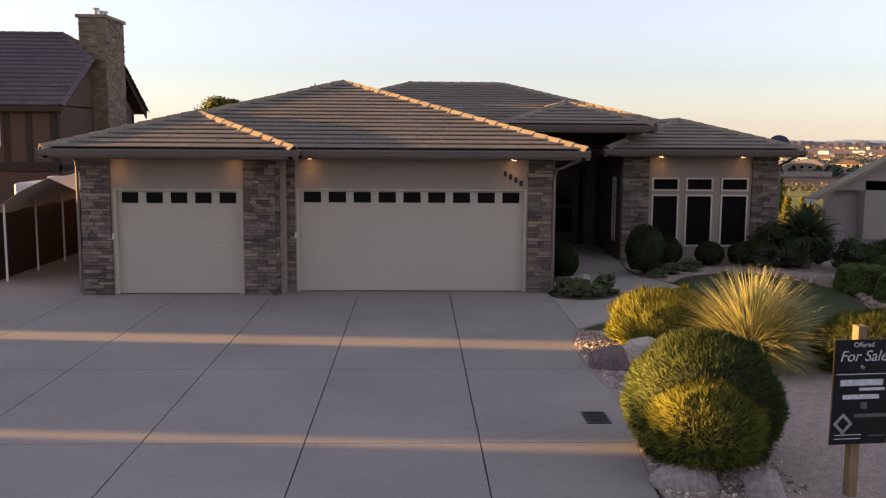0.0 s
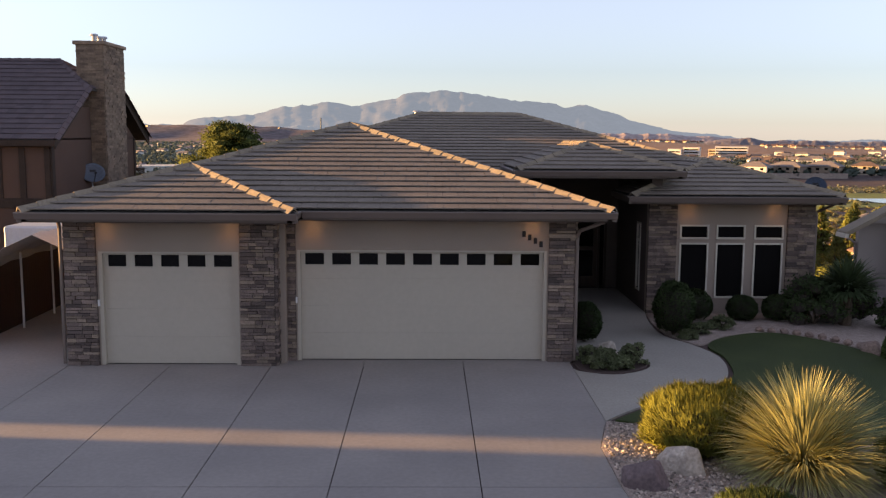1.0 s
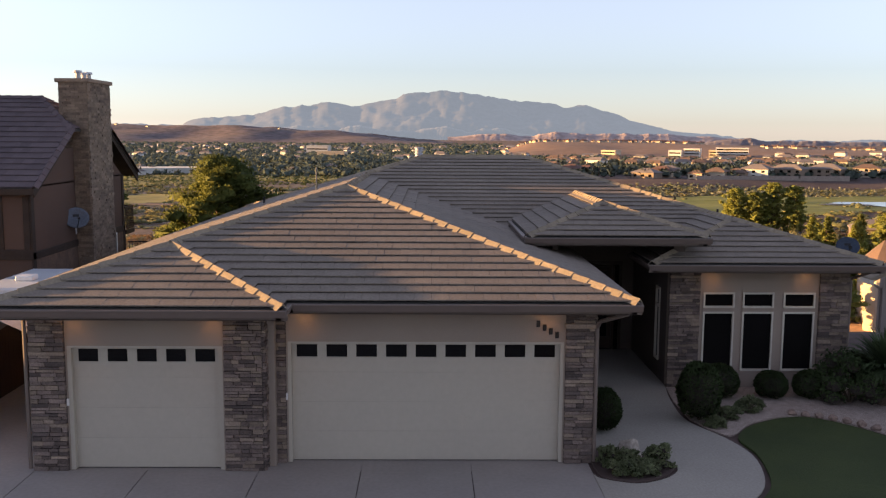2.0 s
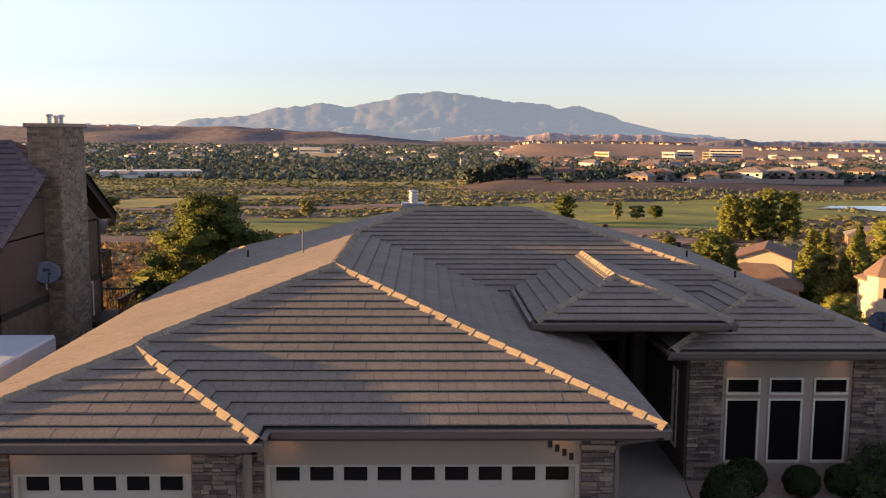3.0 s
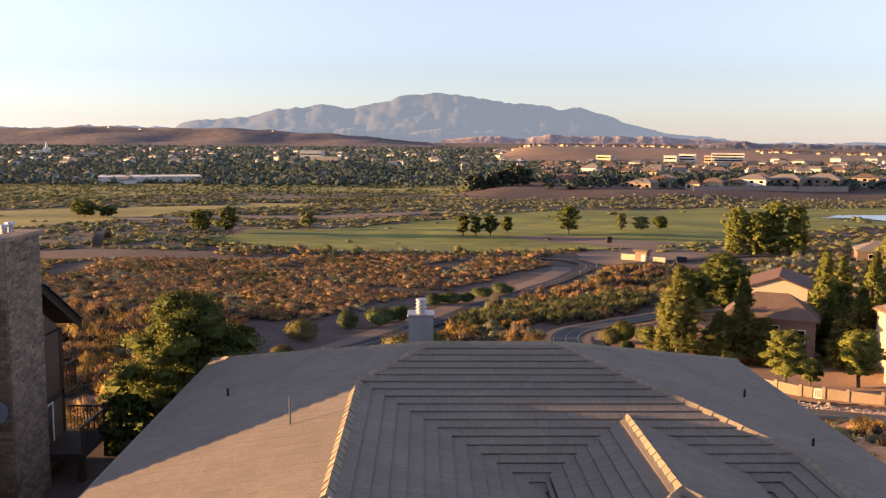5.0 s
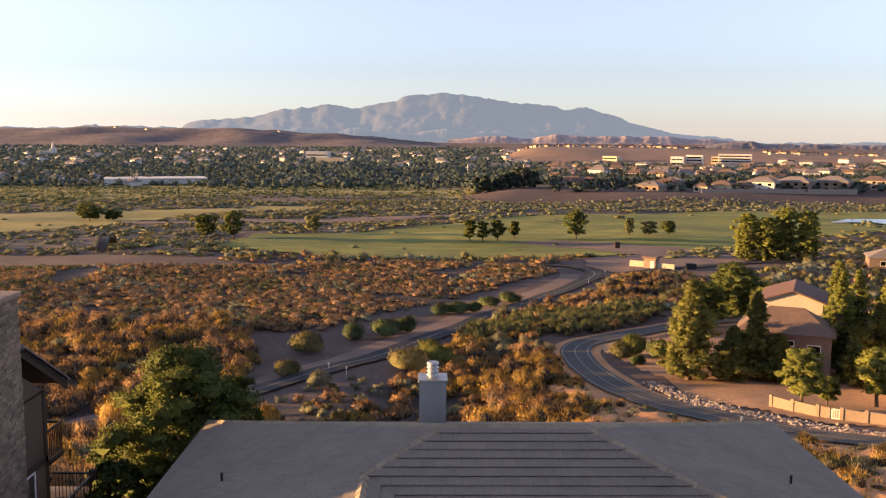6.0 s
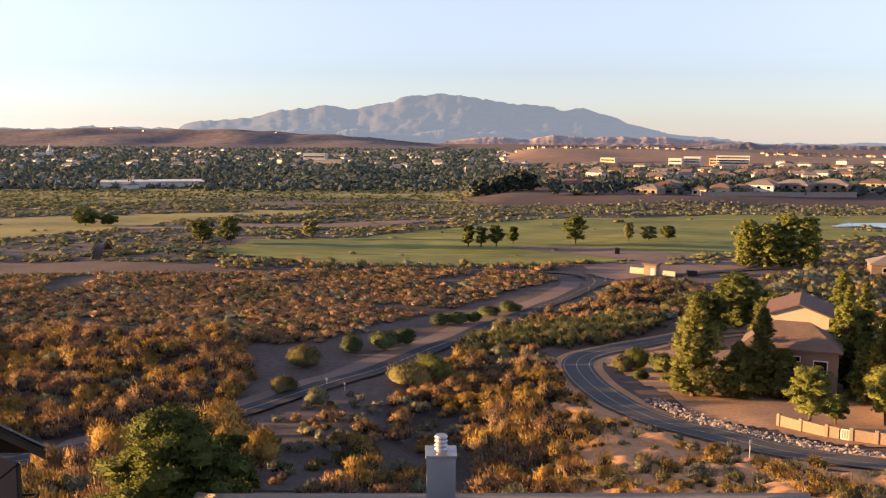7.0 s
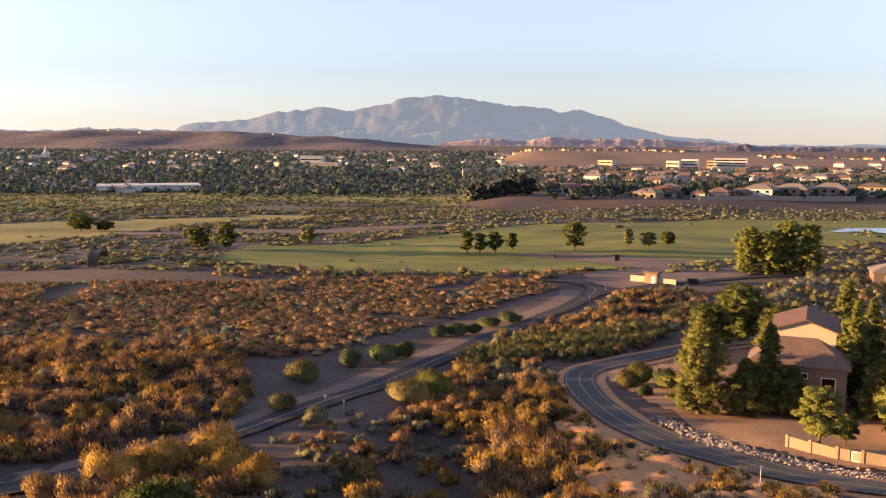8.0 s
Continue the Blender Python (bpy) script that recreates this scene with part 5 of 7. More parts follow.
# small dormer roof on the front slope
mesh("dormer_roof", [(-17.6, 34.6, 5.3), (-16.4, 34.6, 5.3), (-17.0, 34.6, 5.9), (-17.6, 36.4, 6.1), (-16.4, 36.4, 6.1), (-17.0, 37.4, 6.6)], [(0, 1, 2), (1, 4, 5, 2), (0, 2, 5, 3)], M["plum_tile"], nb, "small dormer roof")

# brick chimney stack: brick courses round a core
part("chimney_shaft", boxes((-13.72, -12.68, 38.17, 40.58, -4, 8.38)), M["mortar_tan"] if "mortar_tan" in M else M["mortar"], nb, "tall tan brick chimney stack")
stack = bpy.data.objects["chimney_shaft"]
part("chimney_cap", boxes((-13.82, -12.58, 38.07, 40.68, 8.36, 8.5), bevel=0.02), M["brick"], stack, "projecting brick course")
for y, h in ((38.75, 0.3), (39.35, 0.26), (39.8, 0.3)):
    bm = bmesh.new()
    tube(bm, (-13.2, y, 8.48), (-13.2, y, 8.48 + h), 0.1, 0.1, 10)
    tube(bm, (-13.2, y, 8.44 + h), (-13.2, y, 8.52 + h), 0.16, 0.14, 10)
    part("flue", bm, M["steel"], stack, "steel flue with a cap")

# rear balcony, and a side deck with a dark railing and a stout corner post
part("deck", boxes((-16, NX + 0.1, NR, 44.5, 2.15, 2.35)), M["timber"], nb, "dark timber balcony floor")
part("handrail", boxes((NX + 0.02, NX + 0.08, NR, 44.5, 3.27, 3.35)), M["timber"], nb)
part("handrail", boxes((-16, NX + 0.08, 44.44, 44.5, 3.27, 3.35)), M["timber"], nb)
for k in range(8):
    part("baluster", boxes((NX + 0.035, NX + 0.065, NR + 0.1 + 0.14 * k, NR + 0.13 + 0.14 * k, 2.35, 3.27)), M["timber"], nb)
part("deck", boxes((NX + 0.03, -11.75, 41.0, 43.7, 0.72, 0.95), bevel=0.01), M["timber"], nb, "dark timber side deck")
part("handrail", boxes((NX + 0.05, -11.8, 43.6, 43.66, 1.78, 1.84)), M["black"], nb, "black metal handrail")
part("handrail", boxes((-11.84, -11.78, 41.05, 43.6, 1.78, 1.84)), M["black"], nb, "black metal handrail")
for k in range(11):
    part("baluster", boxes((NX + 0.12 + 0.12 * k, NX + 0.14 + 0.12 * k, 43.62, 43.64, 0.95, 1.78)), M["black"], nb)
for k in range(21):
    part("baluster", boxes((-11.82, -11.8, 41.08 + 0.12 * k, 41.1 + 0.12 * k, 0.95, 1.78)), M["black"], nb)
for y in (41.1, 43.6):
    part("post", boxes((-11.95, -11.72, y - 0.11, y + 0.11, -1.5, 1.95 if y > 43 else 0.9), bevel=0.01), M["timber"], nb, "stout dark timber post")

# tent carport, its fence and a parked trailer
tent = empty("tent_carport", "white canvas tent carport on thin steel posts", "carport")
for x in (-10.35, -7.95):
    for y in (23.1, 25.0, 26.9, 28.8):
        bm = bmesh.new()
        tube(bm, (x, y, 0), (x, y, 1.95), 0.03)
        part("post", bm, M["white"], tent)
cv = []
for i in range(13):
    y = 22.95 + i * 0.5
    for x, z in ((-10.6, 1.72), (-10.42, 1.95), (-9.8, 2.32), (-9.15, 2.66), (-8.5, 2.32), (-7.88, 1.95), (-7.8, 1.72)):
        cv.append((x, y, z + 0.03 * math.sin(i * 1.9) + 0.02 * math.sin(i * 0.7 + x * 5)))
me = mesh("canopy", cv, [(i * 7 + k, i * 7 + k + 1, i * 7 + k + 8, i * 7 + k + 7) for i in range(12) for k in range(6)], M["canvas"], tent, "white canvas canopy")
sol = me.modifiers.new("thick", "SOLIDIFY")
sol.thickness = 0.01
fence = empty("wood_fence", "dark brown wooden board fence beside the carport", "fence")
y = 23.0
while y < 33:
    part("board", boxes((-10.68, -10.65, y, y + 0.14, 0, 1.75)), M["dark_wood"], fence)
    y += 0.145
x = -10.65
while x < -7.75:
    part("board", boxes((x, x + 0.14, 29.6, 29.63, 0, 1.9)), M["dark_wood"], fence)
    x += 0.145
tr = empty("trailer", "pale grey box trailer parked behind the tent carport", "trailer")
part("body", boxes((-13.0, -11.2, 29.8, 33.6, 0.4, 2.12), bevel=0.06), M["trailer_paint"], tr)
part("roof_vent", boxes((-12.4, -11.9, 31.0, 31.5, 2.12, 2.28), bevel=0.03), M["white"], tr, "white roof vent")
part("stripe", boxes((-12.6, -11.5, 29.785, 29.8, 1.4, 1.55)), M["black"], tr, "dark plain bar on the front")
for y in (31.2, 32.0):
    for x in (-12.85, -11.25):
        bm = bmesh.new()
        tube(bm, (x - 0.1, y, 0.33), (x + 0.1, y, 0.33), 0.33, 0.33, 16)
        part("wheel", bm, M["black"], tr)

# ---- the neighbouring grey house ----
nr = empty("grey_house", "warm grey stucco house with a tan tile gable roof", "house")
GYF = 38.6
part("wall", boxes((19.3, 31, GYF, GYF + 0.9, -6, 1.9)), M["grey_stucco"], nr)
part("wall", boxes((17.9, 19.3, GYF + 0.6, GYF + 0.9, -6, 1.5)), M["grey_stucco"], nr)
gp = [(18.0, 1.5), (31.5, 1.5), (24.7, 5.1)]
mesh("gable_wall", [(x, GYF, z) for x, z in gp] + [(x, GYF + 0.25, z) for x, z in gp], [(0, 1, 2), (5, 4, 3), (0, 3, 4, 1), (1, 4, 5, 2), (2, 5, 3, 0)], M["grey_stucco"], nr)
for nm, pts in (("roof", [(16.85, 1.18), (24.7, 5.4)]), ("roof", [(32.5, 1.18), (24.7, 5.4)])):
    (xa, za), (xb, zb) = pts
    pv = [(xa, GYF - 0.5, za), (xb, GYF - 0.5, zb), (xb, GYF + 0.35, zb), (xa, GYF + 0.35, za)]
    mesh(nm, pv + [(x, y, z - 0.18) for x, y, z in pv], [(0, 1, 2, 3), (7, 6, 5, 4), (0, 4, 5, 1), (1, 5, 6, 2), (2, 6, 7, 3), (3, 7, 4, 0)], M["cap"], nr, "tan tile roof slope")
part("bargeboard", boxes((16.8, 16.95, GYF - 0.52, GYF + 0.35, 0.95, 1.12)), M["trim"], nr, "pale gutter")
bm = bmesh.new()
tube(bm, (17.0, GYF - 0.3, 0.95), (17.85, GYF + 0.8, 0.6), 0.05)
tube(bm, (17.85, GYF + 0.8, 0.6), (17.85, GYF + 0.8, -3), 0.05)
part("downpipe", bm, M["grey_stucco"], nr)

# ---- unseen blocks added to shade the driveway, gaps leaving light bands ----
shade = empty("street_house", "unseen tan blocks added to shade the driveway", "house")
for y0, y1, h in ((-25, 13.24, 3.8), (14.17, 18.5, 3.75), (19.85, 24.9, 4.3)):
    part("wall", boxes((-38, -30, y0, y1, -0.2, h)), M["tan_panel"], shade)
# an unseen steep wing, added to the half-timbered house to shade the roofs
part("wall", boxes((-30, -20.2, 32.9, 39.5, -4, 4.3)), M["tan_panel"], nb)
gp = [(32.4, 4.1), (38.5, 9.8), (44.6, 4.1)]
mesh("wing_roof", [(-20, y, z) for y, z in gp] + [(-31, y, z) for y, z in gp], [(0, 1, 2), (5, 4, 3), (0, 3, 4, 1), (1, 4, 5, 2), (2, 5, 3, 0)], M["plum_tile"], nb, "unseen steep plum wing roof added to cast shade")
# ---- the valley: roads, fairway, scrub ----
# grass tones stretched along x, the dark streaks painting long tree shadows
M["golf"] = mat("shadow_streaked_fairway", (0.235, 0.225, 0.045), (0.085, 0.112, 0.025), 0.95, 0.03, 0.3, fine_mix=0.3, bump=0.1, stretch=(0.35, 1.6, 1))
M["dry_grass"] = mat("dry_meadow", (0.30, 0.245, 0.075), (0.18, 0.165, 0.055), 0.95, 0.03, 0.5, fine_mix=0.2, bump=0.2, stretch=(0.4, 1.5, 1))
M["floor"] = mat("valley_grass", (0.125, 0.095, 0.075), (0.08, 0.068, 0.052), 0.95, 0.02, 0.3, fine_mix=0.3, bump=0.2, stretch=(0.4, 1.8, 1))
M["track"] = mat("dirt_track", (0.19, 0.13, 0.105), (0.145, 0.10, 0.083), 0.95, 0.2, 3, fine_mix=0.12, bump=0.3)
M["red_earth"] = mat("red_earth", (0.54, 0.27, 0.125), (0.38, 0.20, 0.10), 0.95, 0.15, 2, fine_mix=0.15, bump=0.5)
M["trail"] = mat("trail_asphalt", (0.038, 0.038, 0.043), (0.05, 0.05, 0.054), 0.95, 0.3, 6, fine_mix=0.15, bump=0.2, spec=0.15)
M["yard_earth"] = mat("yard_earth", (0.40, 0.235, 0.135), (0.27, 0.165, 0.10), 0.95, 0.12, 2, fine_mix=0.2, bump=0.4)
M["water"] = mat("pond_water", (0.10, 0.12, 0.13), None, 0.08, 0.1, 1, bump=0.02, spec=0.5)
M["line"] = mat("road_line", (0.28, 0.27, 0.25), None, 0.8, 1, 6, fine_mix=0.3, bump=0)

ROAD = [(92, 72), (75, 82), (58, 91.5), (46, 99.4), (36.4, 107.2), (31.0, 114.4), (27.8, 119.4), (25.6, 124), (23.8, 130), (22.7, 138), (22.4, 147), (22.8, 155.2), (24.1, 161.6), (26.2, 165.2), (29.4, 167.8), (33.8, 170.9), (39.7, 175), (52, 183), (70, 194)]
PATH = [(-66, 78), (-48, 95), (-36, 108.5), (-24.3, 125.2), (-20.6, 132.3), (-15.6, 142.1), (-10.2, 152.2), (-2.2, 167.5), (3.9, 178.2), (16.2, 200.5), (30, 222.5), (39.3, 240.3), (43.4, 252.2), (42.5, 261), (36, 267), (20, 272)]
BRANCH = [(41.5, 244), (51, 254), (62, 261), (90, 274), (130, 290)]
TRACK = [(-80, 72), (-56, 92), (-41.5, 107), (-36.2, 114.5), (-29.5, 123), (-24.5, 131), (-19.8, 141), (-14.2, 152), (-6.5, 168), (-0.2, 179), (11.5, 201), (25, 223), (34, 240), (37, 252)]
road_lines = []
for nm, pts, w, lift, m, lab in (("dirt_verge", TRACK, 5.0, 0.05, M["track"], "pale dirt track beside the path"), ("road_verge", ROAD, 8.0, 0.06, M["red_earth"], "bare reddish road verge"),
                                ("road", ROAD, 5.0, 0.28, M["asphalt"], "dark asphalt road curving through the scrub"), ("path", PATH, 4.2, 0.30, M["trail"], "dark asphalt trail through the scrub"),
                                ("path", BRANCH, 3.6, 0.27, M["trail"], "dark asphalt trail towards the hut")):
    ob, line = ribbon(nm, pts, w, lift, m, 140)
    tagged(ob, lab, "road" if "road" in nm else "path", "", "structure")
    road_lines.append((line, w))
for sh in (-1.9, 0.1, 2.1):
    ob, _ = ribbon("road_marking", ROAD, 0.14, 0.305, M["line"], 140, sh)
    tagged(ob, "worn pale line painted on the road", "road marking", "", "structure")

dv, df = [], []
tl = smooth_line(PATH, 420)
for i in range(20, 400, 3):
    (xa, ya), (xb, yb) = tl[i], tl[i + 1]
    d = Vector((xb - xa, yb - ya)).normalized() * 1.3
    k = len(dv)
    for u, w in ((0, -0.07), (0, 0.07), (1, 0.07), (1, -0.07)):
        px, py = xa + d.x * u - d.y * w, ya + d.y * u + d.x * w
        dv.append((px, py, max(on_ground(px, py), on_ground(xa, ya) - 0.15) + 0.325))
    df.append((k, k + 1, k + 2, k + 3))
tagged(mesh("path_marking", dv, df, M["line"], None, "worn pale dashes painted along the trail"), "", "path marking", "", "structure")

GOLF = [(-70, 306), (-44, 292), (-22, 283), (8, 281), (42, 288), (60, 296), (80, 303), (105, 322), (150, 360), (240, 400), (260, 480), (157, 477), (95, 458), (39, 440), (1, 389), (-33, 361), (-68, 350)]
sheet("fairway", GOLF, 4.0, 0.25, M["golf"], "mown green golf fairway in the valley", "grass", 6)
sheet("valley_floor", [(-330, 312), (-150, 304), (-90, 302), (-75, 308), (-74, 352), (-36, 366), (-2, 394), (36, 446), (95, 464), (157, 483), (330, 492), (345, 512), (60, 512), (10, 540), (30, 600), (60, 690), (-160, 700), (-540, 690), (-560, 420)], 7.0, 0.1, M["floor"], "tawny grass of the wide valley floor", "grass", 10)
sheet("bare_patch", [(28, 330), (47.7, 334), (66.4, 329), (83, 319), (91, 306), (76, 291), (60, 297), (46, 321)], 2.0, 0.33, M["track"], "bare trodden earth on the fairway", "ground", 3)
sheet("meadow", [(-210, 352), (-150, 362), (-132, 385), (-112, 440), (-55, 476), (-70, 500), (-124, 466), (-192, 440), (-280, 425), (-300, 380)], 6.0, 0.22, M["dry_grass"], "yellow-green open meadow", "grass", 14)
sheet("scrub_field", [(-420, 470), (-230, 500), (-100, 590), (20, 560), (40, 640), (-60, 690), (-240, 660), (-420, 620)], 8.0, 0.2, M["dry_grass"], "olive scrub field before the town", "grass", 20)
sheet("bare_lot", [(44, 262), (52, 256), (90, 276), (110, 300), (100, 318), (70, 300), (46, 285)], 1.5, 0.18, M["track"], "bare dusty lot by the hut", "ground", 4)
sheet("pond", [(176, 412), (205, 402), (240, 412), (240, 428), (190, 428)], 3.0, 0.5, M["water"], "small pale pond by the fairway", "water")
sheet("yard", [(28, 166), (28.5, 150), (30.5, 135), (34, 123), (40, 114), (52, 104.5), (75, 98), (80, 165), (45, 170)], 1.0, 0.09, M["yard_earth"], "bare reddish yard under the pines", "ground", 3)

M["mesa"] = mat("mesa_earth", (0.22, 0.14, 0.10), (0.16, 0.105, 0.08), 0.95, 0.01, 0.08, fine_mix=0.15, bump=0)
sheet("mesa_slope", [(85, 1130), (500, 960), (900, 1100), (1000, 1500), (600, 1700), (200, 1850), (130, 1700)], 22.0, 0.8, M["mesa"], "long brown mesa slope behind the town", "hill", 20)

AVOID = [(np.array(line), w / 2) for line, w in road_lines]


def clear_of(xy, extra=0.8):
    ok = np.ones(len(xy), bool)
    for line, w in AVOID:
        d = np.sqrt(((xy[:, None, :] - line[None, ::2, :]) ** 2).sum(2)).min(1)
        ok &= d > w + extra
    return ok


def scatter(n, y0, y1, s0, s1, thin=None, extra=0.8):
    y = np.sqrt(vrng.random(n) * (y1 * y1 - y0 * y0) + y0 * y0)
    xy = np.stack([y * (s0 + (s1 - s0) * vrng.random(n)), y], 1)
    for ahead in (0.0, 3.0, 6.0):
        xy = xy[clear_of(xy + np.array([0.0, ahead]), extra)] if y0 < 300 else xy
    if thin:
        xy = xy[np.array([vrng.random() < thin(x, y) for x, y in xy], bool)] if len(xy) else xy
    return xy


def scrub(name, xy, size, per, length, width, material, label, tall=1.0, rise=0.8, lobes=3, fine=False):
    """Many shrubs as one mesh: each a heap of leafy domes, dense inside, feathery outside."""
    n = len(xy)
    if n == 0:
        return
    k = lobes
    z = np.array([on_ground(x, y) for x, y in xy])
    s = size[0] + (size[1] - size[0]) * vrng.random(n) ** 1.3
    c = np.repeat(np.column_stack([xy, z]), k, 0)
    ss = np.repeat(s, k)
    off = vrng.normal(size=(n * k, 2)) * 0.27
    grow = np.clip(1.15 - np.hypot(off[:, 0], off[:, 1]) * 1.1, 0.45, 1.1) * (0.75 + 0.45 * vrng.random(n * k))
    rz = ss * tall * 0.46 * grow
    c[:, :2] += off * ss[:, None]
    c[:, 2] += rz * 0.85
    rxy = ss * (0.24 + 0.12 * vrng.random(n * k)) * (1.25 if k < 4 else 1.0)
    rad = np.column_stack([rxy, rxy, rz])
    m = per // k
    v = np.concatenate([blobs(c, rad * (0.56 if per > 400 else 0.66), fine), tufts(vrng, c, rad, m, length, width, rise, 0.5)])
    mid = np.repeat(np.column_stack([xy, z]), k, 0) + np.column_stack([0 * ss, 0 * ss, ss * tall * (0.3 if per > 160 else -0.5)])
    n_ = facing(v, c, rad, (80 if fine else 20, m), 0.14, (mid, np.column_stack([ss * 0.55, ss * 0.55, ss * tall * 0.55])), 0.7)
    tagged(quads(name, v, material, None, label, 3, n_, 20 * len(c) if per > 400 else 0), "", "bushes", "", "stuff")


YARD = [(30, 150), (34, 136), (42, 124), (58, 117), (80, 120), (80, 165), (45, 170), (33, 160)]
LOT = [(44, 246), (52, 240), (84, 250), (110, 276), (112, 300), (100, 318), (70, 300), (46, 285)]
# the brush in plan: left of the trail, before it, between trail and road, the willow strip, the red slope
LEFT = [(-60, 60), (-47, 96), (-43.5, 106), (-40, 112.5), (-36.4, 119.8), (-31.8, 125.2), (-26.5, 132), (-26.5, 148), (-31, 164), (-34, 175), (-24.5, 176.5), (-15, 183.6), (-7.2, 196.7), (2.4, 211.9), (18.5, 234.2), (35, 254), (28, 268), (0, 274), (-40, 268), (-90, 262), (-150, 258), (-190, 258), (-100, 130)]
FRONT = [(-52, 66), (-38, 98), (-34, 104), (-29.2, 106.5), (-24, 110), (-21.3, 110.8), (-19.2, 106), (-19.2, 90), (-14, 72), (-20, 62)]
MIDDLE = [(-8, 84), (-9.3, 102), (-8.9, 110.5), (-7, 122), (-4.5, 134.7), (-1.6, 141.4), (1.8, 152), (5.2, 166), (12.5, 172.5), (18.5, 166), (19.2, 150), (18, 137), (14, 124), (15.5, 112), (14, 98.7), (8, 84)]
HOLLOW = [(-19, 88), (-19.5, 104), (-17, 118), (-9, 128), (-6, 120), (-8, 100), (-8, 88)]
REEDS = [(7, 168), (5.2, 172.5), (9, 180.5), (18, 190), (26, 194), (38, 198), (48, 201), (46, 190), (40.3, 183), (36, 179), (29.4, 174.5), (24, 171.5), (19.3, 172.5), (13, 170)]
THICKET = [(9, 181), (16.5, 192.5), (29.5, 210), (40, 227), (46, 240), (56, 250), (68, 254), (66, 228), (58, 205), (48, 201.5), (38, 198.5), (26, 194.5), (18, 190.5)]
RED_SLOPE = [(4, 64), (9, 90), (14, 108), (14, 124), (18, 138), (20, 150), (23, 150), (24, 132), (29, 114), (37, 103), (48, 95), (64, 84), (50, 60), (20, 56)]


sheet("red_slope", RED_SLOPE, 0.8, 0.06, M["red_earth"], "bare orange-red slope beside the road", "ground", 5, (0.78, 0.25, 0.19), road_lines[1][0])


def spread(poly, gap, extra=0.6, thin=None):
    """Places inside a plan polygon, no two closer than gap."""
    x0, x1, y0, y1 = min(p[0] for p in poly), max(p[0] for p in poly), min(p[1] for p in poly), max(p[1] for p in poly)
    cells, out = {}, []
    for _ in range(int(3.0 * (x1 - x0) * (y1 - y0) / gap ** 2)):
        x, y = x0 + (x1 - x0) * vrng.random(), y0 + (y1 - y0) * vrng.random()
        if not inside(x, y, poly) or (thin and vrng.random() > thin(x, y)):
            continue
        i, j = int(x // gap), int(y // gap)
        if any((x - p) ** 2 + (y - q) ** 2 < gap * gap for a in (-1, 0, 1) for b in (-1, 0, 1) for p, q in cells.get((i + a, j + b), ())):
            continue
        cells.setdefault((i, j), []).append((x, y))
        out.append((x, y))
    out = np.array(out)
    return out[clear_of(out, extra)] if len(out) else out


def yard_free(x, y):
    return 0.0 if inside(x, y, YARD) or inside(x, y, LOT) else 1.0


KINDS = {"rust": ("rust_brush", "rust_bush", "feathery rust-orange tamarisk brush in tall clumps"), "gold": ("golden_brush", "gold_bush", "golden-yellow feathery brush in tall clumps"),
         "olive": ("olive_brush", "olive_bush", "olive-yellow desert shrubs"), "sage": ("sage_brush", "sage_bush", "low grey-green sage brush")}


def mixed(xy, shares, size, per, length, width, tall, lobes, fine=False):
    """Deal places out to kinds of brush, in drifts of one kind."""
    key = np.array([0.5 + 0.55 * noise.noise(Vector((x * 0.06, y * 0.06, 11.0))) + 0.5 * (vrng.random() - 0.5) for x, y in xy])
    key = np.argsort(np.argsort(key)) / max(len(key), 1)
    low = 0.0
    for kind, share, scale in shares:
        nm, lm, lab = KINDS[kind]
        pick = xy[(key >= low) & (key < low + share)]
        low += share
        scrub(nm, pick, (size[0] * scale, size[1] * scale), per, length, width, M[lm], lab, tall, 1.5 if kind in ("rust", "gold") else 0.8, lobes, fine)


# dark sheets paint the shade below the brush onto the ground
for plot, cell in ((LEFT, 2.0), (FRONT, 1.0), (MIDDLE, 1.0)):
    sheet("brush_floor", plot, cell, 0.07, M["litter"], "leaf litter and dead twigs under the brush, darkened for shade", "ground", 4)
near_left = spread(LEFT, 2.8, 1.2, lambda x, y: 1.0 if y < 178 else 0.0)
mixed(near_left, (("sage", 0.10, 0.7), ("gold", 0.34, 1.0), ("rust", 0.50, 1.0), ("olive", 0.06, 0.8)), (2.4, 5.2), 1190, 0.4, 0.036, 0.82, 7)
far_left = spread(LEFT, 1.55, 1.0, lambda x, y: 1.0 if y > 172 and noise.noise(Vector((x * 0.05, y * 0.05, 2.0))) > -0.42 else 0.0)
mixed(far_left, (("sage", 0.15, 0.85), ("gold", 0.03, 0.95), ("rust", 0.62, 1.0), ("olive", 0.20, 0.95)), (1.8, 3.8), 84, 0.34, 0.048, 0.5, 2)
front = spread(FRONT, 3.0, 1.0)
mixed(front, (("gold", 0.50, 1.0), ("rust", 0.45, 1.0), ("sage", 0.05, 0.7)), (2.3, 4.2), 1760, 0.42, 0.032, 0.85, 8)
middle = spread([p if p[0] < 6 else (6.0, p[1]) for p in MIDDLE], 2.9, 0.8, lambda x, y: 1.0 if x < 4.5 and noise.noise(Vector((x * 0.11, y * 0.07, 4.0))) > -0.22 else 0.0)
bank = spread(MIDDLE, 2.5, 0.8, lambda x, y: 1.0 if 4 < x < 13 or (y > 132 and x < 18) else 0.0)
mixed(middle, (("sage", 0.26, 0.7), ("rust", 0.34, 1.0), ("gold", 0.34, 1.0), ("olive", 0.06, 0.7)), (1.8, 3.8), 1100, 0.36, 0.034, 0.7, 7)
mixed(bank, (("sage", 0.24, 0.75), ("rust", 0.40, 1.0), ("gold", 0.36, 1.0)), (2.3, 4.6), 1100, 0.4, 0.034, 0.8, 7)
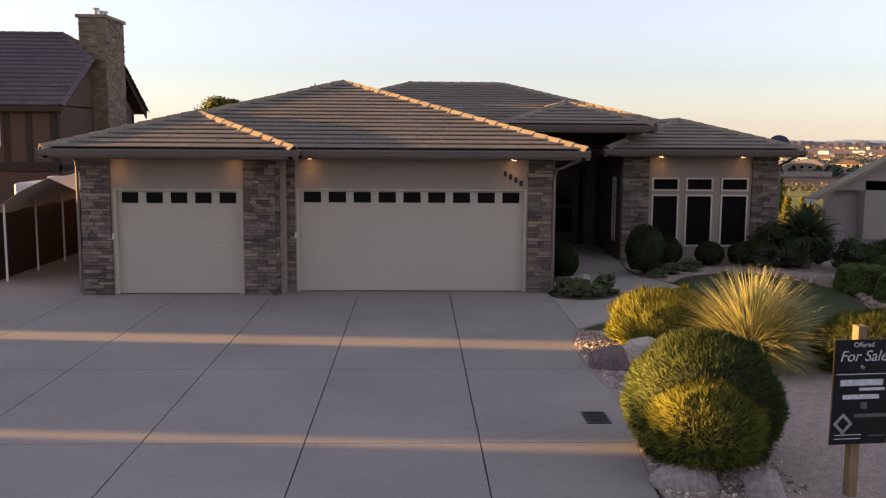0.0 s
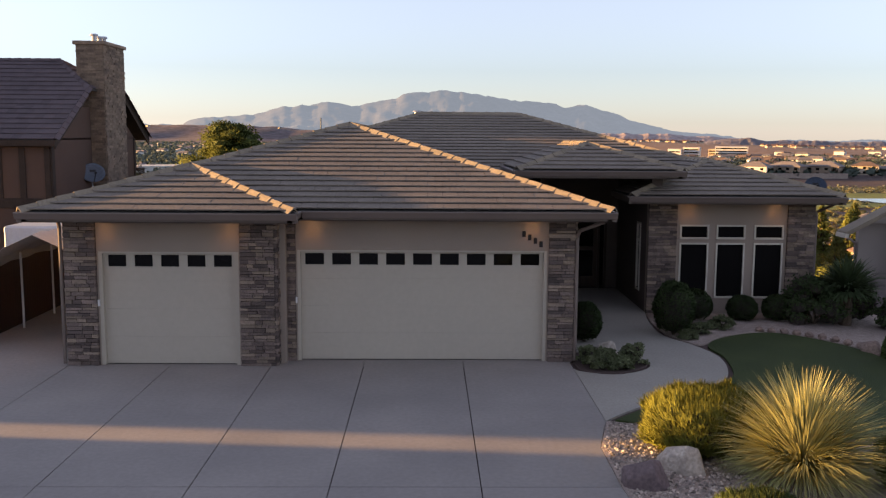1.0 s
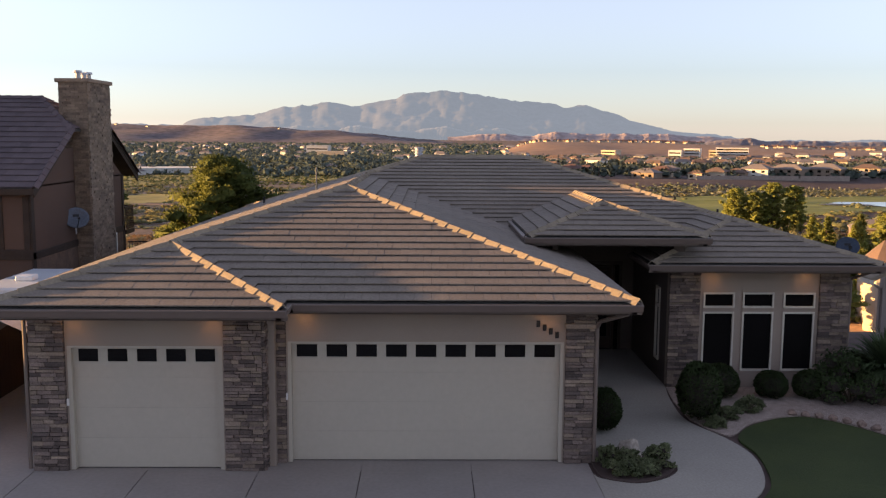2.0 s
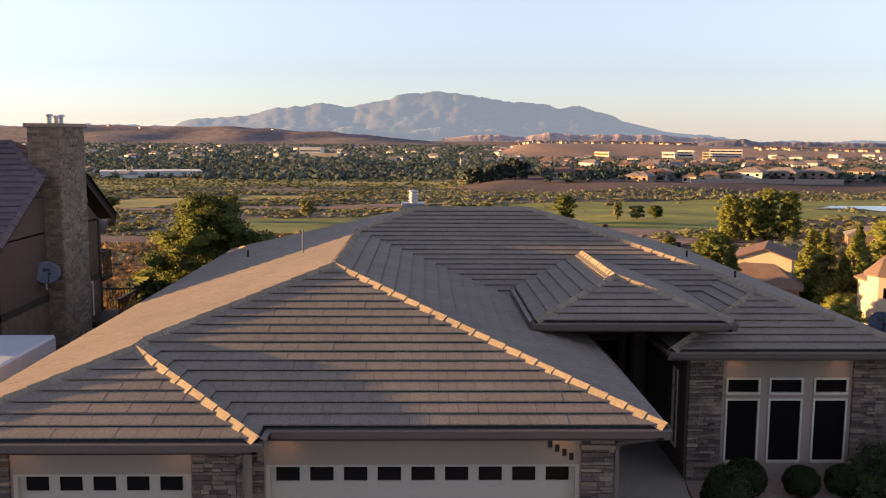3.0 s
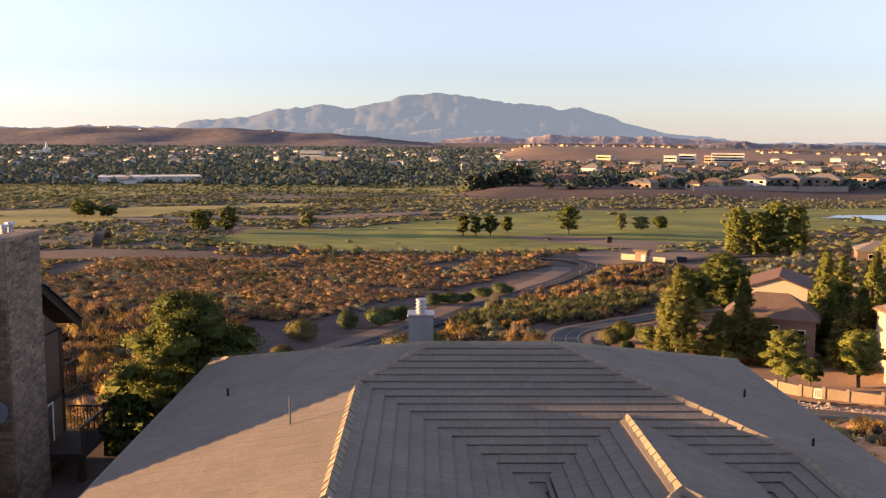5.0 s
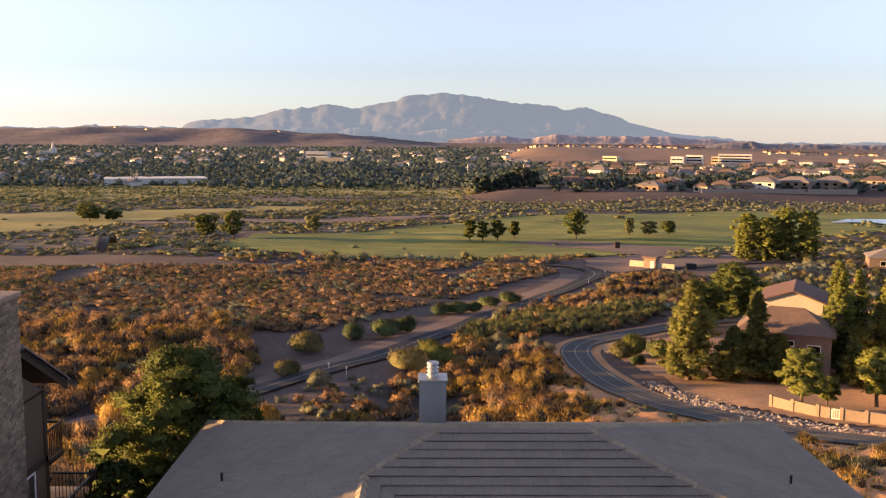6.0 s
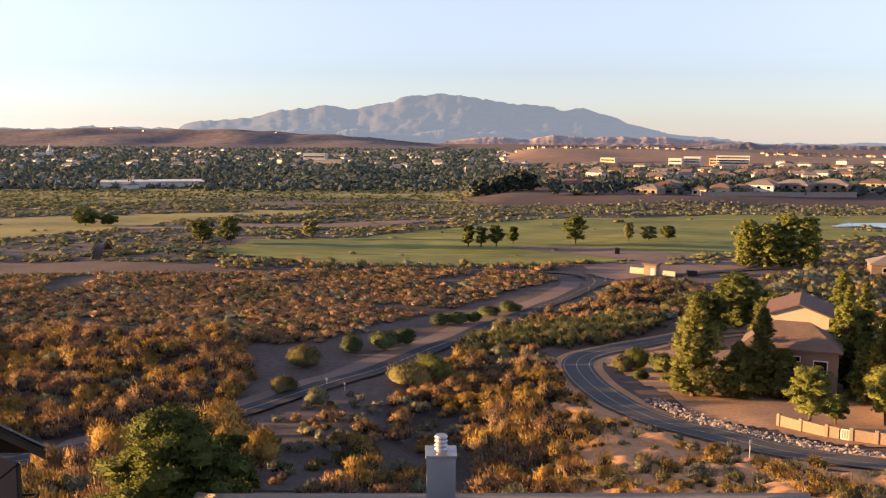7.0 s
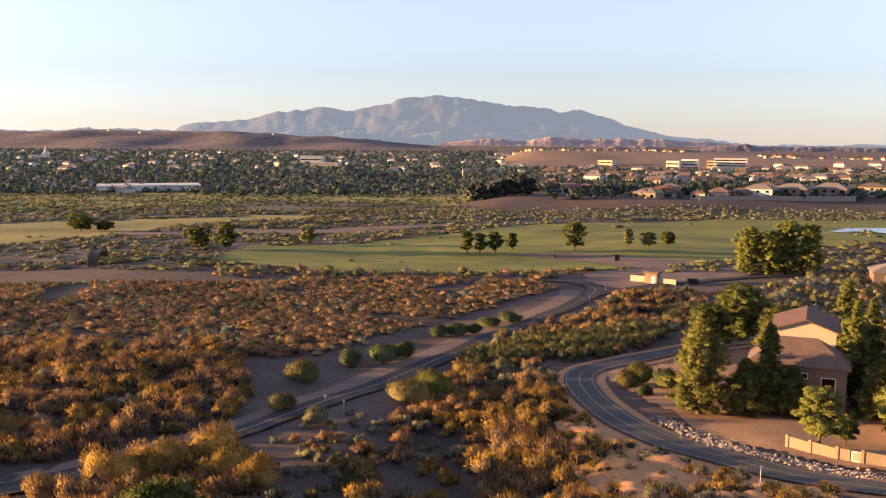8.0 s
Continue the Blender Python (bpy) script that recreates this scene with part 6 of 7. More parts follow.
slope_bushes = spread(RED_SLOPE, 1.9, 0.7, lambda x, y: 0.07 + (0.55 if noise.noise(Vector((x * 0.09, y * 0.09, 6.0))) > 0.0 else 0.0))
mixed(slope_bushes, (("sage", 0.34, 0.85), ("gold", 0.46, 1.0), ("olive", 0.20, 1.0)), (1.4, 3.6), 700, 0.28, 0.026, 0.72, 5)
bare_bushes = spread([(-20, 112), (-20, 124), (-9, 141), (-5, 136), (-6, 104)], 2.0, 0.6, lambda x, y: 0.75)
mixed(bare_bushes[::2], (("sage", 0.5, 0.8), ("olive", 0.3, 0.8), ("rust", 0.2, 1.0)), (0.8, 2.2), 300, 0.26, 0.03, 0.6, 4)
# this sheet lays the hollow's shadow down as ground colour
sheet("brush_floor", HOLLOW, 1.0, 0.09, M["litter"], "bare ground of the hollow, darkened for its shadow", "ground", 3)
mixed(spread(HOLLOW, 2.6, 0.8, lambda x, y: 0.3), (("sage", 0.44, 0.8), ("rust", 0.36, 1.0), ("olive", 0.20, 0.9)), (1.2, 3.0), 560, 0.34, 0.036, 0.6, 5)
willows = spread(REEDS, 1.35, 0.9)
scrub("willow_brush", willows, (1.7, 3.4), 420, 0.42, 0.034, M["reed"], "dull green willow thicket beside the trail", 0.95, 1.2, 4)
mixed(spread(REEDS, 8.0, 1.2), (("rust", 0.5, 1.0), ("gold", 0.5, 1.0)), (2.2, 4.0), 420, 0.5, 0.05, 0.85, 4)
sheet("brush_floor", THICKET, 1.5, 0.07, M["litter"], "leaf litter and dead twigs under the brush, darkened for shade", "ground", 4)
mixed(spread(THICKET, 2.7, 1.0), (("rust", 0.34, 1.0), ("gold", 0.12, 1.0), ("olive", 0.30, 0.9), ("sage", 0.24, 0.8)), (2.4, 5.2), 420, 0.36, 0.045, 0.72, 5)
beyond = spread([(46, 246), (60, 232), (46, 198), (60, 196), (80, 176), (130, 190), (170, 260), (130, 292), (112, 296), (108, 272), (84, 252), (60, 242)], 2.7, 1.0)
mixed(beyond, (("rust", 0.12, 0.9), ("gold", 0.03, 1.0), ("olive", 0.42, 1.0), ("sage", 0.43, 0.9)), (2.0, 4.8), 130, 0.36, 0.055, 0.75, 3)
edge = spread([(-60, 276), (-30, 272), (0, 276), (30, 272), (44, 280), (44, 286), (8, 279), (-22, 281), (-46, 289), (-64, 300)], 2.8, 1.0, lambda x, y: 1.0 if noise.noise(Vector((x * 0.03, y * 0.06, 9.0))) > -0.12 else 0.05)
mixed(edge, (("rust", 0.22, 1.0), ("gold", 0.03, 1.0), ("olive", 0.47, 1.0), ("sage", 0.28, 0.9)), (2.0, 5.0), 90, 0.42, 0.07, 0.7, 3)


def shrub(x, y, w, h, lm, label, name="shrub"):
    """One large shrub standing by itself."""
    z = on_ground(x, y)
    ob = empty(name, label, "shrub", "", (x, y, z))
    k = 12
    off = vrng.normal(size=(k, 2)) * 0.16 * w
    rz = h * 0.5 * (0.7 + 0.4 * vrng.random(k))
    c = np.column_stack([off, rz * 0.9])
    r = np.column_stack([np.full(k, w * 0.3), np.full(k, w * 0.3), rz])
    v = np.concatenate([blobs(c, r * 0.66, True), tufts(vrng, c, r, 400, 0.4, 0.034, 1.0, 0.5)])
    quads("foliage", v, M[lm], ob, "", 3, facing(v, c, r, (80, 400), 0.14, (np.tile((0, 0, h * 0.3), (k, 1)), np.tile((w * 0.55, w * 0.55, h * 0.55), (k, 1))), 0.72))
    bm = bmesh.new()
    for i in range(5):
        tube(bm, (0.1 * i - 0.2, 0, -0.2), (c[i][0], c[i][1], c[i][2]), 0.05, 0.02, 5)
    part("stem", bm, M["bark"], ob)


for x, y, w, h, lm, lab in ((-20.0, 158.5, 5.2, 3.6, "olive_bush", "olive-gold round shrub standing alone by the trail"), (-13.7, 170.4, 4.6, 3.0, "green_bush", "low grey-green shrub by the dirt track"), (-8.1, 172.2, 5.4, 3.2, "green_bush", "low grey-green shrub by the dirt track"), (-4.5, 176.0, 4.0, 2.8, "green_bush", "low grey-green shrub by the dirt track"),
                            (-20.6, 138.8, 3.6, 2.2, "olive_bush", "low olive shrub beside the trail"), (-15.0, 130.5, 3.2, 2.0, "sage_bush", "pale sage shrub beside the trail"), (-3.6, 145.5, 6.4, 3.8, "olive_bush", "broad olive-gold shrub beside the trail"), (0.4, 150.0, 5.8, 4.0, "broom_leaf", "broad deep green shrub beside the trail"),
                            (29.6, 152.5, 3.8, 2.4, "olive_bush", "olive round shrub inside the road bend"), (32.0, 154.0, 4.6, 3.2, "broom_leaf", "dark green shrub inside the road bend"), (34.8, 150.5, 4.2, 3.0, "green_bush", "green shrub inside the road bend"), (30.6, 146.2, 2.2, 1.3, "green_bush", "small green shrub inside the road bend")):
    shrub(x, y, w, h, lm, lab)
for x, y, w in ((1.8, 193.5, 4.4), (5.2, 195.5, 4.8), (8.6, 197.5, 3.8), (12.8, 205, 4.2), (17.0, 209.5, 4.6)):
    shrub(x, y, w, 0.5 * w, "green_bush", "low dark grey-green shrub on the bare trail side")
for x, y, w, h in ((-22.6, 109.0, 6.4, 5.6), (-20.6, 105.0, 5.0, 4.0), (-17.2, 102.0, 4.4, 3.6), (-26.8, 106.6, 5.6, 4.4), (-31.0, 103.8, 5.2, 3.8)):
    shrub(x, y, w, h, "gold_bush", "tall feathery rust-gold tamarisk before the trail", "tamarisk")
MEADOW = [(-210, 352), (-150, 362), (-132, 385), (-112, 440), (-55, 476), (-70, 500), (-124, 466), (-192, 440), (-280, 425), (-300, 380)]
STRIP = [(-125, 388), (-84, 390), (-38, 401), (12, 436), (12, 450), (-40, 424), (-90, 414), (-130, 402)]
DUSTY = [(-170, 258), (-110, 266), (-62, 272), (-58, 284), (-100, 292), (-170, 296)]
open_land = lambda x, y: inside(x, y, GOLF) or inside(x, y, MEADOW) or inside(x, y, STRIP) or inside(x, y, DUSTY)
sheet("dusty_strip", STRIP, 3.0, 0.3, M["track"], "bare dusty strip across the valley floor", "ground", 5)
streak = lambda seed, base: (lambda x, y: (0.012 if open_land(x, y) else 1.0) * max(0.0, base + 1.5 * noise.noise(Vector((x * 0.006, y * 0.03, seed))) + 1.3 * noise.noise(Vector((x * 0.03, y * 0.09, seed + 5.0)))))
for lm, seed, base, size, lab in (("olive_bush", 5.0, 0.5, (1.2, 3.4), "olive scrub on the valley floor"), ("valley_leaf", 8.0, 0.7, (1.2, 3.0), "green scrub on the valley floor"), ("olive_bush", 2.0, 0.2, (1.2, 2.6), "dull olive scrub on the valley floor"), ("sage_bush", 6.0, 0.3, (1.0, 2.6), "pale sage scrub on the valley floor")):
    scrub("valley_brush", scatter(3600, 288, 520, -0.58, 0.6, streak(seed, base)), (size[0] * 1.5, size[1] * 1.9), 18, 0.5, 0.10, M[lm], lab, 0.4, 0.6, 3)
scrub("valley_brush", scatter(2200, 470, 525, -0.05, 0.62), (1.6, 3.6), 12, 0.5, 0.11, M["sage_bush"], "pale green scrub along the river", 0.7, 0.8, 1)
for lm, seed in (("valley_leaf", 8.0), ("green_bush", 3.0)):
    scrub("valley_brush", scatter(4600, 500, 730, -0.58, 0.05, streak(seed, 0.5)), (2.0, 5.6), 10, 0.6, 0.16, M[lm], "green river scrub before the town", 0.36, 0.6, 1)


# ---- trees ----
def tree(x, y, h, w, leafmat, label, name="tree", clumps=40, per=170, leafsize=0.12, trunk=0.35, shape="round", lean=0.0, z=None, group="", low=0.25, needles=False, grain=1.0):
    """A tapered trunk with limbs and a crown of leaf clumps in an uneven envelope."""
    z = on_ground(x, y) if z is None else z
    ob = empty(name, label, "tree", group, (x, y, z))
    r = random.Random(int(x * 31 + y * 17))
    bm = bmesh.new()
    tr_r = 0.028 * h + 0.05
    top = Vector((lean * h, 0, h * 0.78))
    for a, b in ((0.0, 0.35), (0.35, 0.7), (0.7, 1.0)):
        pa, pb = [Vector((top.x * q + 0.02 * h * math.sin(q * 5 + x), 0.02 * h * math.cos(q * 4 + y) * q, top.z * q - (0.3 if q == 0 else 0))) for q in (a, b)]
        tube(bm, pa, pb, tr_r * (1 - 0.75 * a), tr_r * (1 - 0.75 * b), 8)
    cs, rs = [], []
    for i in range(clumps):
        q = low + (1 - low) * (i + r.random()) / clumps
        if shape == "cone":
            env = (1 - q) ** 0.75 * 1.05 + 0.12
        elif shape == "pine":
            env = ((1 - q) ** 0.8 * 1.12 + 0.03) * min(1.0, 0.6 + 3 * q) * (0.86 + 0.24 * math.sin(17 * q + x))
        elif shape == "column":
            env = min(1.0, 2.2 * (1 - q) + 0.04) * min(1.0, 0.6 + q) * (0.88 + 0.2 * math.sin(13 * q + y))
        else:
            u = (q - low) / (1 - low)
            env = math.sqrt(max(0.08, 1 - (2 * u - 1.0) ** 2 / 1.25)) * (0.88 + 0.18 * math.sin(9 * u + x))
        a = r.uniform(0, 2 * math.pi)
        rad = w / 2 * env * math.sqrt(r.uniform(0.08, 1.0)) * r.uniform(0.58, 1.18)
        c = Vector((top.x * q + rad * math.cos(a), rad * math.sin(a), h * q * 0.95))
        s = w * grain * r.uniform(0.055, 0.12) * (1.0 if shape == "round" else 1.0 - 0.45 * q)
        cs.append(c)
        rs.append((s * 1.25, s * 1.25, s * (0.75 if shape != "cone" else 0.5)))
        if i % 5 == 0:
            st = Vector((top.x * q * 0.75, 0, max(h * low * 0.7, c.z - 0.5 * rad - 0.1 * h)))
            tube(bm, st, c, tr_r * 0.3, tr_r * 0.08, 5)
    part("trunk", bm, M["bark"], ob)
    cs, rs = np.array([tuple(c) for c in cs]), np.array(rs)
    hearts = blobs(cs, rs * 0.66)
    leaves = tufts(vrng, cs, rs * 1.08, per, leafsize * (2.3 if needles else 1.5), leafsize * (0.36 if needles else 0.6), 0.45 if needles else 0.1)
    v = np.concatenate([hearts, leaves])
    body = (np.tile((top.x * 0.5, 0.0, h * 0.45), (clumps, 1)), np.tile((w * 0.5, w * 0.5, h * 0.5), (clumps, 1)))
    quads("crown", v, leafmat, ob, "", 3, facing(v, cs, rs, (20, per), 0.35, body, 0.4), 0)
    return ob


tree(-9.5, 46.2, 7.6, 5.0, M["tree_leaf"], "leafy green tree behind the house", clumps=210, per=190, leafsize=0.065, z=-2.0, low=0.22)
tree(-11.6, 46.8, 4.4, 3.2, M["hedge2_leaf"], "smaller dark green tree behind the house", clumps=110, per=130, leafsize=0.07, z=-2.0, low=0.1)
for x, y, h, w, z in ((-11.2, 43.8, 2.3, 2.0, -0.2), (-10.2, 45.2, 2.8, 2.4, -0.8)):
    tree(x, y, h, w, M["hedge2_leaf"], "dark green shrubby tree between the houses", clumps=70, per=90, leafsize=0.09, z=z, low=0.04, group="trees between the houses")
tree(-8.4, 49.5, 4.6, 2.8, M["tree_leaf"], "smaller dark green tree behind the house", clumps=90, per=100, leafsize=0.10, low=0.15)
for x, y, h, w, sh, lm, lab in ((35.0, 134.6, 14.3, 8.8, "pine", "pine_leaf", "tall broad pine tree by the road bend"), (43.9, 134.6, 12.4, 5.6, "pine", "pine_leaf", "upright pine tree before the house"), (40.6, 134.0, 7.6, 6.6, "pine", "pine_leaf", "low spreading pine tree"), (46.8, 133.6, 6.8, 5.6, "pine", "pine_leaf", "low spreading pine tree"),
                              (38.2, 146, 11.5, 7.0, "pine", "pine_leaf", "pine tree crowded behind the road bend"), (57.6, 139.5, 15.5, 5.2, "column", "bright_leaf", "tall columnar yellow-green tree"), (61.5, 143.0, 15.5, 5.2, "column", "bright_leaf", "tall columnar yellow-green tree"), (65.5, 141.5, 15.0, 5.5, "column", "bright_leaf", "tall columnar yellow-green tree"),
                              (63.0, 137.0, 14.5, 5.4, "column", "bright_leaf", "tall columnar yellow-green tree"), (60.0, 133.5, 11.5, 5.0, "column", "pine_leaf", "upright green tree beside the house"), (69.0, 137.5, 14.0, 6.0, "column", "pine_leaf", "upright green tree beside the house"), (57.0, 132.0, 8.0, 6.0, "pine", "pine_leaf", "low pine tree beside the house"), (63.5, 131.0, 10.0, 6.0, "pine", "pine_leaf", "pine tree beside the house"), (70.0, 150.0, 16, 6.5, "column", "pine_leaf", "tall columnar green tree"), (76.0, 152, 14, 8, "round", "bright_leaf", "broad green tree behind the houses"),
                              (59.0, 189.0, 11.2, 11.5, "round", "tree_leaf", "broad green tree in the scrub"), (50, 178.0, 8.5, 9.0, "round", "tree_leaf", "broad dark green tree behind the pines"), (56, 164, 9, 7, "round", "pine_leaf", "leafy green tree behind the house"), (66, 160, 10, 7, "round", "bright_leaf", "leafy green tree behind the house"),
                              (80, 140, 14, 7, "column", "bright_leaf", "tall green tree among the houses"), (83, 196.0, 11.5, 6.0, "cone", "bright_leaf", "tall upright yellow-green tree"), (69, 196, 6, 7, "round", "bright_leaf", "low yellow-green tree in the scrub")):
    tree(x, y, h, w * (1.22 if sh == "pine" else 1.0), M[lm], lab, clumps=300, per=58, leafsize=0.14, grain=0.85, shape=sh, low=0.06 if sh != "round" else 0.1, group="trees by the lower houses", needles=lm == "pine_leaf")
for x, y, h, w in ((42.9, 116.6, 7.4, 5.6), (53.0, 119.0, 7.4, 5.8), (47.3, 119.5, 3.6, 3.0)):
    tree(x, y, h, w, M["bright_leaf"], "bright green leafy tree behind the garden wall", clumps=120, per=110, leafsize=0.115, group="garden wall trees", low=0.28)
for x, y, h, w in ((95.5, 286, 14.5, 9), (101, 284, 13.5, 8.5), (106.5, 285, 16.5, 9.5), (112.5, 283, 15.5, 9.5), (150, 268, 17, 12), (163, 275, 18, 13), (128, 252, 10, 12)):
    tree(x, y, h, w, M["bright_leaf"], "tall yellow-green cottonwood tree", clumps=300, per=36, leafsize=0.26, group="cottonwoods", low=0.03, grain=0.7)
for x, y, h, w, lm in ((52.7, 341, 11.5, 10, "tree_leaf"), (13.7, 331.5, 8.5, 5, "tree_leaf"), (18.2, 331, 8, 4.5, "tree_leaf"), (23.6, 331.5, 8.5, 6, "tree_leaf"), (30.2, 340, 7, 4, "tree_leaf"), (74, 350, 7.5, 4.5, "olive_bush"), (81.5, 350.5, 6, 6, "olive_bush"), (90, 356, 6, 6, "tree_leaf"),
                       (-81, 341, 9.5, 9, "tree_leaf"), (-70, 337, 11.5, 8.5, "tree_leaf"), (-44, 356, 8, 7, "olive_bush"), (-147, 408, 8, 15, "tree_leaf"), (-138, 410, 5, 8, "tree_leaf")):
    tree(x, y, h * 0.9, w * 1.05, M["valley_leaf" if lm == "olive_bush" else lm], "small tree standing by the fairway", clumps=70, per=36, leafsize=0.3, group="fairway trees", low=0.22)
# the dark clump on the terrace
for i in range(16):
    tree(28 + 2.6 * i + 2 * vrng.random(), 572 + 10 * vrng.random() + 1.2 * i, 7 + 6 * vrng.random() * (0.6 if i < 9 else 1), 9, M["far_tree"], "dark tree on the terrace", clumps=14, per=40, leafsize=1.0, group="terrace trees", low=0.05)
# ---- houses, walls and small things in the valley ----
M["cream"] = mat("cream_stucco", (0.48, 0.40, 0.30), (0.43, 0.36, 0.27), 0.9, 0.3, 8, fine_mix=0.06, bump=0.1)
M["tan_wall"] = mat("tan_block_wall", (0.27, 0.20, 0.15), (0.22, 0.17, 0.125), 0.9, 0.6, 5, fine_mix=0.1, bump=0.2)
M["brown_wall"] = mat("brown_stucco_wall", (0.17, 0.125, 0.105), (0.15, 0.11, 0.095), 0.9, 0.4, 8, fine_mix=0.06, bump=0.1)
M["red_tile"] = mat("red_clay_tile", (0.14, 0.08, 0.065), (0.11, 0.066, 0.055), 0.85, 0.5, 5, fine_mix=0.15, bump=0.2)
M["brown_tile"] = mat("brown_clay_tile", (0.17, 0.11, 0.085), (0.13, 0.09, 0.07), 0.85, 0.5, 5, fine_mix=0.15, bump=0.2)
M["grey_tile"] = mat("grey_clay_tile", (0.20, 0.17, 0.16), (0.16, 0.14, 0.135), 0.85, 0.5, 5, fine_mix=0.15, bump=0.2)
M["far_white"] = mat("white_building", (0.66, 0.63, 0.58), None, 0.8, 0.05, 0.5, fine_mix=0.05, bump=0)
M["rock"] = mat("pale_rubble", (0.32, 0.26, 0.22), (0.20, 0.165, 0.145), 0.9, 1.5, 6, bump=0.3, rand=0.35)


def hip_roof(bm, x0, x1, y0, y1, z, h, over=0.5, gable=False):
    """A hipped roof (or a gabled one, ridge along y) over a rectangle, with eaves."""
    x0, x1, y0, y1 = x0 - over, x1 + over, y0 - over, y1 + over
    w, d = x1 - x0, y1 - y0
    if gable:
        r0, r1 = ((x0 + x1) / 2, y0), ((x0 + x1) / 2, y1)
    elif w > d:
        r0, r1 = (x0 + d / 2, (y0 + y1) / 2), (x1 - d / 2, (y0 + y1) / 2)
    else:
        r0, r1 = ((x0 + x1) / 2, y0 + w / 2), ((x0 + x1) / 2, y1 - w / 2 + 0.01)
    b = [bm.verts.new(p) for p in ((x0, y0, z), (x1, y0, z), (x1, y1, z), (x0, y1, z))]
    lo = [bm.verts.new((v.co.x, v.co.y, z - 0.22)) for v in b]
    p, q = bm.verts.new((*r0, z + h)), bm.verts.new((*r1, z + h))
    if gable or w <= d:
        for f in ((b[0], b[1], p), (b[1], b[2], q, p), (b[2], b[3], q), (b[3], b[0], p, q)):
            bm.faces.new(f)
    else:
        for f in ((b[0], b[1], q, p), (b[1], b[2], q), (b[2], b[3], p, q), (b[3], b[0], p)):
            bm.faces.new(f)
    for i in range(4):
        bm.faces.new((b[i], lo[i], lo[(i + 1) % 4], b[(i + 1) % 4]))
    bm.faces.new(lo)
    return bm


def pane_frame(parent, x0, x1, z0, z1, y, material=None, rim=0.12):
    w = part("window", boxes((x0 - rim, x0, y - 0.05, y, z0 - rim, z1 + rim), (x1, x1 + rim, y - 0.05, y, z0 - rim, z1 + rim), (x0, x1, y - 0.05, y, z1, z1 + rim), (x0, x1, y - 0.05, y, z0 - rim, z0)), material or M["far_white"], parent, "pale-framed window")
    part("pane", boxes((x0, x1, y - 0.03, y - 0.01, z0, z1)), M["glass"], w)


# the brown house among the pines
hs = empty("lower_house", "brown stucco two-storey house with clay tile roofs among pines", "house", at=(51.5, 141.7, 0))
hs.rotation_euler.z = radians(-24)
part("wall", boxes((-6.6, 5.4, -7.0, 0.5, -21.5, -13.6)), M["brown_wall"], hs, "brown stucco lower wall")
part("roof", hip_roof(bmesh.new(), -6.6, 5.4, -7.0, 0.5, -13.5, 3.0), M["brown_tile"], hs, "brown tile hip roof")
part("wall", boxes((-4.0, 4.0, 0.5, 11, -21, -10.2)), M["cream"], hs, "cream stucco upper wall")
gp = [(-4.0, -10.2), (4.0, -10.2), (0.0, -8.85)]
mesh("gable_wall", [(x, 0.5, z) for x, z in gp] + [(x, 0.8, z) for x, z in gp], [(0, 1, 2), (5, 4, 3), (0, 3, 4, 1), (1, 4, 5, 2), (2, 5, 3, 0)], M["cream"], hs, "cream stucco gable")
for a, b in (((-4.6, -10.3), (0.0, -8.65)), ((4.6, -10.3), (0.0, -8.65))):
    pv = [(a[0], 0.0, a[1]), (b[0], 0.0, b[1]), (b[0], 11.6, b[1]), (a[0], 11.6, a[1])]
    mesh("roof", pv + [(x, y, z - 0.2) for x, y, z in pv], [(0, 1, 2, 3), (7, 6, 5, 4), (0, 4, 5, 1), (1, 5, 6, 2), (2, 6, 7, 3), (3, 7, 4, 0)], M["red_tile"], hs, "reddish tile gable roof")
pane_frame(hs, 2.4, 4.0, -16.6, -15.0, -7.0)
pane_frame(hs, -2.0, 0.6, -15.2, -14.6, -7.0)
for x, y, z in ((-2.6, -2.6, -11.6), (-1.6, -4.6, -12.6)):
    bm = bmesh.new()
    tube(bm, (x, y, z - 1.2), (x, y, z + 0.6), 0.12, 0.12, 8)
    tube(bm, (x, y, z + 0.5), (x, y, z + 0.8), 0.24, 0.12, 8)
    part("vent_pipe", bm, M["far_white"], hs, "pale roof vent")

# the cream house with a turret
th = empty("turret_house", "cream stucco house with a hexagonal turret", "house", at=(59.4, 121.0, 0))
bm = bmesh.new()
tube(bm, (0, 0, -20), (0, 0, -9.4), 2.1, 2.1, 8)
part("turret", bm, M["cream"], th, "octagonal cream stucco turret")
bm = bmesh.new()
tube(bm, (0, 0, -9.5), (0, 0, -9.3), 2.6, 2.6, 8)
tube(bm, (0, 0, -9.3), (0, 0, -6.9), 2.6, 0.05, 8)
part("roof", bm, M["brown_tile"], th, "brown tile turret roof")
part("wall", boxes((1.5, 14, -0.5, 10, -20, -11.2)), M["cream"], th, "cream stucco wall")
part("roof", hip_roof(bmesh.new(), 1.5, 14, -0.5, 10, -11.2, 3.2), M["brown_tile"], th, "brown tile hip roof")
for z0, z1 in ((-17.5, -15.3), (-14.2, -12.2)):
    pane_frame(th, 3.0, 4.6, z0, z1, -0.5)
    pane_frame(th, 5.4, 7.0, z0, z1, -0.5)
part("balcony", boxes((2.2, 9, -1.8, -0.5, -15.0, -14.8)), M["cream"], th, "pale balcony slab")
part("handrail", boxes((2.2, 9, -1.8, -1.72, -14.0, -13.92)), M["far_white"], th)
part("column", boxes((2.3, 2.6, -1.75, -1.45, -20, -15)), M["far_white"], th)
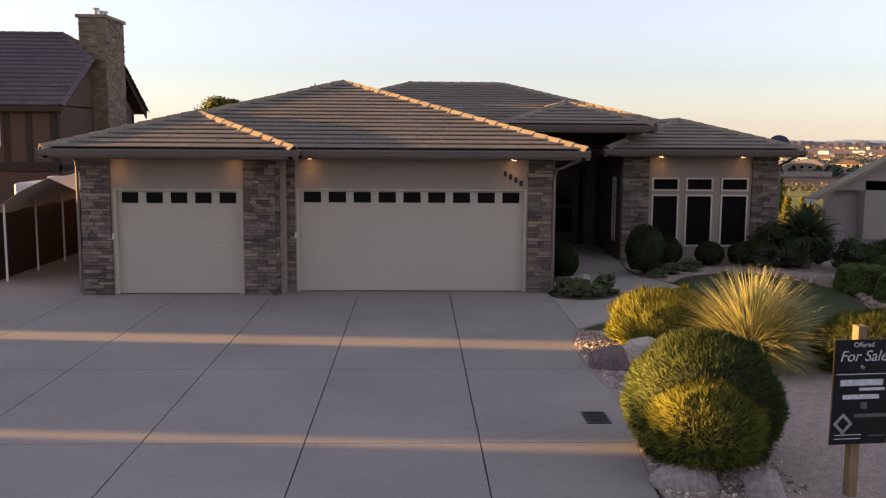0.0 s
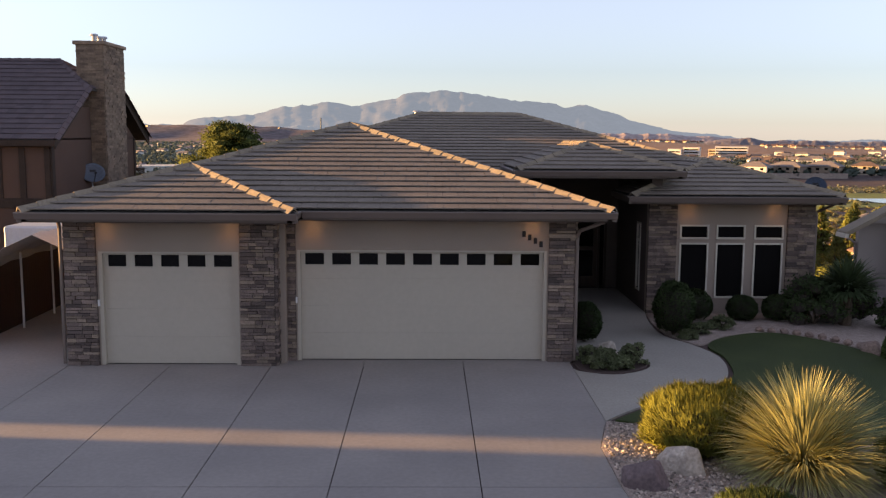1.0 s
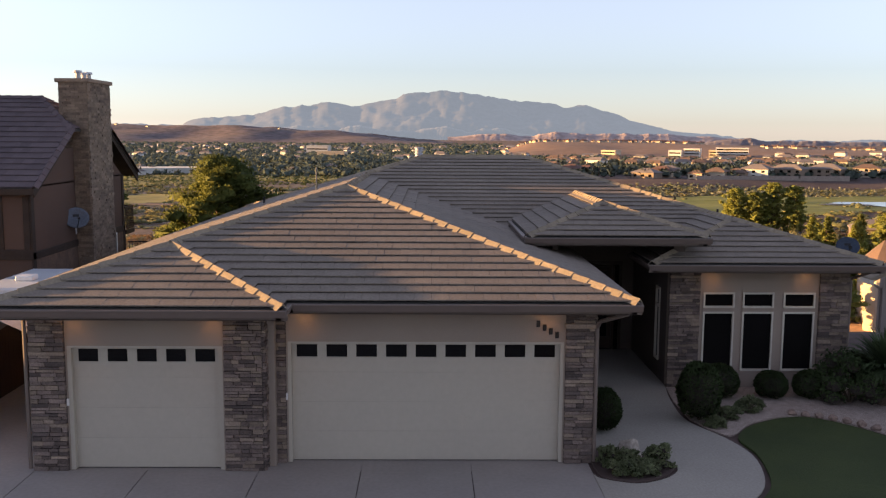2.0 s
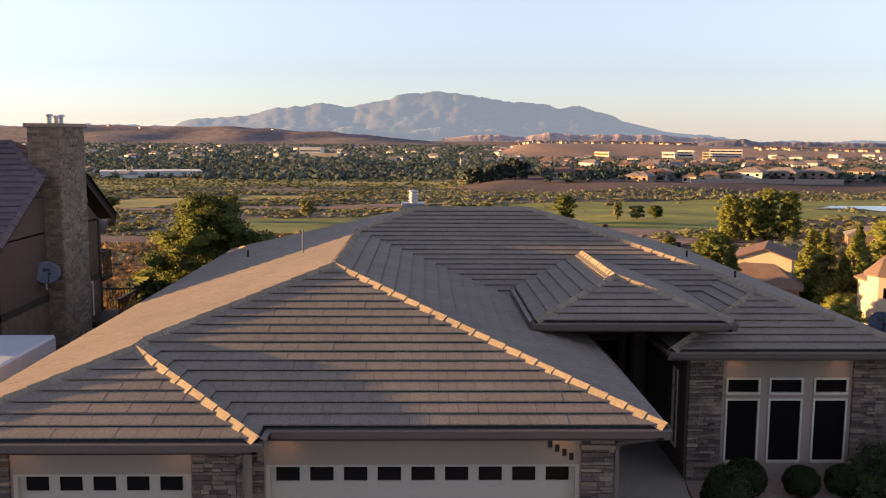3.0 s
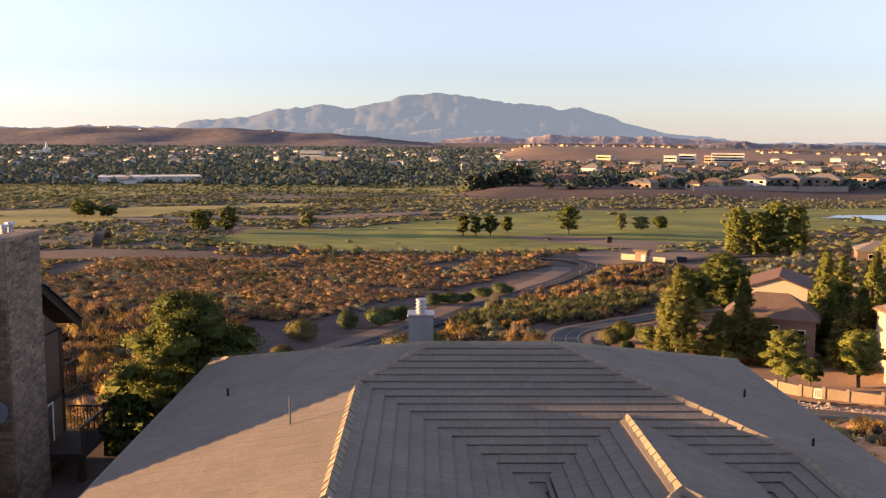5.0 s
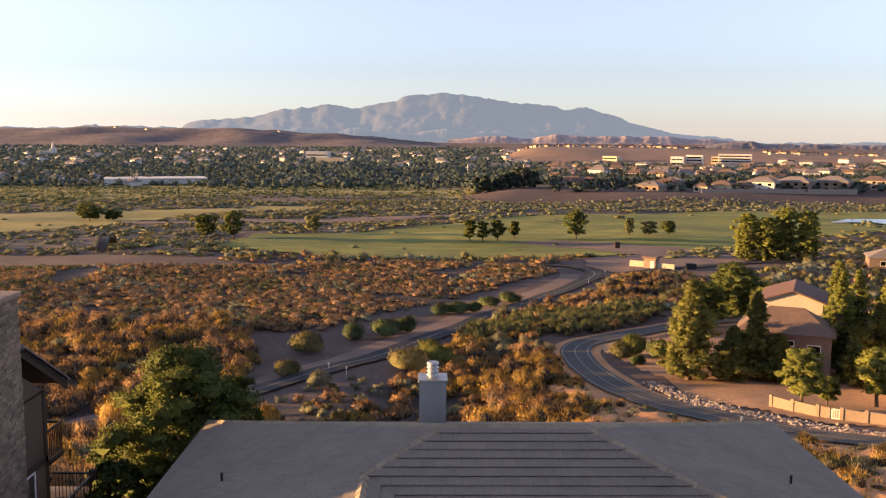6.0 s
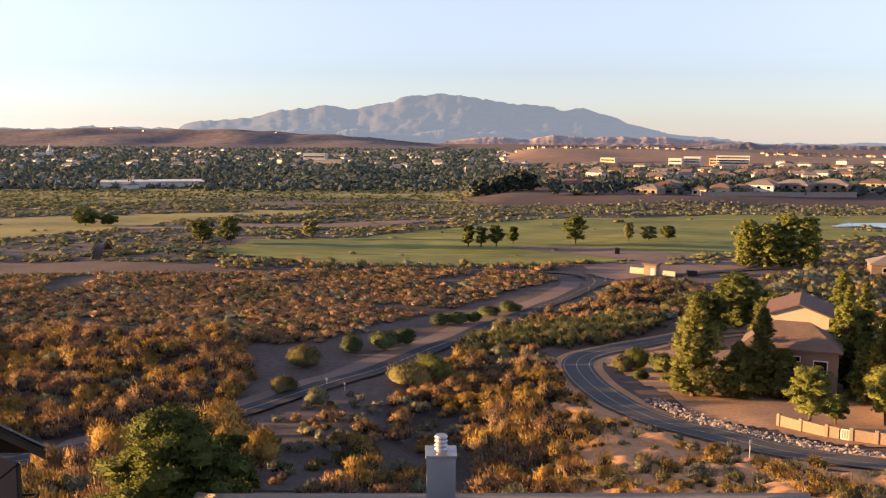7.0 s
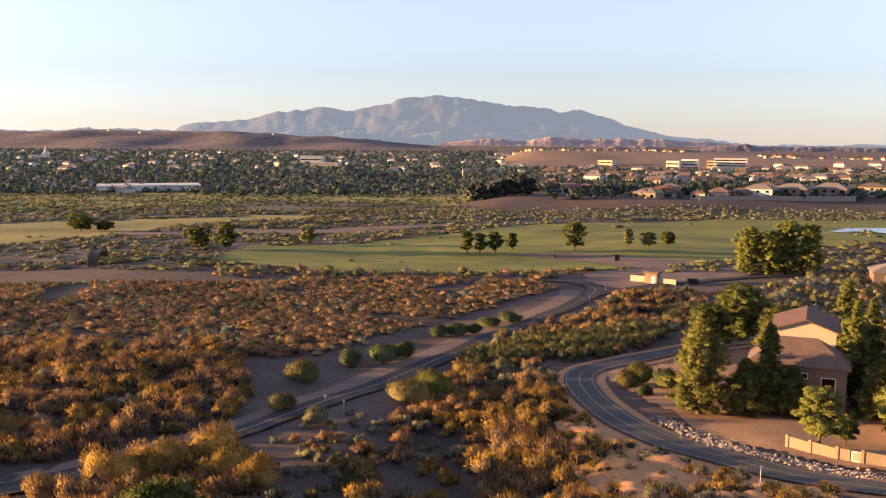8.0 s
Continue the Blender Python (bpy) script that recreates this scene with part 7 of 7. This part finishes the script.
for s in (-1, 1):
    part("window", boxes((s * 0.7 - 0.3, s * 0.7 + 0.3, -1.98, -1.9, -12.2, -10.9)), M["glass"], th)

# more roofs to the right
for x, y, z, w, d, wm, rm, lab in ((128, 262, -19.5, 13, 10, "brown_wall", "grey_tile", "low house with a grey roof among trees"), (100, 176, -17.0, 12, 9, "brown_wall", "red_tile", "house with a red tile roof among trees"), (84, 148, -13.0, 10, 9, "cream", "red_tile", "house with a red tile roof among trees")):
    g = on_ground(x, y)
    ob = empty("valley_house", lab, "house", "houses among the trees", (x, y, g))
    ob.rotation_euler.z = radians(-20)
    part("wall", boxes((-w / 2, w / 2, -d / 2, d / 2, -1, z - g)), M[wm], ob)
    part("roof", hip_roof(bmesh.new(), -w / 2, w / 2, -d / 2, d / 2, z - g, 2.4), M[rm], ob)
    for k in (-3, 0.6, 3):
        pane_frame(ob, k - 0.6, k + 0.6, z - g - 2.2, z - g - 1.0, -d / 2)

# garden wall with its gate, and the rubble below it
gw = empty("garden_wall", "tan block garden wall with a white gate", "wall")
pts = [(39.9, 117.9), (41.5, 115.6), (43.4, 113.2), (44.4, 112.3), (45.4, 111.6), (47.5, 110.2), (50.5, 108.2), (55, 105.5)]
for i, ((xa, ya), (xb, yb)) in enumerate(zip(pts, pts[1:])):
    d = Vector((xb - xa, yb - ya, 0))
    z = min(on_ground(xa, ya), on_ground(xb, yb)) - 0.3
    m = pose(xa, ya, z, 0, 0, math.degrees(math.atan2(d.y, d.x)))
    if i == 3:
        g = part("gate", boxes((0.1, d.length - 0.1, -0.04, 0.04, 0.4, 1.6), bevel=0.02), M["far_white"], gw, "white metal gate")
        g.matrix_basis = m
        for k in range(4):
            b = part("slat", boxes((0.25 + k * 0.25, 0.4 + k * 0.25, -0.06, -0.045, 0.55, 1.5)), M["rock"], g)
        continue
    wl = part("wall_panel", boxes((0, d.length, -0.1, 0.1, 0, 1.6)), M["tan_wall"], gw)
    wl.matrix_basis = m
    cp = part("coping", boxes((-0.05, d.length + 0.05, -0.14, 0.14, 1.6, 1.7), bevel=0.015), M["tan_wall"], gw)
    cp.matrix_basis = m
    pl = part("pier", boxes((-0.2, 0.2, -0.2, 0.2, 0, 1.85), bevel=0.02), M["tan_wall"], gw)
    pl.matrix_basis = m


def rubble():
    """Loose rocks on the bank between road and wall."""
    v, f = [], []
    r = random.Random(9)
    line = smooth_line([(52, 100.5), (46.5, 104.3), (40.5, 109.3), (35, 115.5), (31.6, 122.0), (29.4, 131)], 60)
    for i in range(1500):
        x, y = r.choice(line)
        x, y = x + r.gauss(0, 0.75), y + r.gauss(0, 0.75)
        s = r.choice((0.14, 0.18, 0.22, 0.3))
        m = Matrix.Translation((x, y, on_ground(x, y) + 0.1 + s * 0.25)) @ Euler((r.uniform(-0.5, 0.5), r.uniform(-0.5, 0.5), r.uniform(0, 6))).to_matrix().to_4x4()
        k = len(v)
        for p in ((-1, 0, 0), (0, -0.8, 0), (1.1, 0, 0.1), (0, 0.8, 0), (0.1, -0.1, 0.75), (0, 0, -0.6)):
            v.append(m @ (Vector(p) * s * r.uniform(0.8, 1.2)))
        f += [(k + a, k + b, k + c) for a, b, c in ((0, 1, 4), (1, 2, 4), (2, 3, 4), (3, 0, 4), (1, 0, 5), (2, 1, 5), (3, 2, 5), (0, 3, 5))]
    return mesh("rubble", v, f, M["rock"], None, "pale broken rock lining the road bank")


tagged(rubble(), "", "rocks", "", "stuff")


def marker(x, y, h, label):
    z = on_ground(x, y)
    ob = empty("marker_post", label, "post", "trail marker posts", (x, y, z))
    part("pole", boxes((-0.035, 0.035, -0.035, 0.035, -0.2, h)), M["far_white"], ob)
    part("plate", boxes((-0.14, 0.14, -0.07, -0.05, h - 0.35, h), bevel=0.01), M["far_white"], ob)


marker(29.9, 99.6, 3.1, "thin pale marker post beside the road")
marker(-12.2, 140.2, 1.2, "small pale marker post beside the trail")
marker(-15.0, 143.0, 1.2, "small pale marker post beside the trail")
marker(38.5, 233.5, 1.3, "small pale marker post beside the trail")
marker(46.0, 251.5, 1.3, "small pale marker post beside the trail")

# hut with screen walls, a skip beside it, a shed on the fairway
hut = empty("hut", "small tan block hut with a brown flat roof and screen walls", "hut", at=(61.6, 265, on_ground(61.6, 265)))
hut.rotation_euler.z = radians(-34)
hut.scale = (1.0, 1.0, 1.0)
part("wall", boxes((-1.7, 1.7, -1.5, 1.5, -0.3, 2.9)), M["tan_wall"], hut, "tan block tower")
part("roof", boxes((-2.2, 2.2, -2.0, 2.0, 2.9, 3.4), bevel=0.05), M["brown_tile"], hut, "flat brown roof")
part("door", boxes((0.2, 1.3, -1.56, -1.5, 0, 2.1)), M["far_white"], hut, "pale metal door")
part("screen_wall", boxes((-6.5, -1.7, 0.2, 0.45, -0.3, 1.7)), M["cream"], hut, "low cream screen wall")
part("screen_wall", boxes((1.7, 6.8, -0.6, -0.35, -0.3, 1.6)), M["cream"], hut, "low cream screen wall")
sk = empty("skip", "small dark skip beside the hut", "skip", at=(72.6, 264.5, on_ground(72.6, 264.5)))
part("body", boxes((-1.3, 1.3, -0.9, 0.9, 0.1, 1.5), bevel=0.1), M["black"], sk)
part("lid", boxes((-1.35, 0, -0.95, 0.95, 1.5, 1.6)), M["black"], sk)
sd = empty("shed", "small dark shed standing on the fairway", "shed", at=(62.5, 316, on_ground(62.5, 316)))
part("body", boxes((-0.8, 0.8, -0.8, 0.8, 0, 2.2)), M["dark_wood"], sd)
part("roof", hip_roof(bmesh.new(), -0.8, 0.8, -0.8, 0.8, 2.2, 0.4, 0.2), M["dark_wood"], sd)

# arched footbridge in the scrub
br = empty("footbridge", "dark arched metal footbridge in the scrub", "bridge", at=(-105, 309, on_ground(-105, 309)))
br.rotation_euler.z = radians(11)
for s in (-1.4, 1.4):
    bm = bmesh.new()
    for k in range(14):
        a, b = [(s, -12 + 24 * q, 4.6 * math.sin(math.pi * (0.08 + 0.84 * q))) for q in (k / 14, (k + 1) / 14)]
        tube(bm, a, b, 0.22, 0.22, 6)
    part("arch_rail", bm, M["black"], br)
    for k in range(1, 14):
        q = k / 14
        part("baluster", boxes((s - 0.05, s + 0.05, -12 + 24 * q - 0.05, -12 + 24 * q + 0.05, 4.6 * math.sin(math.pi * (0.08 + 0.84 * q)) - 1.1, 4.6 * math.sin(math.pi * (0.08 + 0.84 * q)))), M["black"], br)
dk = []
for k in range(15):
    q = k / 14
    z = 4.6 * math.sin(math.pi * (0.08 + 0.84 * q)) - 1.1
    dk += [(-1.4, -12 + 24 * q, z), (1.4, -12 + 24 * q, z)]
deck = mesh("deck", dk, [(2 * k, 2 * k + 1, 2 * k + 3, 2 * k + 2) for k in range(14)], M["dark_wood"], br)
deck.modifiers.new("thick", "SOLIDIFY").thickness = 0.2

# ---- the terrace houses ----
def terrace_house(x, y, w, d, h, wm, rm, turn, label, two=False):
    g = on_ground(x, y)
    ob = empty("terrace_house", label, "house", "terrace houses", (x, y, g))
    ob.rotation_euler.z = radians(turn)
    part("wall", boxes((-w / 2, w / 2, -d / 2, d / 2, -2, h)), M[wm], ob)
    part("roof", hip_roof(bmesh.new(), -w / 2, w / 2, -d / 2, d / 2, h, d * 0.24, 0.7), M[rm], ob)
    rows = ((0.9, 2.4), (3.9, 5.3)) if two else ((0.9, 2.4),)
    for z0, z1 in rows:
        n = max(2, int(w / 4.5))
        for k in range(n):
            cx = -w / 2 + (k + 0.5) * w / n
            part("window", boxes((cx - 1.0, cx + 1.0, -d / 2 - 0.04, -d / 2 + 0.02, z0, z1)), M["glass"], ob)
    return ob


for x, y, w, d, h, wm, rm, turn, two in ((93, 600, 16, 11, 4.5, "cream", "red_tile", -30, False), (104, 606, 14, 10, 4.0, "tan_wall", "red_tile", -34, False), (133, 560, 15, 11, 3.5, "tan_wall", "grey_tile", -42, False), (146, 574, 16, 11, 4.5, "cream", "red_tile", -35, False),
                                         (163, 556, 9, 8, 3.6, "cream", "brown_tile", -40, False), (176, 560, 13, 10, 4.5, "cream", "brown_tile", -35, False), (189, 562, 13, 10, 4.0, "tan_wall", "brown_tile", -34, False), (201, 561, 17, 12, 6.2, "far_white", "grey_tile", -38, True), (222, 564, 20, 12, 6.2, "tan_wall", "grey_tile", -44, True),
                                         (215, 590, 14, 11, 6.2, "cream", "brown_tile", -30, True), (246, 566, 20, 13, 6.4, "tan_wall", "grey_tile", -38, True), (262, 596, 12, 10, 5.0, "cream", "brown_tile", -35, False), (284, 592, 16, 11, 6.0, "cream", "brown_tile", -30, True), (302, 596, 16, 11, 4.0, "tan_wall", "grey_tile", -40, False),
                                         (160, 612, 14, 10, 4.0, "cream", "grey_tile", -20, False), (236, 606, 14, 10, 4.5, "cream", "red_tile", -30, False), (322, 600, 15, 11, 5.0, "cream", "red_tile", -20, False)):
    colour = {"cream": "cream", "tan_wall": "tan", "far_white": "white"}[wm]
    roof_c = {"red_tile": "red", "brown_tile": "brown", "grey_tile": "grey"}[rm]
    terrace_house(x, y, w, d, h, wm, rm, turn, colour + " stucco " + ("two-storey " if two else "") + "house with a " + roof_c + " tile roof on the terrace", two)
tw = part("terrace_wall", boxes((0, 95, -0.2, 0.2, -1.0, 2.2)), M["rock"], None, "long pale garden wall along the terrace")
tw.matrix_world = pose(160, 548, on_ground(190, 548) + 0.3, 0, 0, 3)
tagged(tw, "", "wall")

# ---- the town ----
trng = np.random.default_rng(5)


def town_block(name, x, y, w, d, h, material, label, turn=0, strips=0):
    g = on_ground(x, y)
    ob = empty(name, label, "building", "town buildings", (x, y, g))
    ob.rotation_euler.z = radians(turn)
    part("wall", boxes((-w / 2, w / 2, -d / 2, d / 2, -3, h)), material, ob)
    part("parapet", boxes((-w / 2 - 0.3, w / 2 + 0.3, -d / 2 - 0.3, d / 2 + 0.3, h, h + 0.9)), material, ob)
    for k in range(strips):
        z = 3 + k * (h - 2) / max(strips, 1)
        part("window_band", boxes((-w / 2 + 1, w / 2 - 1, -d / 2 - 0.15, -d / 2, z, z + 1.4)), M["glass"], ob)


town_block("warehouse", -205, 700, 72, 30, 3.6, M["far_white"], "long low white warehouse at the town's edge", 18)
town_block("office_block", 312, 1158, 16, 14, 11, M["far_white"], "white office block in the town", -25, 2)
town_block("office_block", 334, 1160, 20, 14, 13, M["far_white"], "white office block in the town", -25, 3)
town_block("office_block", 388, 1170, 40, 18, 12, M["far_white"], "long white office block in the town", -20, 3)
town_block("office_block", 368, 1182, 12, 14, 9, M["cream"], "cream office block in the town", -20, 2)
town_block("office_block", -150, 1250, 30, 16, 13, M["far_white"], "pale office block in the town", -10, 2)
town_block("office_block", -118, 1120, 34, 16, 8, M["cream"], "cream office block in the town", -10, 1)
town_block("office_block", 250, 1260, 22, 16, 6, M["cream"], "low cream building in the town", -40, 1)
town_block("office_block", 420, 800, 36, 12, 5, M["far_white"], "low white building in the town", -10, 1)
town_block("office_block", 330, 780, 26, 12, 6, M["red_tile"], "low red brick building in the town", -10, 1)
tp = empty("temple", "white building with a tall spire in the town", "temple", at=(-585, 1430, -25))
tp.scale = (0.8, 0.8, 0.52)
part("body", boxes((-20, 12, -10, 10, -2, 16), bevel=0.5), M["far_white"], tp)
part("spire_base", boxes((4, 12, -5, 5, 16, 24), bevel=0.4), M["far_white"], tp)
bm = bmesh.new()
tube(bm, (8, 0, 24), (8, 0, 44), 4, 0.2, 8)
part("spire", bm, M["far_white"], tp)


def town_houses(name, n, y0, y1, s0, s1, material, roofmat, label, lit=(7, 14), height=(3.5, 6)):
    """Far houses too small to tell apart: gabled blocks, walls and roofs."""
    wv, wf, rv, rf = [], [], [], []
    for i in range(n):
        y = math.sqrt(trng.random() * (y1 * y1 - y0 * y0) + y0 * y0)
        x = y * (s0 + (s1 - s0) * trng.random())
        g = on_ground(x, y)
        w, d, h = trng.uniform(*lit), trng.uniform(7, 11), trng.uniform(*height)
        a = trng.uniform(-0.9, 0.1)
        c, s = math.cos(a), math.sin(a)
        put = lambda u, v, z: (x + u * c - v * s, y + u * s + v * c, g + z)
        k = len(wv)
        wv += [put(u, v, z) for z in (-2, h) for u, v in ((-w / 2, -d / 2), (w / 2, -d / 2), (w / 2, d / 2), (-w / 2, d / 2))]
        wf += [(k, k + 1, k + 5, k + 4), (k + 1, k + 2, k + 6, k + 5), (k + 2, k + 3, k + 7, k + 6), (k + 3, k, k + 4, k + 7)]
        k = len(rv)
        o = 0.5
        rv += [put(u, v, h) for u, v in ((-w / 2 - o, -d / 2 - o), (w / 2 + o, -d / 2 - o), (w / 2 + o, d / 2 + o), (-w / 2 - o, d / 2 + o))] + [put(-w / 2 + 2, 0, h + 2.2), put(w / 2 - 2, 0, h + 2.2)]
        rf += [(k, k + 1, k + 5, k + 4), (k + 1, k + 2, k + 5), (k + 2, k + 3, k + 4, k + 5), (k + 3, k, k + 4)]
    n0 = len(wv)
    me = mesh(name, wv + rv, wf + [tuple(i + n0 for i in f) for f in rf], material, None, label)
    me.data.materials.append(roofmat)
    me.data.polygons.foreach_set("material_index", [0] * len(wf) + [1] * len(rf))
    tagged(me, "", "houses", "", "stuff")


town_houses("town_houses", 110, 660, 1100, 0.13, 0.6, M["cream"], M["brown_tile"], "many small cream houses of the far town", (7, 13), (4, 6.5))
town_houses("town_houses", 60, 680, 1150, 0.1, 0.6, M["far_white"], M["grey_tile"], "white houses among the trees of the far town", (7, 16), (4, 7))
town_houses("town_houses", 190, 950, 2000, -0.55, 0.1, M["far_white"], M["grey_tile"], "many small pale houses of the far town", (6, 14), (4, 6.5))
town_houses("town_houses", 14, 670, 800, -0.5, -0.1, M["far_white"], M["grey_tile"], "small pale houses at the town's edge", (5, 8), (2.5, 3.5))
town_houses("mesa_houses", 80, 1545, 1640, 0.08, 0.3, M["cream"], M["red_tile"], "row of small houses along the mesa's rim", (5, 9), (2.5, 4))
town_houses("mesa_houses", 60, 1330, 1440, 0.36, 0.6, M["cream"], M["red_tile"], "row of small houses along the mesa's rim", (5, 9), (2.5, 4))
town_houses("hill_houses", 6, 2500, 3100, -0.55, 0.0, M["cream"], M["grey_tile"], "few small houses on the red hills")


def far_trees(name, n, y0, y1, s0, s1, size, per, thin=None):
    xy = scatter(n, y0, y1, s0, s1, thin)
    m = len(xy)
    z = np.array([on_ground(x, y) for x, y in xy])
    s = size[0] + (size[1] - size[0]) * vrng.random(m)
    c = np.column_stack([xy, z + s * 0.5])
    r = np.column_stack([s * 0.7, s * 0.7, s * 0.55]) * (0.8 + 0.4 * vrng.random((m, 1)))
    v = np.concatenate([blobs(c, r * 0.75), tufts(vrng, c, r, per, 1.6, 0.55, 0.4)])
    tagged(quads(name, v, M["far_tree"], None, "dull green trees of the far town", 3, facing(v, c, r, (20, per), 0.14, (c - np.column_stack([0 * s, 0 * s, 1.2 * s]), r), 0.75)), "", "trees", "", "stuff")


M["town"] = mat("town_ground", (0.085, 0.08, 0.058), (0.055, 0.06, 0.042), 0.95, 0.01, 0.06, fine_mix=0.3, bump=0)
sheet("town_ground", [(-520, 690), (-260, 660), (-150, 700), (60, 690), (80, 600), (420, 610), (640, 1010), (110, 1190), (100, 2300), (-1300, 2300)], 16.0, 0.15, M["town"], "shaded ground of yards and streets in the far town", "ground", 16)
no_mesa = lambda x, y: 0.0 if (x / y > 0.08 and y > 1180 - 380 * (x / y - 0.1)) else 1.0
far_trees("town_trees", 4000, 640, 950, -0.55, 0.62, (2.8, 5.8), 8, lambda x, y: 0.9 if (x < -40 or x > 60) and not (inside(x, y, [(-275, 600), (-150, 600), (-145, 735), (-275, 720)])) else 0.45)
far_trees("town_trees", 5600, 900, 1500, -0.58, 0.62, (4, 7.5), 5, no_mesa)
far_trees("town_trees", 3600, 1400, 2300, -0.58, 0.3, (5, 9), 4, no_mesa)
far_trees("terrace_trees", 420, 552, 690, 0.13, 0.62, (3, 6), 40)
far_trees("town_trees", 2800, 615, 1060, 0.09, 0.62, (3.2, 7), 7)
# ---- stone veneer and brick, piece by piece ----
def stone_variants(name, material, jag):
    out = []
    for k in range(7):
        bm = bmesh.new()
        bmesh.ops.create_cube(bm, size=1)
        bmesh.ops.bevel(bm, geom=bm.edges[:], offset=0.06, segments=1, affect="EDGES")
        r = random.Random(k * 13 + 1)
        for v in bm.verts:
            v.co += Vector((r.uniform(-1, 1), r.uniform(-1, 1) * 1.5, r.uniform(-1, 1))) * jag
        me = bpy.data.meshes.new(name)
        bm.to_mesh(me)
        bm.free()
        me.materials.append(material[k % len(material)])
        out.append(me)
    return out


STONES = stone_variants("stone", [M["stone"], M["stone"], M["stone_tan"], M["stone"], M["stone_dark"], M["stone"], M["stone_tan"]], 0.045)


def veneer(origin, along, width, z0, z1, parent, seed, row=(0.05, 0.1), length=(0.13, 0.38), depth=(0.05, 0.085)):
    """Ledge stones laid in uneven courses on a wall face; along: the way the courses run; the face looks to its right."""
    r = random.Random(seed)
    ax = Vector((*along, 0)).normalized()
    out = Vector((ax.y, -ax.x, 0))
    turn = math.atan2(ax.y, ax.x)
    z = z0
    while z < z1 - 0.03:
        h = min(r.uniform(*row), z1 - z)
        u = 0.0
        while u < width - 0.01:
            w = min(r.uniform(*length), width - u)
            if width - u - w < 0.08:
                w = width - u
            d = r.uniform(*depth)
            ob = new("stone", r.choice(STONES))
            ob.parent = parent
            p = Vector((*origin, 0)) + ax * (u + w / 2) + out * (d / 2 - 0.02) + Vector((0, 0, z + h / 2))
            ob.matrix_basis = Matrix.LocRotScale(p, Euler((0, 0, turn)), (w - 0.008, d + 0.02, h - 0.008))
            u += w
        z += h


def backing(spec, label="dark mortar bed of the stone veneer"):
    return part("stone_pier", boxes(spec), M["mortar"], house, label)


ZT = SZ - 0.02
for i, (x0, x1, y) in enumerate(((-7.74, -7.06, GS), (-4.01, -3.27, GS), (-3.24, -2.88, GD), (2.67, 3.24, GD))):
    b = backing((x0, x1, y - 0.012, y - 0.002, 0, ZT))
    top = ZT if i != 3 else 2.78
    veneer((x0, y - 0.012), (1, 0), x1 - x0, 0.0, top, b, 20 + i)
    if i == 3:
        part("cap_stone", boxes((x0 - 0.03, x1 + 0.03, y - 0.12, y, 2.78, 2.87), bevel=0.01), M["stone_tan"], b, "pale stone ledge")
        veneer((x0, y - 0.012), (1, 0), x1 - x0, 2.88, ZT, b, 90)
b = backing((3.242, 3.252, GD, GD + 0.7, 0, ZT))
veneer((3.252, GD), (0, 1), 0.7, 0, ZT, b, 31)
b = backing((-3.268, -3.258, GS - 0.05, GD, 0, ZT))
veneer((-3.258, GS - 0.05), (0, 1), GD - GS - 0.05, 0, ZT, b, 32)
b = backing((6.2, 7.0, WY - 0.012, WY - 0.002, -0.1, ZT))
veneer((6.2, WY - 0.012), (1, 0), 0.8, -0.05, ZT, b, 40)
b = backing((10.12, 10.9, WY - 0.012, WY - 0.002, -0.1, ZT))
veneer((10.12, WY - 0.012), (1, 0), 0.78, -0.05, ZT, b, 41)

BRICKS = stone_variants("brick", [M["brick"]], 0.02)


def brickwork(origin, along, width, z0, z1, parent, seed, limit=300, bl=0.30, bh=0.10):
    """Courses of long bricks; the topmost are pieces, the rest one joined field."""
    r = random.Random(seed)
    ax = Vector((*along, 0)).normalized()
    out = Vector((ax.y, -ax.x, 0))
    turn = math.atan2(ax.y, ax.x)
    n, row, z = 0, 0, z1
    jv, jf = [], []
    while z > z0:
        u = -bl / 2 if row % 2 else 0.0
        while u < width:
            a, b = max(u, 0), min(u + bl, width)
            if b - a > 0.03:
                d = r.choice((0.02, 0.025, 0.03, 0.05))
                p = Vector((*origin, 0)) + ax * (a + b) / 2 + out * (d / 2 - 0.01) + Vector((0, 0, z - bh / 2))
                m = Matrix.LocRotScale(p, Euler((0, 0, turn)), (b - a - 0.012, d + 0.02, bh - 0.012))
                if n < limit:
                    ob = new("brick", r.choice(BRICKS))
                    ob.parent = parent
                    ob.matrix_basis = m
                else:
                    k = len(jv)
                    jv += [m @ Vector(c) for c in ((-.5, -.5, -.5), (.5, -.5, -.5), (.5, -.5, .5), (-.5, -.5, .5), (-.5, .5, -.5), (.5, .5, -.5), (.5, .5, .5), (-.5, .5, .5))]
                    jf += [(k, k + 1, k + 2, k + 3), (k + 1, k + 5, k + 6, k + 2), (k + 4, k, k + 3, k + 7), (k + 3, k + 2, k + 6, k + 7), (k + 4, k + 5, k + 1, k)]
                n += 1
            u += bl
        z -= bh
        row += 1
    if jv:
        tagged(mesh("brick_field", jv, jf, M["brick"], parent), "", "", "", "stuff")


brickwork((-13.72, 38.17), (1, 0), 1.04, -1.0, 8.36, stack, 3, 150)
brickwork((-12.68, 38.17), (0, 1), 2.41, -3.0, 8.36, stack, 4, 150)
